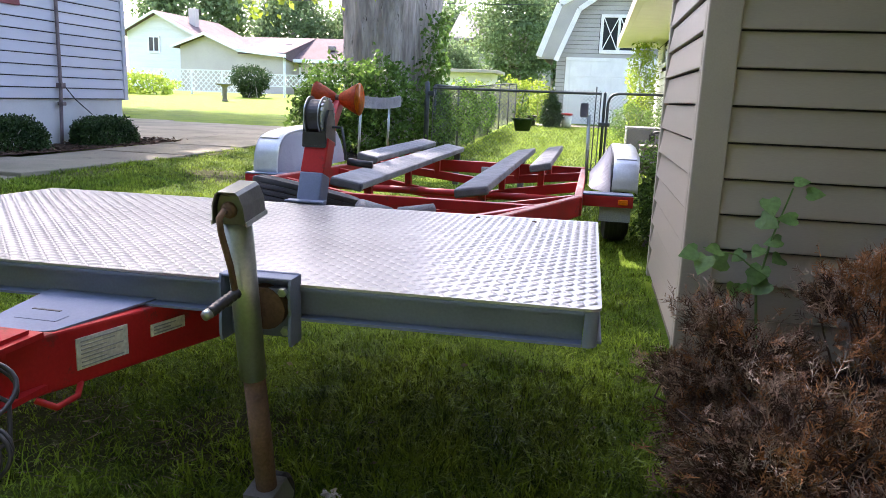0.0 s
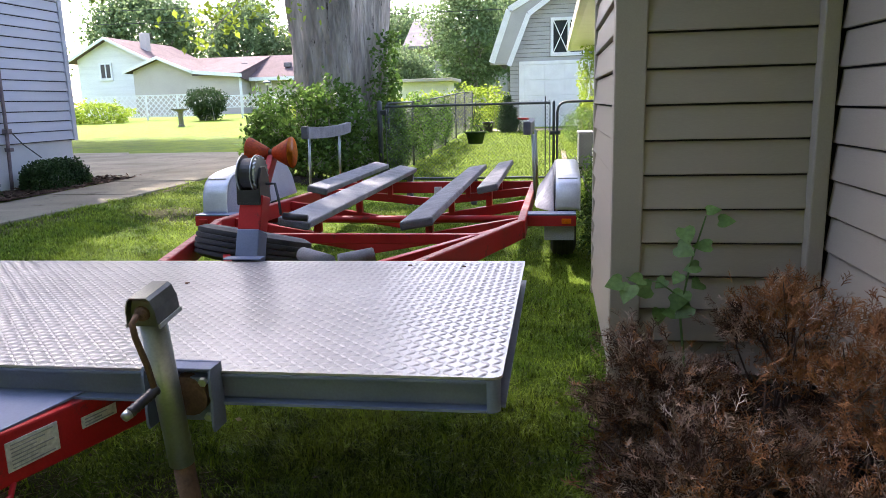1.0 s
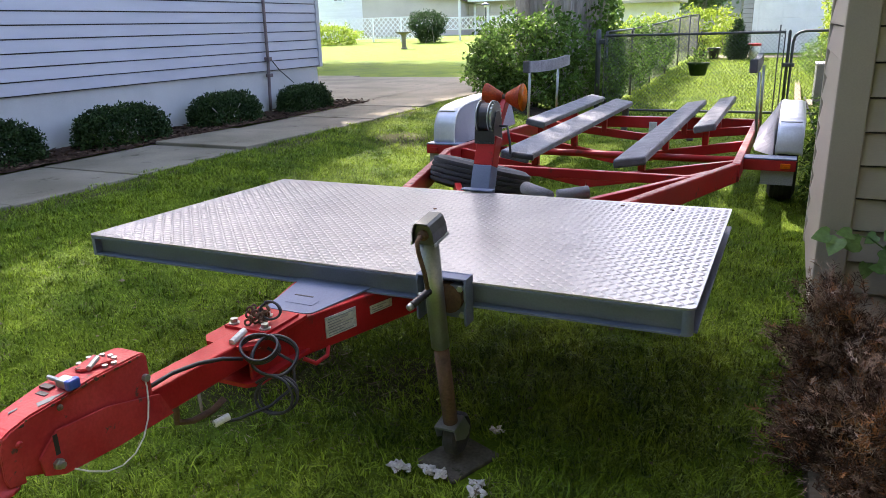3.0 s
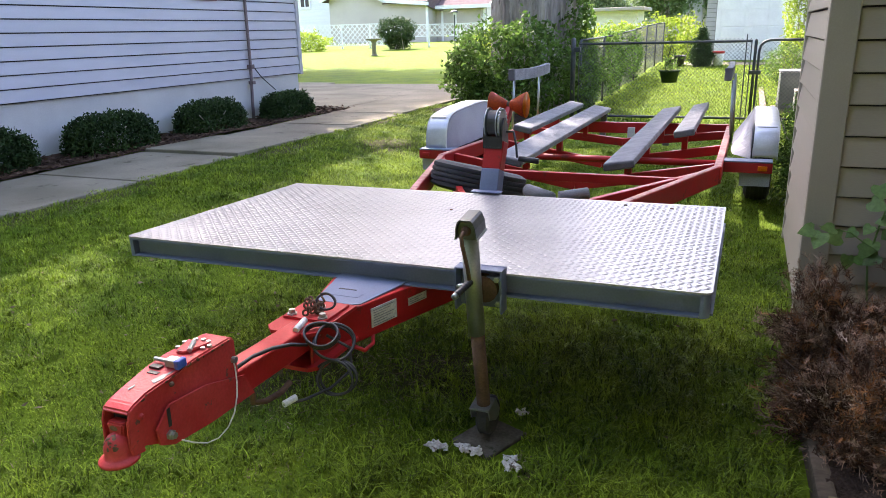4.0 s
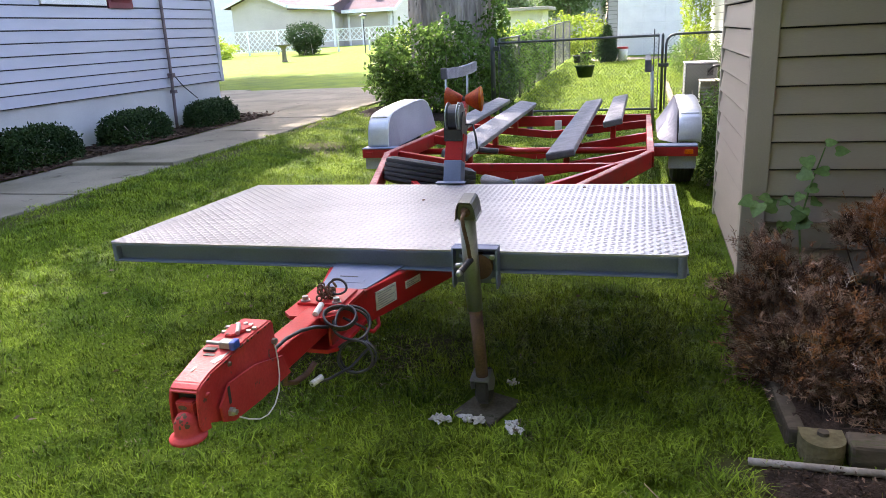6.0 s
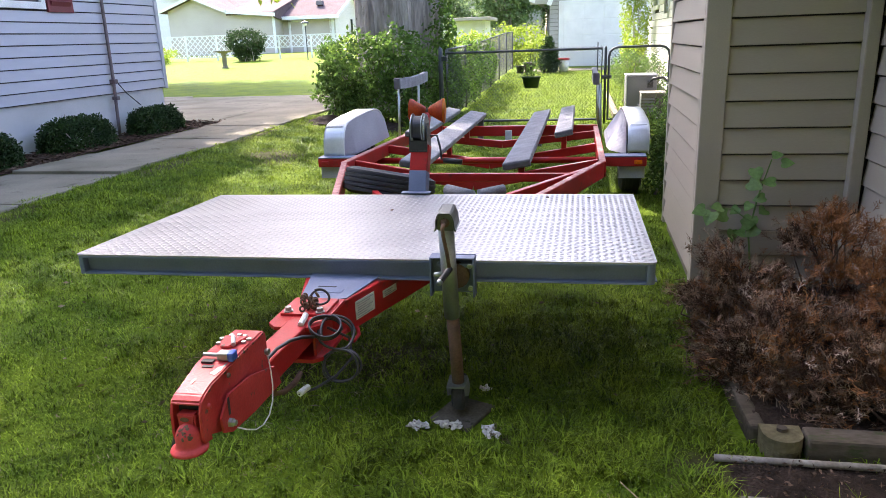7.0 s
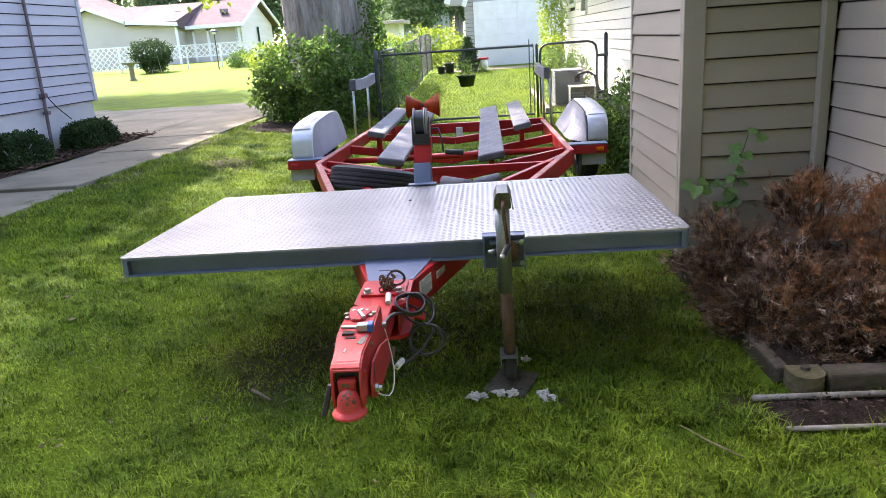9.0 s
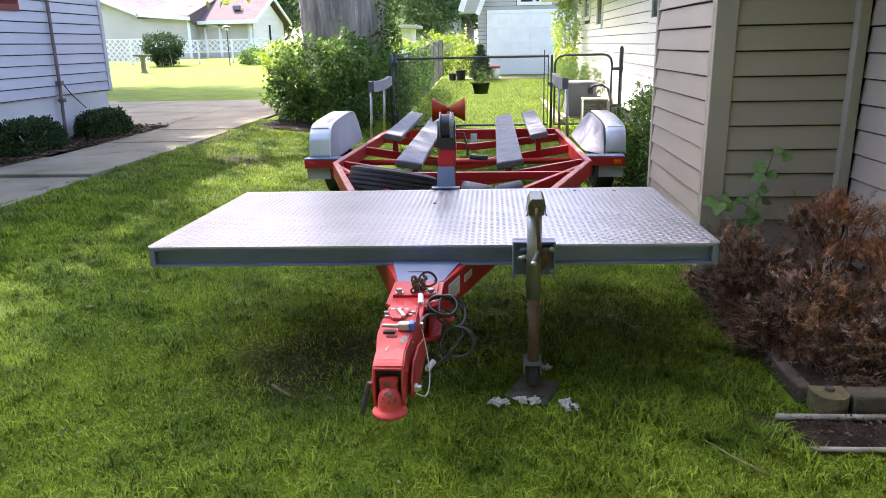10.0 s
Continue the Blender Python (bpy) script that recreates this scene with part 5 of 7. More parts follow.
part("rubber_strap", beam(B(), (CX - 0.062, -1.1, 0.6), (CX - 0.08, -1.125, 0.525), 0.012, 0.026, 0.003, (0, 1, 0)), RUBBER, cp)

# safety chain and wiring piled on the tongue
def coil(c, r, turns, tilt, wob, n=28, drop=0.0):
    m = Matrix.Translation(c) @ pose(0, 0, 0, *tilt)
    return [m @ Vector((r * (1 + wob * math.sin(3.1 * k / n * 6.28)) * math.cos(6.283 * turns * k / n), r * math.sin(6.283 * turns * k / n) * (1 - wob), drop * k / n)) for k in range(n + 1)]


part("wiring_cable", tube(B(), coil((0.1, -0.5, 0.575), 0.05, 3.2, (32, 8, 20), 0.14, 70, 0.022), 0.0041, 6), BLACK, tongue, "black wiring cable in loose coils", smooth=True)
part("wiring_cable", tube(B(), coil((0.143, -0.5, 0.455), 0.058, 2.4, (72, 0, 12), 0.12, 56, 0.03), 0.0041, 6), BLACK, tongue, smooth=True)
part("wiring_cable", tube(B(), [(0.05, -0.84, 0.62), (0.05, -0.76, 0.622), (0.055, -0.68, 0.612), (0.06, -0.6, 0.59), (0.08, -0.55, 0.57)], 0.0055, 6), BLACK, tongue, smooth=True)
part("wiring_cable", tube(B(), [(0.09, -0.46, 0.565), (0.15, -0.43, 0.52), (0.165, -0.45, 0.46), (0.13, -0.52, 0.425), (0.09, -0.6, 0.42), (0.06, -0.66, 0.43)], 0.0045, 6), BLACK, tongue, smooth=True)
part("wiring_cable", tube(B(), coil((0.118, -0.47, 0.545), 0.062, 1.6, (48, 14, 40), 0.1, 40, 0.03), 0.0046, 6), BLACK, tongue, smooth=True)
part("plug", tube(B(), [(0.06, -0.66, 0.43), (0.075, -0.62, 0.435)], 0.01, 8), PAPER, tongue)
part("plug", tube(B(), [(0.03, -0.53, 0.6), (0.025, -0.47, 0.61)], 0.01, 8), PAPER, tongue)
part("plug", tube(B(), [(0.06, -0.45, 0.59), (0.075, -0.48, 0.575)], 0.009, 8), PAPER, tongue)
part("coupler_hook", tube(B(), [(0.02, -0.74, 0.53), (0.02, -0.74, 0.47), (0.03, -0.7, 0.455), (0.04, -0.64, 0.455), (0.045, -0.6, 0.47)], 0.009, 8), RUST, tongue, smooth=True)
for k in range(18):
    a = 0.9 * k
    c = (0.012 + 0.02 * math.cos(a), -0.395 + 0.024 * math.sin(a * 1.3), rz(-0.38) + 0.026 + 0.011 * (k % 4))
    part("chain_link", tube(B(), coil(c, 0.0085, 1, (60 * (k % 3), 30 * k, 47 * k), 0.0, 12)[:-1], 0.0034, 6, closed=True), RUST, tongue, smooth=True)
part("wiring_cable", tube(B(), coil((0.04, -0.37, rz(-0.38) + 0.05), 0.028, 1.4, (60, 20, 10), 0.1, 30, 0.01), 0.004, 6), BLACK, tongue, smooth=True)

# side-wind jack bolted to the front channel
JX, JY = 0.431, -0.085
jack = part("jack", tube(B(), [(JX - 0.004, JY, 0.455), (JX - 0.006, JY, 0.84)], 0.0285, 20), ZINC, trailer, "zinc-plated side-wind tongue jack", smooth=True)
bm = prism(B(), [(JX - 0.031, 0.815), (JX - 0.029, 0.852), (JX - 0.02, 0.876), (JX + 0.019, 0.876), (JX + 0.027, 0.852), (JX + 0.029, 0.815)], "y", JY - 0.036, JY + 0.04)
bmesh.ops.bevel(bm, geom=bm.edges[:], offset=0.003, segments=2, affect="EDGES")
part("gear_box", bm, ZINC_DULL, jack)
ol = [(-0.036, 0.82), (-0.034, 0.855), (-0.026, 0.878), (-0.019, 0.884), (0.017, 0.884), (0.024, 0.878), (0.032, 0.855), (0.034, 0.82)]
il = [(x * 0.93, z - 0.0025) for x, z in ol]
bm = prism(B(), [(JX + x, z) for x, z in ol] + [(JX + x, z) for x, z in il[::-1]], "y", JY - 0.046, JY + 0.046)
part("gear_cap", bm, ZINC_DULL, jack, "weathered sheet-metal hood over the gears")
box_rim = box(B(), (JX + 0.0345, JY - 0.047, 0.816), (JX + 0.0375, JY + 0.047, 0.826), 0.001)
part("cap_rim", box_rim, ZINC, jack)
part("cap_rim", box(B(), (JX - 0.0395, JY - 0.047, 0.816), (JX - 0.0365, JY + 0.047, 0.826), 0.001), ZINC, jack)
part("crank_boss", lathe(B(), [(0.017, 0), (0.016, 0.006), (0.011, 0.012), (0.0, 0.014)], Matrix.Translation((JX - 0.002, JY - 0.036, 0.846)) @ pose(0, 0, 0, 90, 0, 0), 14), RUST, jack)
part("crank", tube(B(), [(JX - 0.002, JY - 0.055, 0.85), (JX - 0.004, JY - 0.075, 0.84), (JX - 0.002, JY - 0.076, 0.81), (JX + 0.006, JY - 0.068, 0.74), (JX + 0.01, JY - 0.066, 0.685)], 0.0068, 8), RUST, jack, smooth=True)
ga, gb = Vector((JX + 0.012, JY - 0.06, 0.683)), Vector((JX - 0.016, JY - 0.145, 0.665))
part("crank_grip", tube(B(), [ga.lerp(gb, 0.04 * k) for k in range(22)], [0.0118 if k % 3 else 0.0102 for k in range(22)], 12), BLACK, jack, "black ribbed crank grip", smooth=True)
part("grip_end", tube(B(), [ga.lerp(gb, 0.85), ga.lerp(gb, 1.0)], [0.0112, 0.0095], 12), ZINC, jack, "bare metal grip end", smooth=True)
part("inner_tube", tube(B(), [(JX + 0.004, JY, 0.15), (JX - 0.002, JY, 0.46)], 0.024, 18), RUST, jack, "rusted inner tube", smooth=True)
bm = B()
for x in (JX - 0.085, JX + 0.075):
    prism(bm, [(-0.05, 0.53), (0.003, 0.53), (0.003, 0.68), (-0.05, 0.68), (-0.056, 0.66), (-0.056, 0.62), (-0.05, 0.6), (-0.056, 0.58), (-0.056, 0.545)], "x", x, x + 0.006)
box(bm, (JX - 0.085, -0.008, 0.535), (JX + 0.081, -0.001, 0.683), 0.003), box(bm, (JX - 0.085, -0.05, 0.674), (JX + 0.081, -0.002, 0.68), 0.002), box(bm, (JX - 0.06, -0.04, 0.64), (JX + 0.076, -0.0085, 0.655), 0.003)
part("jack_bracket", bm, SILVER, trailer, "silver bolted jack bracket")
part("swivel", lathe(B(), [(0.05, -0.012), (0.05, 0.012)], Matrix.Translation((JX + 0.01, -0.028, 0.6)) @ pose(0, 0, 0, 90, 0, 0), 18), RUST, jack)
part("pull_pin", tube(B(), [(JX - 0.03, -0.045, 0.615), (JX - 0.06, -0.085, 0.625)], 0.009, 8), ZINC, jack, smooth=True)
for z in (0.56, 0.65):
    part("u_bolt", lathe(B(), [(0.01, 0), (0.01, 0.01), (0.0, 0.011)], Matrix.Translation((JX + 0.066, -0.052, z)) @ pose(0, 0, 0, 90, 0, 0), 6), ZINC, jack)
bm = B()
for s in (-1, 1):
    prism(bm, [(JY - 0.04, 0.165), (JY + 0.04, 0.165), (JY + 0.075, 0.1), (JY + 0.06, 0.08), (JY + 0.03, 0.08), (JY - 0.03, 0.12)], "x", JX + s * 0.034 - 0.002, JX + s * 0.034 + 0.002)
box(bm, (JX - 0.036, JY - 0.04, 0.16), (JX + 0.036, JY + 0.04, 0.168))
part("caster_fork", bm, ZINC, jack)
part("caster_wheel", lathe(B(), [(0.02, -0.026), (0.06, -0.026), (0.071, -0.016), (0.071, 0.016), (0.06, 0.026), (0.02, 0.026)], Matrix.Translation((JX + 0.003, JY + 0.035, 0.095)) @ pose(0, 0, 0, 0, 90, 0), 28), RUBBER, jack, "black caster wheel", smooth=False)
pivot = Vector((JX, JY - 2.6, 0.62))
jack.matrix_basis = Matrix.Translation(pivot) @ Matrix.Rotation(radians(8.2), 4, "X") @ Matrix.Translation(-pivot)

# ---- yard things ----
rng = np.random.default_rng(7)
bm = box(B(), (-0.09, -0.11, 0), (0.09, 0.11, 0.02), 0.008)
bmesh.ops.rotate(bm, verts=bm.verts, cent=(0, 0, 0), matrix=Matrix.Rotation(radians(-22), 3, "Z"))
bmesh.ops.translate(bm, verts=bm.verts, vec=(0.44, 0.02, 0.0))
solo("paver", bm, DIRTY_CONCRETE, "grey concrete paver under the jack wheel", "paver")


def scrap(c, s, seed):
    """Crumpled flakes lying on one another."""
    r = random.Random(seed)
    bm = B()
    for k in range(9):
        o = Vector(c) + Vector((r.uniform(-s, s), r.uniform(-s * 0.45, s * 0.45), 0.012 + 0.01 * r.random()))
        m = Matrix.Translation(o) @ pose(0, 0, 0, r.uniform(-30, 30), r.uniform(-30, 30), r.uniform(0, 360)) @ Matrix.Diagonal((r.uniform(0.011, 0.024), r.uniform(0.006, 0.011), r.uniform(0.004, 0.008), 1))
        for v in bmesh.ops.create_icosphere(bm, subdivisions=2, radius=1.0, matrix=m)["verts"]:
            v.co += (v.co - o) * 0.55 * noise.noise(v.co * 130 + Vector((seed, k, 0)))
    return solo("foam_scrap", bm, PLASTER, "crumpled white scrap lying in the grass", "scrap", group="scraps by the jack")


for k, (c, s) in enumerate((((0.262, -0.13, 0.012), 0.036), ((0.31, -0.118, 0.012), 0.024), ((0.385, -0.1, 0.012), 0.016), ((0.435, -0.105, 0.012), 0.016), ((0.575, -0.14, 0.01), 0.024), ((0.56, -0.105, 0.01), 0.018), ((0.512, 0.205, 0.012), 0.018))):
    scrap(c, s, k)

# planting bed: timbers, log edge, plastic strips
part_bed = thing("bed_border", "weathered timber border round the juniper bed", "border", (1.7, 0.3, 0))
part("timber", beam(B(), (1.53, -0.045, 0.028), (1.475, 1.47, 0.03), 0.06, 0.085, 0.014), TIMBER, part_bed)
for z in (0.008, 0.054):
    part("log_end", prism(B(), [(1.53 + 0.068 * (1 - math.cos(a)), -0.09 - 0.068 * math.sin(a)) for a in [math.pi * k / 10 for k in range(11)]] + [(1.666, -0.035), (1.53, -0.035)], "z", z - 0.022, z + 0.0215), LOG, part_bed, "mossy rounded edging block")
part("timber", beam(B(), (1.672, -0.09, 0.036), (2.33, -0.09, 0.036), 0.1, 0.09, 0.012), TIMBER, part_bed)
part("peg", tube(B(), [(1.6, -0.075, 0.07), (1.6, -0.075, 0.088)], 0.018, 10), TIMBER, part_bed)
for y, x0 in ((-0.185, 1.36), (-0.415, 1.4)):
    solo("edging_strip", tube(B(), [(x0, y, 0.016), (1.7, y - 0.004, 0.02), (2.3, y, 0.02)], 0.013 if y > -0.3 else 0.01, 8), EDGING, "pale garden edging pipe lying on the soil", "edging", group="edging pipes", smooth=True)
X, Y = np.meshgrid(np.linspace(1.4, 2.33, 20), np.linspace(-0.41, -0.18, 8))
Z = gz(X, Y) + 0.006 + 0.012 * rng.random(X.shape)
i = (np.arange(7)[:, None] * 20 + np.arange(19)).ravel()
solo("soil_strip", raw(np.stack([X, Y, Z], -1).reshape(-1, 3), np.stack([i, i + 1, i + 21, i + 20], 1), SOIL), SOIL, "bare dark soil between the edging pipes", kind="structure")
at = np.stack([rng.uniform(1.38, 2.3, 260), rng.uniform(-0.4, -0.19, 260), np.full(260, 0.028)], 1)
solo("bed_litter", leaves(rng, at, 0.022, CHIP, 0.0, 0.4, 0.3), CHIP, "dry leaf bits and pebbles on bare soil", "litter", kind="stuff")
X, Y = np.meshgrid(np.linspace(1.53, 2.33, 14), np.linspace(-0.08, 1.53, 26))
Z = gz(X, Y) + 0.05 + 0.03 * rng.random(X.shape)
i = (np.arange(25)[:, None] * 14 + np.arange(13)).ravel()
solo("bed_soil", raw(np.stack([X, Y, Z], -1).reshape(-1, 3), np.stack([i, i + 1, i + 15, i + 14], 1), SOIL), SOIL, "dark soil of the planting bed", kind="structure")

# dead juniper: bare stems and withered sprays
def unit(v):
    return v / (np.linalg.norm(v, axis=-1)[..., None] + 1e-9)


def sprays(r, at, out, L, wide, subs=2, sides=6):
    """Flat forked needle sprays from at along out: an axis, side shoots, and shoots on those."""
    n = len(at)
    s = unit(np.cross(out, r.normal(size=(n, 3))))
    T = []

    def shoot(b, d, ln, w):
        side = unit(d - out * 0.4 + s * 0.3 + 0.2 * r.normal(size=(n, 3)))
        p = unit(np.cross(np.cross(d, s) + 0.3 * side, d))
        T.append(np.stack([b - p * w[:, None], b + p * w[:, None], b + d * ln[:, None]], 1))

    shoot(at, out, L, wide * 1.2)
    for j in range(sides):
        t = 0.12 + 0.8 * j / sides
        sg = 1 if j % 2 else -1
        d = unit(out * 0.8 + s * sg * 0.75 + r.normal(size=(n, 3)) * 0.22)
        b = at + out * (L * t)[:, None]
        ln = L * (0.62 - 0.42 * t) * r.uniform(0.7, 1.3, n)
        shoot(b, d, ln, wide)
        for q in range(subs):
            e = unit(d * 0.8 + (s * sg if q else out) * 0.55 + r.normal(size=(n, 3)) * 0.3)
            shoot(b + d * (ln * (0.3 + 0.35 * q))[:, None], e, ln * 0.55, wide * 0.9)
    return np.stack(T, 1).reshape(-1, 3)


def juniper():
    jn = thing("juniper_bush", "dead brown juniper bush with bare grey twigs", "bush", (1.95, 0.6, 0.05))
    r = np.random.default_rng(11)
    mounds = [((1.62, 0.95, 0.14), (0.3, 0.42, 0.34)), ((2.02, 1.04, 0.18), (0.28, 0.36, 0.57)), ((1.72, 0.42, 0.1), (0.34, 0.36, 0.34)), ((2.16, 0.55, 0.18), (0.26, 0.4, 0.56)), ((2.02, 0.16, 0.1), (0.3, 0.24, 0.3)), ((1.64, 0.42, 0.06), (0.24, 0.32, 0.24)), ((1.58, 0.8, 0.06), (0.16, 0.36, 0.22))]
    kinds = ([], [], [], [])
    TV, TF, nt = [], [], 0
    for (cx, cy, cz), (ax, ay, az) in mounds:
        nb = 26
        d = r.normal(size=(nb * 3, 3))
        d[:, 2] = np.abs(d[:, 2]) - 0.2
        d = unit(d)
        keep = []
        for k in range(len(d)):
            if all(d[k] @ d[j] < 0.86 for j in keep) and len(keep) < nb:
                keep.append(k)
        d = d[keep]
        nb = len(d)
        rad = r.uniform(0.66, 1.06, nb)
        ends = np.array([cx, cy, cz]) + d * np.array([ax, ay, az]) * rad[:, None]
        for k in range(nb):
            m = int(r.integers(150, 200))
            core = ends[k] - d[k] * 0.045
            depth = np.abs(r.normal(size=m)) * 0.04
            p = core + r.normal(size=(m, 3)) * (0.046, 0.046, 0.03) - d[k] * depth[:, None]
            p[:, 2] = np.maximum(p[:, 2], 0.06)
            p[:, 0] = np.minimum(p[:, 0], 2.27)
            p[:, 1] = np.minimum(p[:, 1], 1.45)
            out = unit(d[k] * 0.9 + r.normal(size=(m, 3)) * 0.45 + (0, 0, 0.12))
            L = r.uniform(0.028, 0.066, m)
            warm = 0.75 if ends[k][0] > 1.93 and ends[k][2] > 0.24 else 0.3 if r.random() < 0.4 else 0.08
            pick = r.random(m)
            # Deep sprays get the colour with painted shade, outer ones the pale colour.
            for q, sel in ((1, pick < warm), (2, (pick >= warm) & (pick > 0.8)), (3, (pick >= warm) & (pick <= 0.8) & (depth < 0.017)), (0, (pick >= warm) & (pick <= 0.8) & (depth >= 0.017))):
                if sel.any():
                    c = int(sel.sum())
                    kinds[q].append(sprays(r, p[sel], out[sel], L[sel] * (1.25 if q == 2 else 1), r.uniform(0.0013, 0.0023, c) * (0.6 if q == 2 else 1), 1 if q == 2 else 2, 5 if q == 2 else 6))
            a = np.array([cx + r.normal() * 0.06, cy + r.normal() * 0.07, 0.05])
            for b in (ends[k], ends[k] + r.normal(size=3) * 0.04):
                mid = (a + b) / 2 + r.normal(size=3) * 0.05
                pts = [a, mid, b, b + (b - mid) * 0.12]
                for p0, q0, r0, r1 in zip(pts, pts[1:], (0.007, 0.004, 0.0022), (0.004, 0.0022, 0.0008)):
                    u = unit(q0 - p0)
                    s = unit(np.cross(u, (0.3, 0.2, 0.9)))
                    w = np.cross(u, s)
                    TV.append(np.array([p0 + (s * math.cos(c) + w * math.sin(c)) * r0 for c in (0, 2.09, 4.19)] + [q0 + (s * math.cos(c) + w * math.sin(c)) * r1 for c in (0, 2.09, 4.19)]))
                    TF.append(np.array([(j, (j + 1) % 3, 3 + (j + 1) % 3, 3 + j) for j in range(3)]) + nt)
                    nt += 6
    off = np.array([1.95, 0.6, 0.05])
    for name, v, mm, label in (("withered_foliage", kinds[0], DEAD_SHADED, "brown withered inner sprays with shade in their colour"), ("russet_foliage", kinds[1], RUSSET, "russet withered needle sprays"), ("twig_tangle", kinds[2], TWIG, "pale bare forked twigs"), ("bleached_foliage", kinds[3], PALE_DEAD, "pale tan outer tips of withered sprays")):
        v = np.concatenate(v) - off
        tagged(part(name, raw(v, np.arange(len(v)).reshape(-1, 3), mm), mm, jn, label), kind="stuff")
    tagged(part("dead_wood", raw(np.concatenate(TV) - off, np.concatenate(TF), WOOD_DARK), WOOD_DARK, jn, "bare dark stems"), kind="stuff")


juniper()

# climbing seedling on the recess wall
sap = thing("sapling", "young green heart-leaved sapling against the siding", "plant", (1.78, 1.4, 0.1))
part("stem", tube(B(), [(1.8, 1.38, 0.08), (1.765, 1.4, 0.4), (1.8, 1.41, 0.6), (1.85, 1.41, 0.79)], [0.006, 0.005, 0.004, 0.003], 6), LEAF_YOUNG, sap)
part("stem", tube(B(), [(1.785, 1.4, 0.45), (1.68, 1.38, 0.53), (1.55, 1.36, 0.555)], [0.004, 0.003, 0.002], 6), LEAF_YOUNG, sap)


def heart(bm, o, d, n, size):
    """A heart-shaped leaf from its stalk at o along d, facing n."""
    d, n = Vector(d).normalized(), Vector(n)
    n = (n - d * n.dot(d)).normalized()
    s = d.cross(n)
    ol = [(0.0, 0.0), (-0.1, 0.28), (0.06, 0.46), (0.35, 0.46), (0.65, 0.28), (1.0, 0.0)]
    mid = [bm.verts.new(Vector(o) + d * size * t + n * size * 0.05 * math.sin(3 * t)) for t in (0.0, 0.35, 0.65, 1.0)]
    for sg in (1, -1):
        e = [bm.verts.new(Vector(o) + d * size * u + s * size * v * sg + n * size * 0.12 * v) for u, v in ol[1:5]]
        for f in ((mid[0], e[0], e[1]), (mid[0], e[1], e[2], mid[1]), (mid[1], e[2], e[3], mid[2]), (mid[2], e[3], mid[3])):
            bm.faces.new(f if sg > 0 else f[::-1])
    return bm


rr = random.Random(5)
for c in ((1.88, 0.86), (1.93, 0.82), (1.79, 0.79), (1.76, 0.72), (1.9, 0.72), (1.86, 0.63), (1.78, 0.6), (1.87, 0.56), (1.72, 0.57), (1.8, 0.52), (1.74, 0.48), (1.66, 0.53), (1.62, 0.58), (1.57, 0.55), (1.53, 0.57), (1.7, 0.44), (1.77, 0.42), (1.83, 0.46)):
    part("leaf", heart(B(), (1.705 + (c[0] - 1.72) * 0.9, 1.39 + rr.uniform(-0.03, 0.03), c[1] * 0.95 - 0.005), (rr.uniform(-1, 1), rr.uniform(-0.6, 0.1), rr.uniform(-0.9, 0.1)), (rr.uniform(-0.5, 0.5), -1, rr.uniform(0.3, 1.2)), rr.uniform(0.055, 0.085)), LEAF_YOUNG, sap)

# clipped boxwood shrubs along the blue-grey house
def shrub(at, size, seed):
    r = np.random.default_rng(seed)
    ob = thing("boxwood_shrub", "clipped dark green boxwood shrub in the mulch bed", "shrub", at, group="boxwood shrubs")
    n = 11000
    d = r.normal(size=(n, 3))
    d = np.sign(d) * np.abs(d) ** 0.8
    d /= (np.abs(d) ** 3.2).sum(1)[:, None] ** (1 / 3.2)
    d[:, 2] = np.abs(d[:, 2] + 0.1)
    rad = r.uniform(0.82, 1.02, n) * (1 + 0.05 * np.sin(d[:, 0] * 9 + seed) * np.sin(d[:, 1] * 8))
    p = d * np.array(size) * rad[:, None]
    tagged(part("foliage", leaves(r, p, 0.034, LEAF_DARK, 0.0, 0.6), LEAF_DARK, ob), kind="stuff")
    for k in range(5):
        part("stem", tube(B(), [Vector(at) + Vector((r.normal() * 0.04, r.normal() * 0.05, -0.02)), Vector(at) + Vector((r.normal() * size[0] * 0.4, r.normal() * size[1] * 0.4, size[2] * 0.7))], [0.012, 0.006], 5), BARK, ob)
    return ob


for k, (y, s) in enumerate(((7.0, (0.24, 0.52, 0.33)), (5.3, (0.25, 0.54, 0.35)), (3.68, (0.26, 0.54, 0.37)), (2.15, (0.25, 0.52, 0.36)), (0.7, (0.25, 0.5, 0.36)))):
    shrub((-5.14, y, ground_z(-5.1, y) + 0.03), s, 20 + k)
# soil heaped at the hedge's foot
X, Y = np.meshgrid(np.linspace(-3.48, -1.7, 26), np.linspace(7.9, 9.2, 18))
edge = np.minimum(np.minimum(X + 3.48, -1.7 - X) / 0.3, np.minimum(Y - 7.9 - 0.25 * np.sin(X * 5), 9.2 - Y) / 0.3)
Z = gz(X, Y) - 0.03 + 0.05 * np.clip(edge, -0.3, 1) + 0.03 * rng.random(X.shape)
i = (np.arange(17)[:, None] * 26 + np.arange(25)).ravel()
solo("hedge_soil", raw(np.stack([X, Y, Z], -1).reshape(-1, 3), np.stack([i, i + 1, i + 27, i + 26], 1), SOIL), SOIL, "dark crumbled soil at the foot of the hedge", kind="structure")
# mulch chips
n = 2600
at = np.stack([rng.uniform(-5.4, -4.68, n), rng.uniform(-2, 8.3, n), np.zeros(n)], 1)
at[:, 2] = gz(at[:, 0], at[:, 1]) + 0.05
solo("mulch_chips", leaves(rng, at, 0.07, CHIP, 0.0, 0.3, 0.15), CHIP, "loose bark chips on the mulch bed", "mulch", kind="stuff")

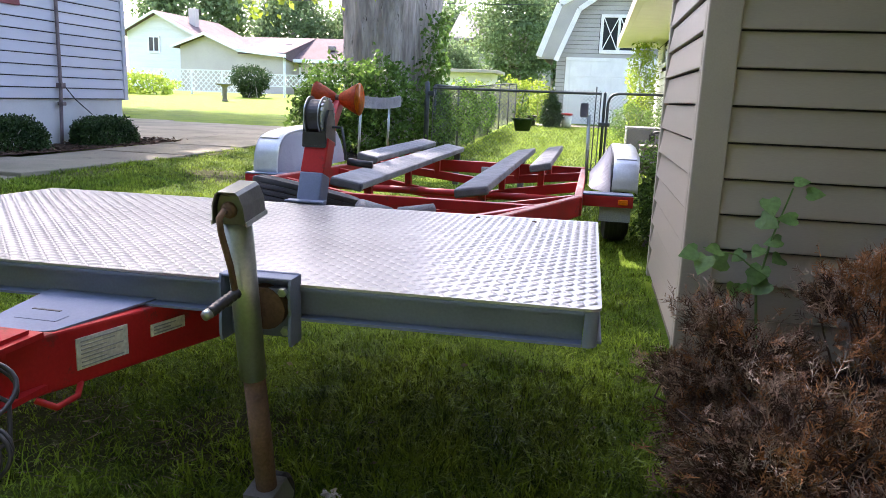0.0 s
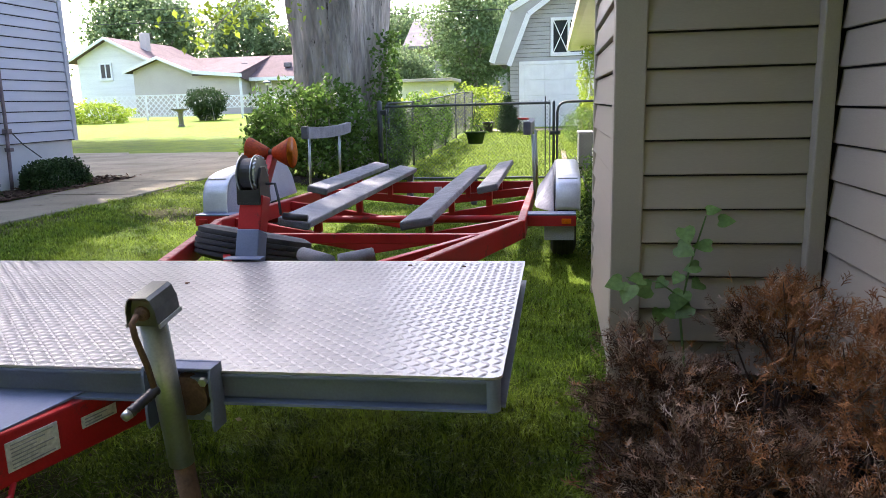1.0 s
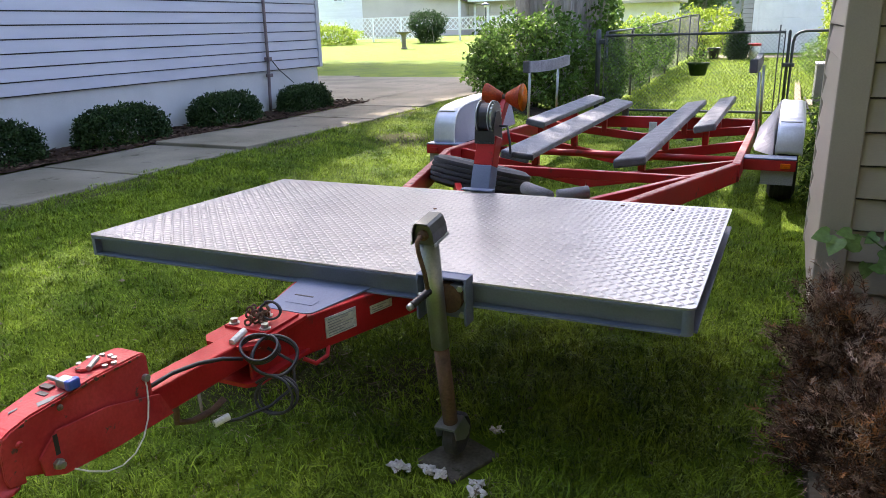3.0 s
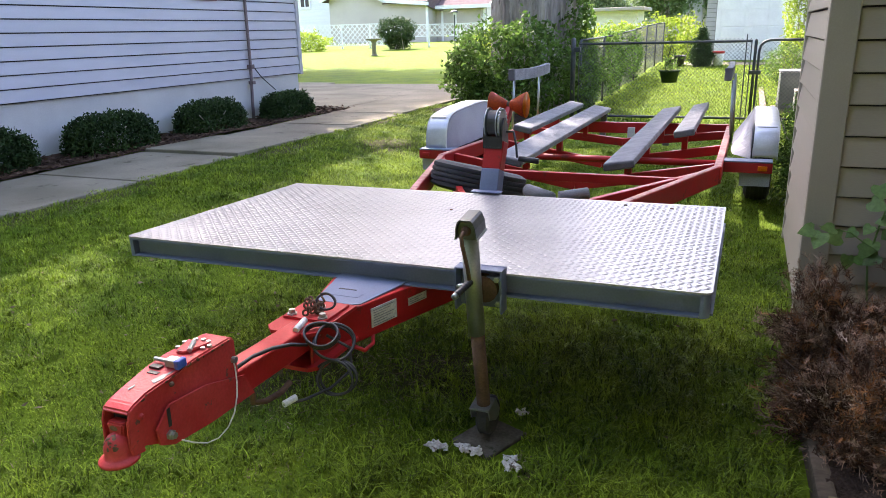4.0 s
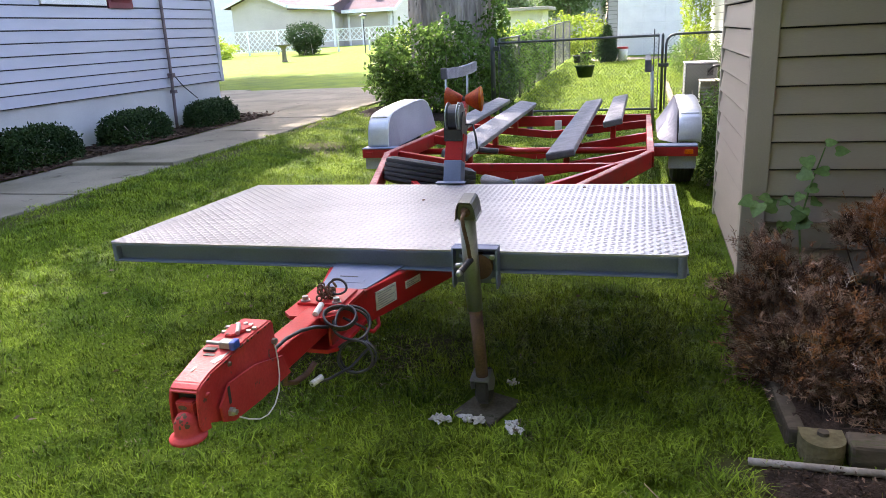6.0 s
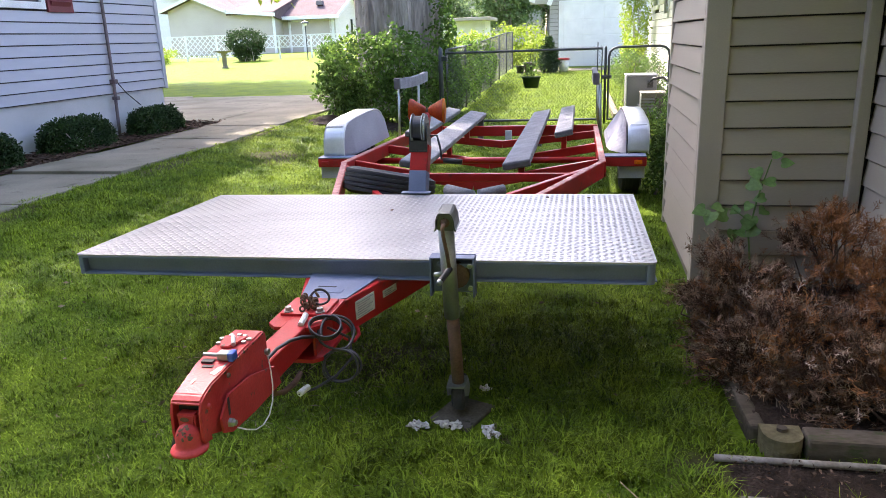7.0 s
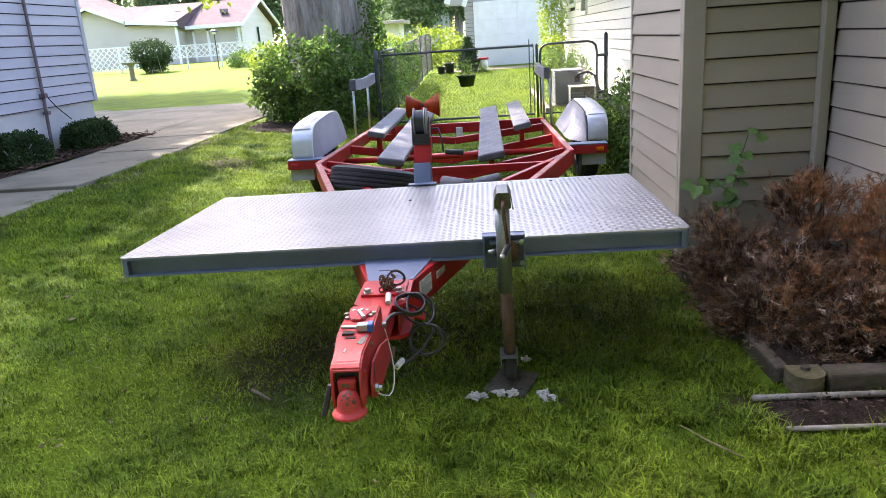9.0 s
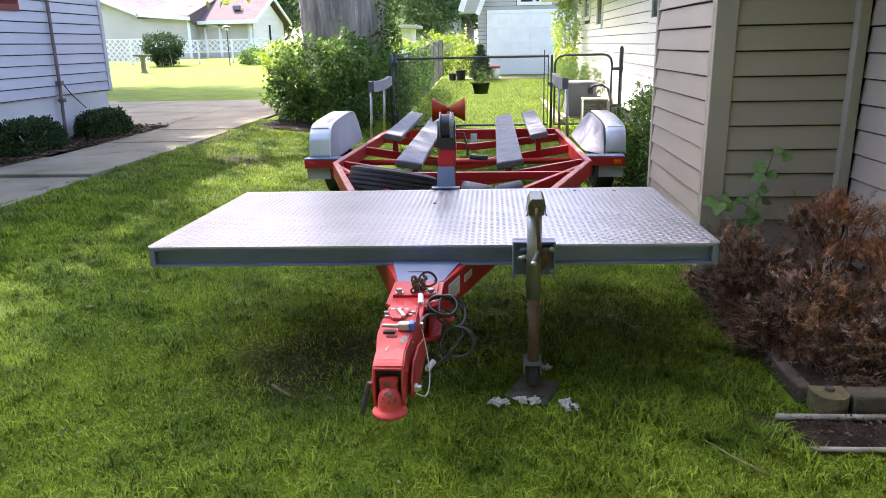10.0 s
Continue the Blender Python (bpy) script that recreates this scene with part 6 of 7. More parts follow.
# hedge shrub by the gate
def big_shrub(name, label, blobs, n, size, mat, seed, stems=14, cat="shrub", slim=0.5):
    r = np.random.default_rng(seed)
    base = blobs[0][0]
    z0 = ground_z(base[0], base[1])
    ob = thing(name, label, cat, (base[0], base[1], z0))
    P = []
    tot = sum(b[1][0] * b[1][1] + b[1][2] * b[1][0] for b in blobs)
    for (c, s) in blobs:
        m = int(n * (s[0] * s[1] + s[2] * s[0]) / tot)
        d = r.normal(size=(m, 3))
        d /= np.linalg.norm(d, axis=1)[:, None]
        q = 1 + 0.16 * np.sin(d[:, 0] * 6 + seed) * np.sin(d[:, 2] * 7 + c[0]) + 0.12 * np.sin(d[:, 1] * 11 + d[:, 2] * 9)
        rad = r.uniform(0.45, 1.0, m) ** 0.5 * q
        P.append(np.array(c) + d * np.array(s) * rad[:, None])
    P = np.concatenate(P)
    P = P[P[:, 2] > gz(P[:, 0], P[:, 1]) + 0.02]
    off = np.array((base[0], base[1], z0))
    tagged(part("foliage", leaves(r, P - off, size, mat, 0.25, slim), mat, ob), kind="stuff")
    for k in range(stems):
        (c, s) = blobs[k % len(blobs)]
        a = Vector((c[0] + r.normal() * 0.25 * s[0], c[1] + r.normal() * 0.25 * s[1], ground_z(c[0], c[1]) - 0.03))
        b = Vector((c[0] + r.normal() * 0.4 * s[0], c[1] + r.normal() * 0.4 * s[1], c[2] + s[2] * 0.5))
        part("stem", tube(B(), [a, (a * 2 + b) / 3 + Vector((r.normal() * 0.05, r.normal() * 0.05, 0)), b], [0.016, 0.012, 0.006], 5), BARK, ob)
    return ob


big_shrub("hedge_shrub", "large loose green shrub beside the gate post", [((-2.6, 9.25, 0.98), (0.78, 0.6, 0.6)), ((-2.1, 9.5, 1.04), (0.55, 0.6, 0.62)), ((-3.05, 9.2, 0.75), (0.45, 0.5, 0.5)), ((-2.4, 9.1, 0.5), (0.7, 0.5, 0.4)), ((-1.85, 9.3, 0.5), (0.22, 0.45, 0.5))], 10000, 0.084, LEAF, 31, 26)
big_shrub("vine", "dark leafy growth along the chain-link fence", [((-1.55, 11.0, 0.6), (0.26, 1.3, 0.65)), ((-1.5, 13.4, 0.75), (0.24, 1.4, 0.65)), ((-1.55, 16.4, 0.8), (0.22, 1.8, 0.6))], 13000, 0.07, LEAF, 32, 8, "vine")
big_shrub("lime_bushes", "bright lime-green bushes along the back fence", [((-3.2, 25.0, 0.9), (1.6, 0.8, 0.75)), ((-1.5, 25.6, 1.05), (1.2, 0.8, 0.85)), ((-5.4, 25.5, 0.85), (1.6, 0.8, 0.75)), ((-0.75, 24.2, 0.9), (0.4, 0.4, 0.6)), ((-7.4, 26, 0.9), (1.6, 0.9, 0.8))], 11000, 0.14, LEAF_LIME, 33, 10, "bush")
big_shrub("arborvitae", "small dense conical evergreen by the garage", [((-0.12, 20.6, 0.55), (0.34, 0.34, 0.32)), ((-0.12, 20.6, 0.85), (0.27, 0.27, 0.34)), ((-0.12, 20.6, 1.1), (0.14, 0.14, 0.32))], 6000, 0.07, LEAF_DARK, 34, 3, "evergreen")
big_shrub("side_shrub", "leafy shrub against the house wall behind the fender", [((1.85, 4.6, 0.5), (0.34, 0.6, 0.46)), ((1.95, 3.75, 0.35), (0.36, 0.5, 0.36)), ((2.15, 5.3, 0.55), (0.34, 0.5, 0.45)), ((1.75, 4.1, 0.3), (0.28, 0.5, 0.3))], 11000, 0.062, LEAF, 35, 16, slim=0.3)
big_shrub("wall_shrub", "tall yellow-green shrub by the long wall", [((2.2, 17.0, 1.5), (0.36, 0.7, 1.2)), ((2.1, 16.2, 0.8), (0.3, 0.6, 0.5))], 3000, 0.09, LEAF_LIME, 36, 8)
big_shrub("low_shrub", "loose green shrub behind the air conditioner", [((1.85, 12.9, 0.72), (0.42, 0.6, 0.36)), ((2.25, 12.4, 0.6), (0.3, 0.5, 0.42))], 4500, 0.06, LEAF, 40, 8, slim=0.3)
big_shrub("round_bush", "rounded dark green bush on the far lawn", [((-15.95, 33.0, 1.6), (1.02, 0.95, 0.66)), ((-15.95, 33.1, 1.1), (0.72, 0.7, 0.5))], 7000, 0.11, LEAF_DARK, 37, 6, "bush")
big_shrub("lime_border", "lime-green perennial border on the far lawn", [((-27.5, 31.5, 1.2), (2.4, 0.9, 1.0)), ((-24.4, 31.0, 1.15), (1.9, 0.9, 0.95)), ((-21.3, 32.2, 1.05), (1.7, 0.9, 0.7))], 9000, 0.17, LEAF_LIME, 38, 6, "border")
big_shrub("low_bush", "low leafy bush by the lattice fence", [((-11.3, 32.6, 1.0), (0.75, 0.6, 0.45))], 1600, 0.12, LEAF, 39, 4, "bush")

# birdbath, bird feeder
bz = ground_z(-14.16, 27.0)
bb = thing("birdbath", "pale concrete birdbath on the far lawn", "birdbath", (-14.16, 27.0, bz))
part("pedestal", lathe(B(), [(0.15, 0.0), (0.14, 0.05), (0.105, 0.09), (0.1, 0.55), (0.15, 0.62), (0.15, 0.64)], Matrix.Translation((-14.16, 27.0, bz)) @ pose(0, 0, 0, 0, 0, 45), 8), CONCRETE, bb)
part("bowl", lathe(B(), [(0.15, 0.64), (0.3, 0.67), (0.37, 0.7), (0.37, 0.73), (0.34, 0.73), (0.25, 0.69), (0.0, 0.68)], Matrix.Translation((-14.16, 27.0, bz)), 24), CONCRETE, bb, smooth=True)
bf = thing("bird_feeder", "bird feeder on a tall thin pole", "feeder", (-12.3, 32, 0.55))
part("pole", tube(B(), [(-12.3, 32, 0.5), (-12.3, 32, 2.34)], 0.025, 8), FENCE_METAL, bf)
part("roof", lathe(B(), [(0.2, 2.36), (0.17, 2.42), (0.0, 2.5)], Matrix.Translation((-12.3, 32, 0)), 16), FENCE_METAL, bf)
part("tray", lathe(B(), [(0.07, 2.26), (0.09, 2.36)], Matrix.Translation((-12.3, 32, 0)), 12), WHITE, bf)

# hanging pot on a hook at the gate, bucket by the garage
hp = thing("plant_pot", "dark green hanging pot of trailing flowers at the gate", "plant pot", (0.07, GATE - 0.35, 0.58))
part("pot", lathe(B(), [(0.0, 0.615), (0.11, 0.61), (0.145, 0.76), (0.16, 0.77), (0.16, 0.795), (0.14, 0.795), (0.135, 0.74), (0.0, 0.73)], Matrix.Translation((0.07, GATE - 0.12, 0)), 18), LEAF_DARK, hp, smooth=True)
for k in range(3):
    a = 2.1 * k
    part("hanger", tube(B(), [(0.07 + 0.13 * math.cos(a), GATE - 0.12 + 0.13 * math.sin(a), 0.75), (0.07, GATE - 0.06, 1.2)], 0.003, 5), BLACK, hp)
part("hook", tube(B(), [(0.07, GATE - 0.06, 1.18), (0.07, GATE - 0.05, 1.23), (0.07, GATE - 0.0, 1.235), (0.07, GATE + 0.01, 1.2)], 0.005, 6), BLACK, hp)
pp = np.random.default_rng(3).normal(size=(160, 3)) * (0.07, 0.07, 0.09) + (0.0, 0.23, 0.31)
part("trailing_foliage", leaves(np.random.default_rng(4), pp, 0.06, LEAF, 0.1, 0.4), LEAF, hp)["kind"] = "stuff"
bk = thing("bucket", "white bucket with a red rim by the garage", "bucket", (0.33, 20.8, 0.29))
part("body", lathe(B(), [(0.13, 0.3), (0.165, 0.68), (0.15, 0.68)], Matrix.Translation((0.33, 20.8, 0)), 18), WHITE, bk, smooth=True)
part("lid", lathe(B(), [(0.175, 0.66), (0.175, 0.72), (0.0, 0.73)], Matrix.Translation((0.33, 20.8, 0)), 18), RED, bk)

for x, y, r0 in ((-0.75, 20.9, 0.17), (-1.0, 20.6, 0.13)):
    z = ground_z(x, y)
    pp2 = thing("plant_pot", "dark plastic plant pot set by the evergreen", "plant pot", (x, y, z), group="pots by the garage")
    part("pot", lathe(B(), [(0.0, 0.0), (r0 * 0.75, 0.0), (r0, r0 * 1.7), (r0 * 1.08, r0 * 1.72), (r0 * 1.08, r0 * 1.9), (r0 * 0.95, r0 * 1.9), (r0 * 0.9, r0 * 1.6), (0.0, r0 * 1.55)], Matrix.Translation((x, y, z)), 16), BLACK, pp2, smooth=True)

# air conditioner behind the walk gate, window unit on the ground before it
ac = thing("air_conditioner", "grey air-conditioner cabinet behind the walk gate", "air conditioner", (1.94, 11.5, 0.0))
part("cabinet", box(B(), (1.68, 11.2, 0.06), (2.22, 11.8, 0.66), 0.02), AC_GREY, ac)
part("lid", box(B(), (1.67, 11.19, 0.661), (2.23, 11.81, 0.69), 0.01), PANEL_GREY, ac, "paler lid")
part("corner_strip", box(B(), (1.672, 11.185, 0.08), (1.69, 11.2, 0.66)), WHITE, ac)
part("pad", box(B(), (1.6, 11.1, -0.02), (2.35, 11.95, 0.06), 0.01), CONCRETE, ac)
part("vent_grille", box(B(), (2.05, 11.192, 0.46), (2.15, 11.1995, 0.58)), BLACK, ac)
part("service_hose", tube(B(), [(2.08, 11.19, 0.54), (2.14, 11.1, 0.62), (2.3, 11.1, 0.64), (2.42, 11.15, 0.56), (2.5, 11.2, 0.3)], 0.024, 8), BLACK, ac, smooth=True)
hb = thing("window_unit", "weathered beige window air-conditioner set down by the wall", "air conditioner", (2.1, 10.7, 0))
part("body", box(B(), (1.9, 10.5, 0.0), (2.32, 10.95, 0.4), 0.012), DIRTY_CONCRETE, hb)
part("lid", box(B(), (1.89, 10.49, 0.4005), (2.33, 10.96, 0.425), 0.01), EDGING, hb)
part("side_frame", box(B(), (1.88, 10.48, 0.02), (1.8995, 10.54, 0.41), 0.004), WHITE, hb)
for k in range(5):
    part("louvre", box(B(), (1.91, 10.488, 0.1 + 0.05 * k), (2.12, 10.4995, 0.13 + 0.05 * k)), AC_GREY, hb)
solo("edging_kerb", box(B(), (1.42, 10.2, -0.02), (1.52, 15.5, 0.11), 0.012), CONCRETE, "pale concrete kerb beside the lawn behind the gate", kind="structure")

# big old maple behind the hedge
TX, TY = -2.61, 11.6
tree = thing("maple_tree", "huge old maple with furrowed bark and ivy", "tree", (TX, TY, ground_z(TX, TY)))
zs = [-0.1, 0.25, 0.7, 1.4, 2.2, 3.2, 4.4, 5.6]
rs = [1.15, 1.0, 0.86, 0.80, 0.83, 0.92, 0.84, 0.72]
bm = B()
rings = []
S = 160
for z, r in zip(np.interp(np.linspace(0, 7, 70), range(8), zs), np.interp(np.linspace(0, 7, 70), range(8), rs)):
    ring = []
    for j in range(S):
        a = 2 * math.pi * j / S
        q = r * (1 + 0.05 * math.sin(5 * a + 0.4 * z) + 0.025 * math.sin(9 * a - 0.3 * z) + 0.05 * noise.noise((4.2 * math.cos(a), 4.2 * math.sin(a), z * 0.35)) + 0.02 * noise.noise((13 * math.cos(a), 13 * math.sin(a), z * 0.8)) - 0.16 * max(0.0, 0.3 - abs(noise.noise((9 * math.cos(a + 0.12 * z), 9 * math.sin(a + 0.12 * z), z * 0.3 + 7)))))
        ring.append(bm.verts.new((TX + q * math.cos(a), TY + q * math.sin(a), z)))
    rings.append(ring)
for u, v in zip(rings, rings[1:]):
    for j in range(S):
        bm.faces.new((u[j], u[(j + 1) % S], v[(j + 1) % S], v[j]))
trunk = part("trunk", bm, BARK, tree, "furrowed grey-brown trunk", smooth=True)
tips = []
rl = random.Random(9)
for k in range(9):
    a = 2 * math.pi * k / 9 + rl.uniform(-0.2, 0.2)
    up = rl.uniform(0.6, 1.6)
    p = Vector((TX, TY, 5.0))
    d = Vector((math.cos(a), math.sin(a), up)).normalized()
    pts, rad = [p], [0.42]
    for q in range(5):
        p = p + d * rl.uniform(1.0, 1.5)
        d = (d + Vector((rl.uniform(-0.25, 0.25), rl.uniform(-0.25, 0.25), rl.uniform(-0.1, 0.15)))).normalized()
        pts.append(p)
        rad.append(0.42 * (1 - 0.17 * (q + 1)))
        tips.append(p.copy())
    part("limb", tube(B(), pts, rad, 10), BARK, tree, smooth=True)
r = np.random.default_rng(13)
P = []
# The four small blobs are added unseen to shade deck, ground and wall.
CROWN = [((-2.4, 10.6, 9.2), (6.0, 5.0, 3.2)), ((-7.0, 11.0, 9.2), (4.2, 4.4, 2.8)), ((0.6, 7.6, 8.4), (3.6, 3.6, 2.2)), ((-4.0, 6.6, 8.6), (4.6, 3.8, 2.2)), ((-2.0, 11.5, 12.4), (4.2, 4.0, 2.4)), ((-5.1, 8.6, 8.5), (1.7, 1.6, 0.8)), ((-9.0, 7.2, 8.8), (3.6, 3.4, 2.2)), ((-5.3, 7.6, 9.0), (1.9, 1.3, 0.7)), ((-5.3, 7.6, 9.4), (1.9, 1.3, 0.6)), ((-3.5, 8.9, 9.0), (1.1, 1.0, 0.6))]
for c, s in CROWN:
    m = int(max(80 * s[0] * s[1] / 12, 75))
    d = r.normal(size=(m, 3))
    d /= np.linalg.norm(d, axis=1)[:, None]
    cl = np.array(c) + d * np.array(s) * (r.uniform(0.3, 1.0, m) ** 0.5)[:, None]
    P.append((cl[:, None] + r.normal(size=(m, 26, 3)) * (0.42, 0.42, 0.28)).reshape(-1, 3))
P = np.concatenate(P) - np.array([TX, TY, ground_z(TX, TY)])
tagged(part("crown", leaves(r, P, 0.2, LEAF, 0.3, 0.75), LEAF, tree, "broad leafy crown with added unseen shading clumps"), kind="stuff")
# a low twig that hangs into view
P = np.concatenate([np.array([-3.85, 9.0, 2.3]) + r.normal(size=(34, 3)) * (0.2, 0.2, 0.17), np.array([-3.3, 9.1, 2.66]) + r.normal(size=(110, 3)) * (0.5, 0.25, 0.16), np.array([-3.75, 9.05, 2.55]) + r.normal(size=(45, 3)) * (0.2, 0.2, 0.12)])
# Lime instead of the crown's green: sun through the leaves is put into the colour.
part("hanging_leaves", leaves(r, P - np.array([TX, TY, ground_z(TX, TY)]), 0.12, LEAF_LIME, 0.5, 0.6), LEAF_LIME, tree, "hanging twig leaves with backlight put into their yellow-green colour")
part("twig", tube(B(), [(-3.0, 10.9, 4.4), (-3.1, 9.6, 3.3), (-3.4, 9.1, 2.75), (-3.85, 9.0, 2.3)], [0.05, 0.025, 0.012, 0.006], 6), BARK, tree)
# ivy climbing its foot
a = r.uniform(math.pi * 1.0, math.pi * 2.1, 5200)
z = r.uniform(0, 1, 5200) ** 1.4 * 2.3 + 0.2
keep = ((a - 1.62 * math.pi) * 1.3 + 0.6 * np.sin(3 * a + 2) + r.normal(size=5200) * 0.5 + 0.6 - z * 0.8) > 0
a, z = a[keep], z[keep]
q = r.uniform(0.86, 1.12, len(a))
P = np.stack([TX + q * np.cos(a), TY + q * np.sin(a), z], 1) - np.array([TX, TY, ground_z(TX, TY)])
tagged(part("ivy", leaves(r, P, 0.09, LEAF, 0.4, 0.7), LEAF, tree, "ivy on the trunk"), kind="stuff")


# ---- distance: trees and wires; unseen trees that block light ----
def outer_tree(x, y, h, w, seed, mat, low=0.0):
    r = np.random.default_rng(seed)
    ob = thing("tree", "leafy tree, far off or added unseen to block light", "tree", (x, y, 0.3), group="distant trees")
    part("trunk", tube(B(), [(x, y, 0.2), (x + 0.2, y, h * 0.35), (x, y, h * 0.7)], [w * 0.06, w * 0.045, w * 0.02], 8), BARK, ob)
    for k in range(5):
        an = r.uniform(0, 6.28)
        part("limb", tube(B(), [(x, y, h * 0.32), (x + w * 0.25 * math.cos(an), y + w * 0.25 * math.sin(an), h * 0.6)], [w * 0.025, w * 0.01], 6), BARK, ob)
    m = 170
    d = r.normal(size=(m, 3))
    d /= np.linalg.norm(d, axis=1)[:, None]
    cl = np.array([0, 0, h * 0.6]) + d * np.array([w * 0.5, w * 0.5, h * 0.4]) * (r.uniform(0.25, 1.0, m) ** 0.5)[:, None]
    P = (cl[:, None] + r.normal(size=(m, 80, 3)) * w * 0.07).reshape(-1, 3)
    P = P[P[:, 2] > max(low, h * 0.08)]
    tagged(part("crown", leaves(r, P, w * 0.04, mat, 0.2, 0.75), mat, ob), kind="stuff")


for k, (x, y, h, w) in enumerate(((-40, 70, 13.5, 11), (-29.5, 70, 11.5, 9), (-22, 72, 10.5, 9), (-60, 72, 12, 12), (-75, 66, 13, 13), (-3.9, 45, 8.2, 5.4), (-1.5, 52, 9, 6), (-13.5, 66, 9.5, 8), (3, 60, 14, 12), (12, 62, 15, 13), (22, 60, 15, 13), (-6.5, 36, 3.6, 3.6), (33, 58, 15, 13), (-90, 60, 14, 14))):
    outer_tree(x, y, h, w, 50 + k, LEAF_HAZED)
# Trees added out of view only to block sky light and sun.
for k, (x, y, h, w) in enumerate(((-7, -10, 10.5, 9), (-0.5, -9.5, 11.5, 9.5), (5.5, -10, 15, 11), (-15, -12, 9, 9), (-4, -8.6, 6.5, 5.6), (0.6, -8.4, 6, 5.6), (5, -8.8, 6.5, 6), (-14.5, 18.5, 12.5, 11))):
    outer_tree(x, y, h, w, 94 if y > 0 else 90 + k + (k > 3), LEAF_HAZED, 4.9 if y > 0 else 0.0)
line = thing("utility_line", "utility wires strung between two wooden poles", "utility line", (-60, 40.5, 0.3))
for x in (-60, 68):
    part("pole", tube(B(), [(x, 40.5, 0.0), (x, 40.5, 9.2)], [0.16, 0.11], 10), TIMBER, line)
    part("crossarm", box(B(), (x - 0.06, 39.6, 8.2), (x + 0.06, 41.4, 8.35)), TIMBER, line)
for z, y in ((7.6, 40), (7.0, 40.5), (6.3, 41)):
    part("wire", tube(B(), [(-60 + 8 * k, y, z + 0.012 * (k - 8) ** 2) for k in range(17)], 0.018, 5), BLACK, line)

# ---- grass ----
def blades(n, x0, x1, y0, y1, hmin, hmax, seed, skip, wide=1.0, tufts=0, mat=GRASS):
    r = np.random.default_rng(seed)
    p = np.stack([r.uniform(x0, x1, n), r.uniform(y0, y1, n)], 1)
    if tufts:
        p = p[r.integers(0, tufts, n)] + r.normal(size=(n, 2)) * r.uniform(0.006, 0.022, (n, 1))
    p = p[~skip(p[:, 0], p[:, 1])]
    # Blades thin out over the patches, the painted deck shade included.
    for bx, by, bw, bh in BARE_SHADED:
        near = np.hypot((p[:, 0] - bx) / bw, (p[:, 1] - by) / bh)
        p = p[r.random(len(p)) > np.clip(1.2 - near, 0, 0.6 if by < 2 else 0.85)]
    n = len(p)
    clump = 0.55 + 0.45 * np.sin(p[:, 0] * 7.3 + 2 * np.sin(p[:, 1] * 5.1)) * np.sin(p[:, 1] * 6.7 + 1.7 * np.sin(p[:, 0] * 4.3))
    h = r.uniform(hmin, hmax, n) * (0.6 + 0.65 * clump)
    a = r.uniform(0, 6.283, n)
    lean = r.uniform(0.2, 1.9, n) * h
    z = gz(p[:, 0], p[:, 1]) - 0.004
    w = r.uniform(0.0013, 0.0026, n) * wide
    b = a + r.uniform(-0.9, 0.9, n)
    sx, sy = -np.sin(a) * w, np.cos(a) * w
    base = np.stack([p[:, 0], p[:, 1], z], 1)
    s = np.stack([sx, sy, np.zeros(n)], 1)
    mid = base + np.stack([np.cos(a) * lean * 0.4, np.sin(a) * lean * 0.4, h * 0.7], 1)
    tip = mid + np.stack([np.cos(b) * lean * 0.6, np.sin(b) * lean * 0.6, h * r.uniform(-0.15, 0.35, n)], 1)
    v = np.stack([base - s, base + s, mid + s * 0.85, mid - s * 0.85, tip], 1).reshape(-1, 3)
    i = np.arange(n)[:, None] * 5
    f = np.concatenate([i + [0, 1, 2], i + [0, 2, 3], i + [3, 2, 4]])
    return raw(v, f, mat)


def paved(x, y):
    return ((x < -3.49) & (x > -5.5)) | ((x > 1.45) & (y > -0.05) & (y < 1.6)) | ((x > 1.38) & (y > -0.42) & (y < -0.17)) | ((np.abs(x - 0.44) < 0.11) & (np.abs(y - 0.03) < 0.14)) | ((x > 1.5) & (y > 1.4) & (y < 3))


def kept_short(x, y):
    return paved(x, y) | ((np.abs(x - 0.42) < 0.24) & (np.abs(y + 0.08) < 0.13)) | ((x > 0.9) & (x < 1.22) & (y > -0.66) & (y < -0.36))


solo("grass", blades(400000, -3.5, 2.3, -2.3, 2.6, 0.009, 0.027, 41, paved, 1.0), GRASS, "uneven mown green grass", "grass", kind="stuff")
solo("grass", blades(150000, -3.5, 2.3, 2.6, 9.0, 0.014, 0.036, 42, paved), GRASS, "mown green grass round the trailer", "grass", kind="stuff")
solo("grass", blades(26000, -3.5, 2.3, -2.3, 3.5, 0.024, 0.05, 43, paved, 1.0), GRASS, "longer stray blades in the lawn", "grass", kind="stuff")
solo("grass", blades(60000, -3.4, 2.2, -2.3, 3.2, 0.026, 0.062, 48, kept_short, 1.15, 2600), GRASS, "arching tufts in the mown lawn", "grass", kind="stuff")
solo("grass", blades(30000, 0.1, 1.45, -1.0, 1.5, 0.03, 0.075, 49, kept_short, 1.1, 900), GRASS, "longer grass tufts beside the bed border", "grass", kind="stuff")
solo("dry_grass", blades(9000, -3.4, 2.2, -2.3, 3.2, 0.008, 0.02, 50, paved, 1.0, 1500, STRAW), STRAW, "dry straw blades among the green grass", "grass", kind="stuff")
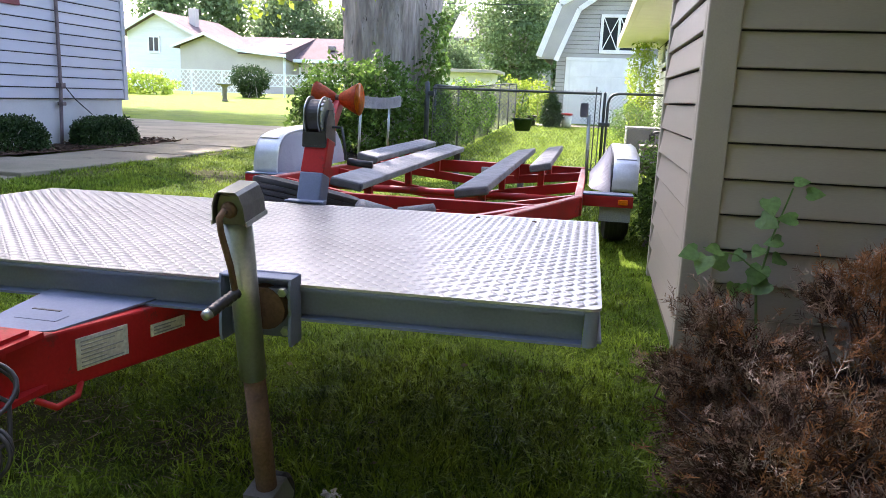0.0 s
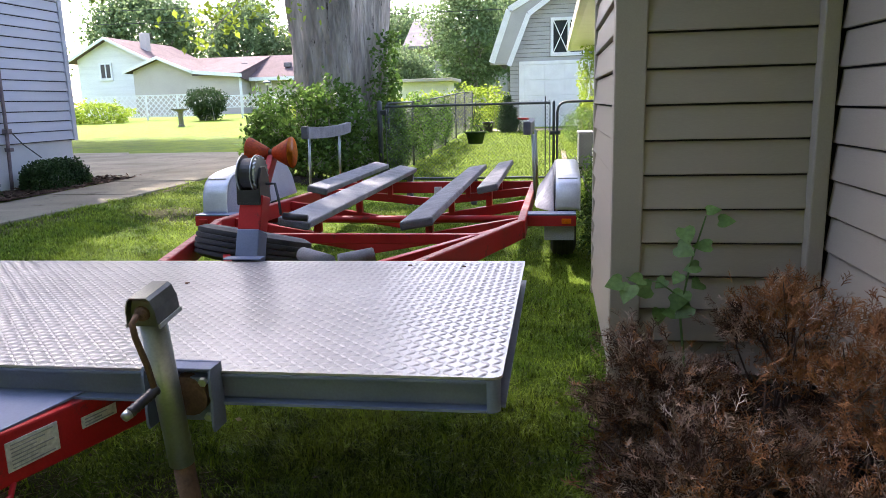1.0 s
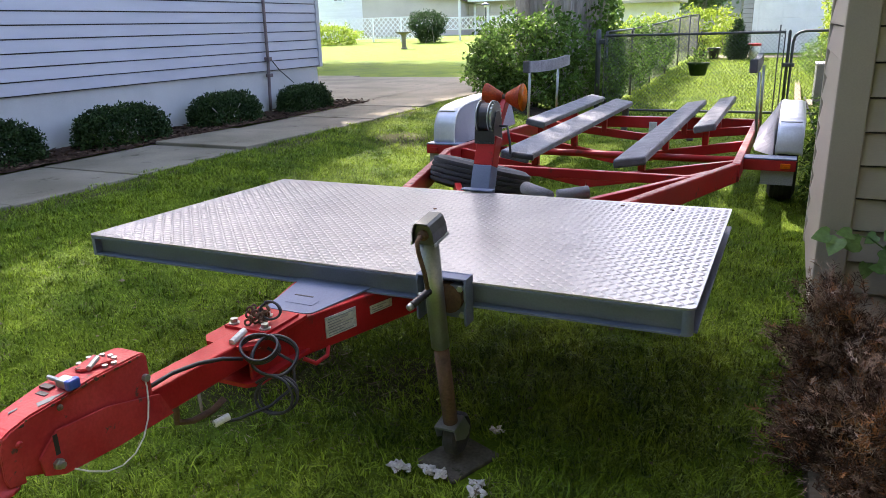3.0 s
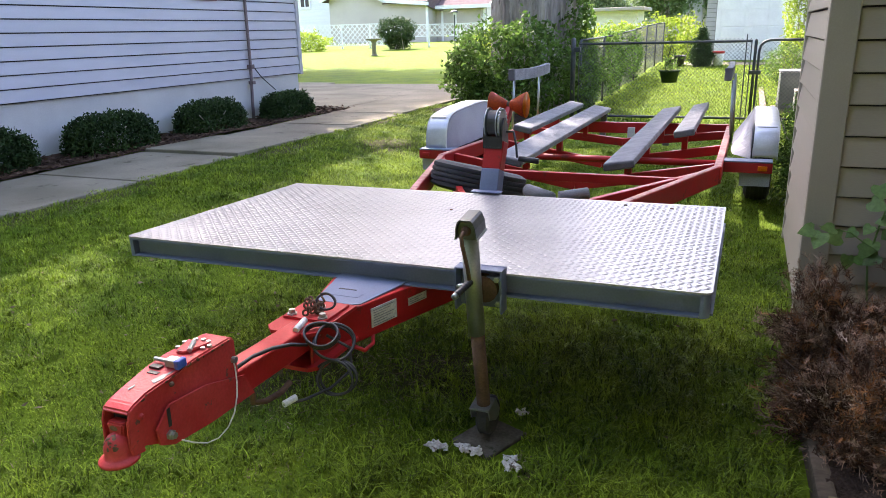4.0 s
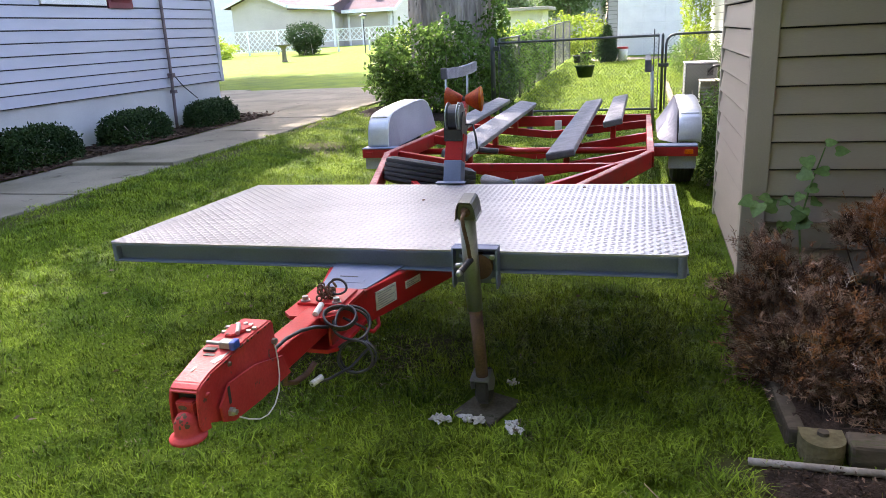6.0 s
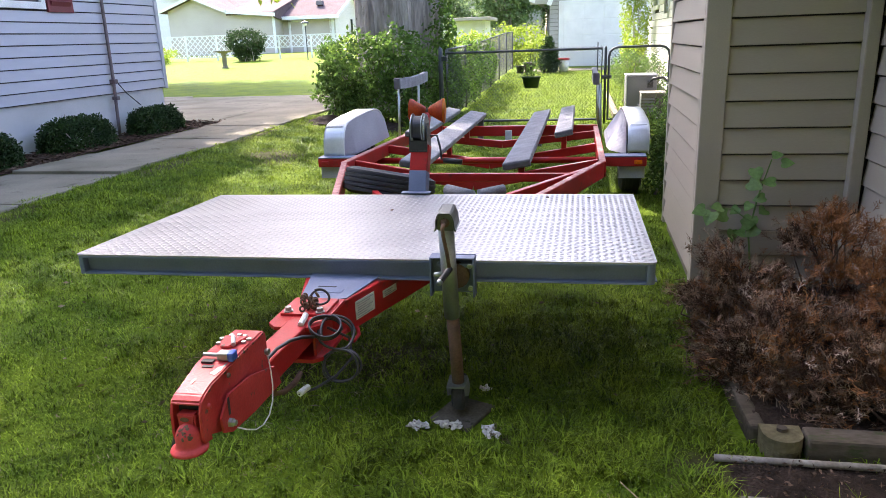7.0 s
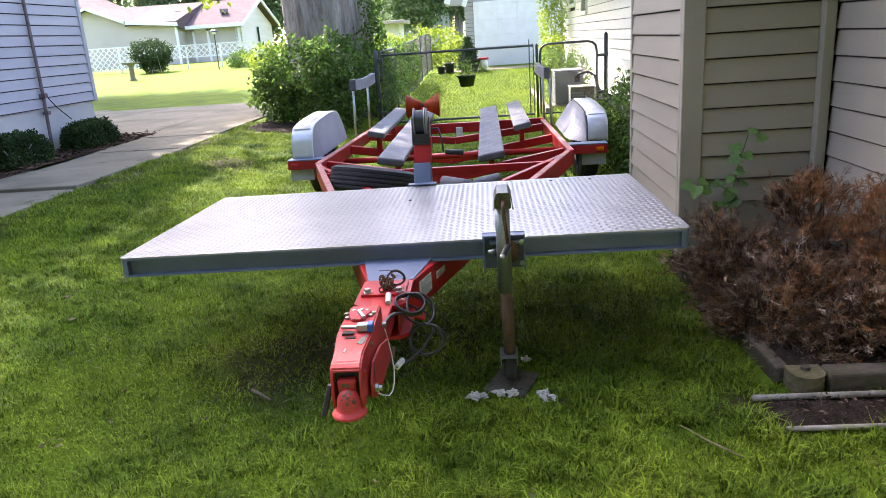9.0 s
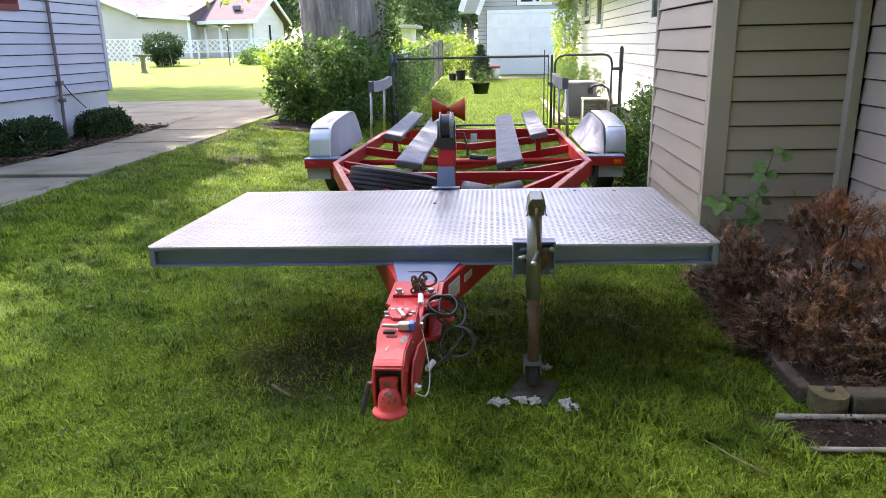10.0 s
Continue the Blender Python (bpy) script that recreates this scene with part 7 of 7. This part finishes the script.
solo("grass", blades(36000, -1.4, 2.6, 9.0, 21.0, 0.04, 0.075, 44, lambda x, y: x > 90, 2.2), GRASS, "sunlit lawn behind the gate", "grass", kind="stuff")
solo("grass", blades(60000, -3.5, -1.4, 2.6, 9.0, 0.02, 0.05, 45, paved, 1.3), GRASS, "ragged grass beside the walk", "grass", kind="stuff")
solo("grass", blades(80000, -3.5, 2.3, -6.0, -2.3, 0.016, 0.045, 46, paved, 1.3), GRASS, "open lawn beside the house", "grass", kind="stuff")
solo("grass", blades(15000, -3.57, -3.46, -2.3, 9.0, 0.02, 0.055, 47, lambda x, y: np.sin(y * 3.1) + np.sin(y * 7.7 + 1) + np.sin(y * 17.0) < -0.4 + (-3.5 - x) * 14, 1.3), GRASS, "ragged grass edge creeping over the walk", "grass", kind="stuff")
solo("fallen_twig", tube(B(), [(1.03, -0.4, 0.035), (1.05, -0.44, 0.04), (1.085, -0.49, 0.036), (1.105, -0.53, 0.04), (1.14, -0.565, 0.037), (1.18, -0.61, 0.032)], [0.0016, 0.0022, 0.0026, 0.003, 0.003, 0.0035], 6), STRAW, "thin dry twig lying on the grass", "twig", smooth=True)
solo("fallen_twig", tube(B(), [(-0.68, 0.0, 0.03), (-0.57, -0.1, 0.032)], [0.008, 0.006], 6), STRAW, "short dry stick lying on the grass", "twig", smooth=True)
r = np.random.default_rng(77)
P = np.stack([r.uniform(-2.5, 1.3, 110), r.uniform(-1.8, 1.5, 110), np.zeros(110)], 1)
P[:, 2] = gz(P[:, 0], P[:, 1]) + 0.035
solo("leaf_litter", leaves(r, P, 0.03, STRAW, 0.0, 0.5, 0.2), STRAW, "pale dry leaves scattered on the lawn", "litter", kind="stuff")
P = np.stack([r.normal(-0.3, 0.4, 420), r.normal(0.3, 0.3, 420), np.zeros(420)], 1)
P[:, 2] = gz(P[:, 0], P[:, 1]) + 0.012
solo("thatch", leaves(r, P, 0.06, STRAW, 0.0, 0.06, 0.25), STRAW, "dry thatch in the worn grass", "thatch", kind="stuff")
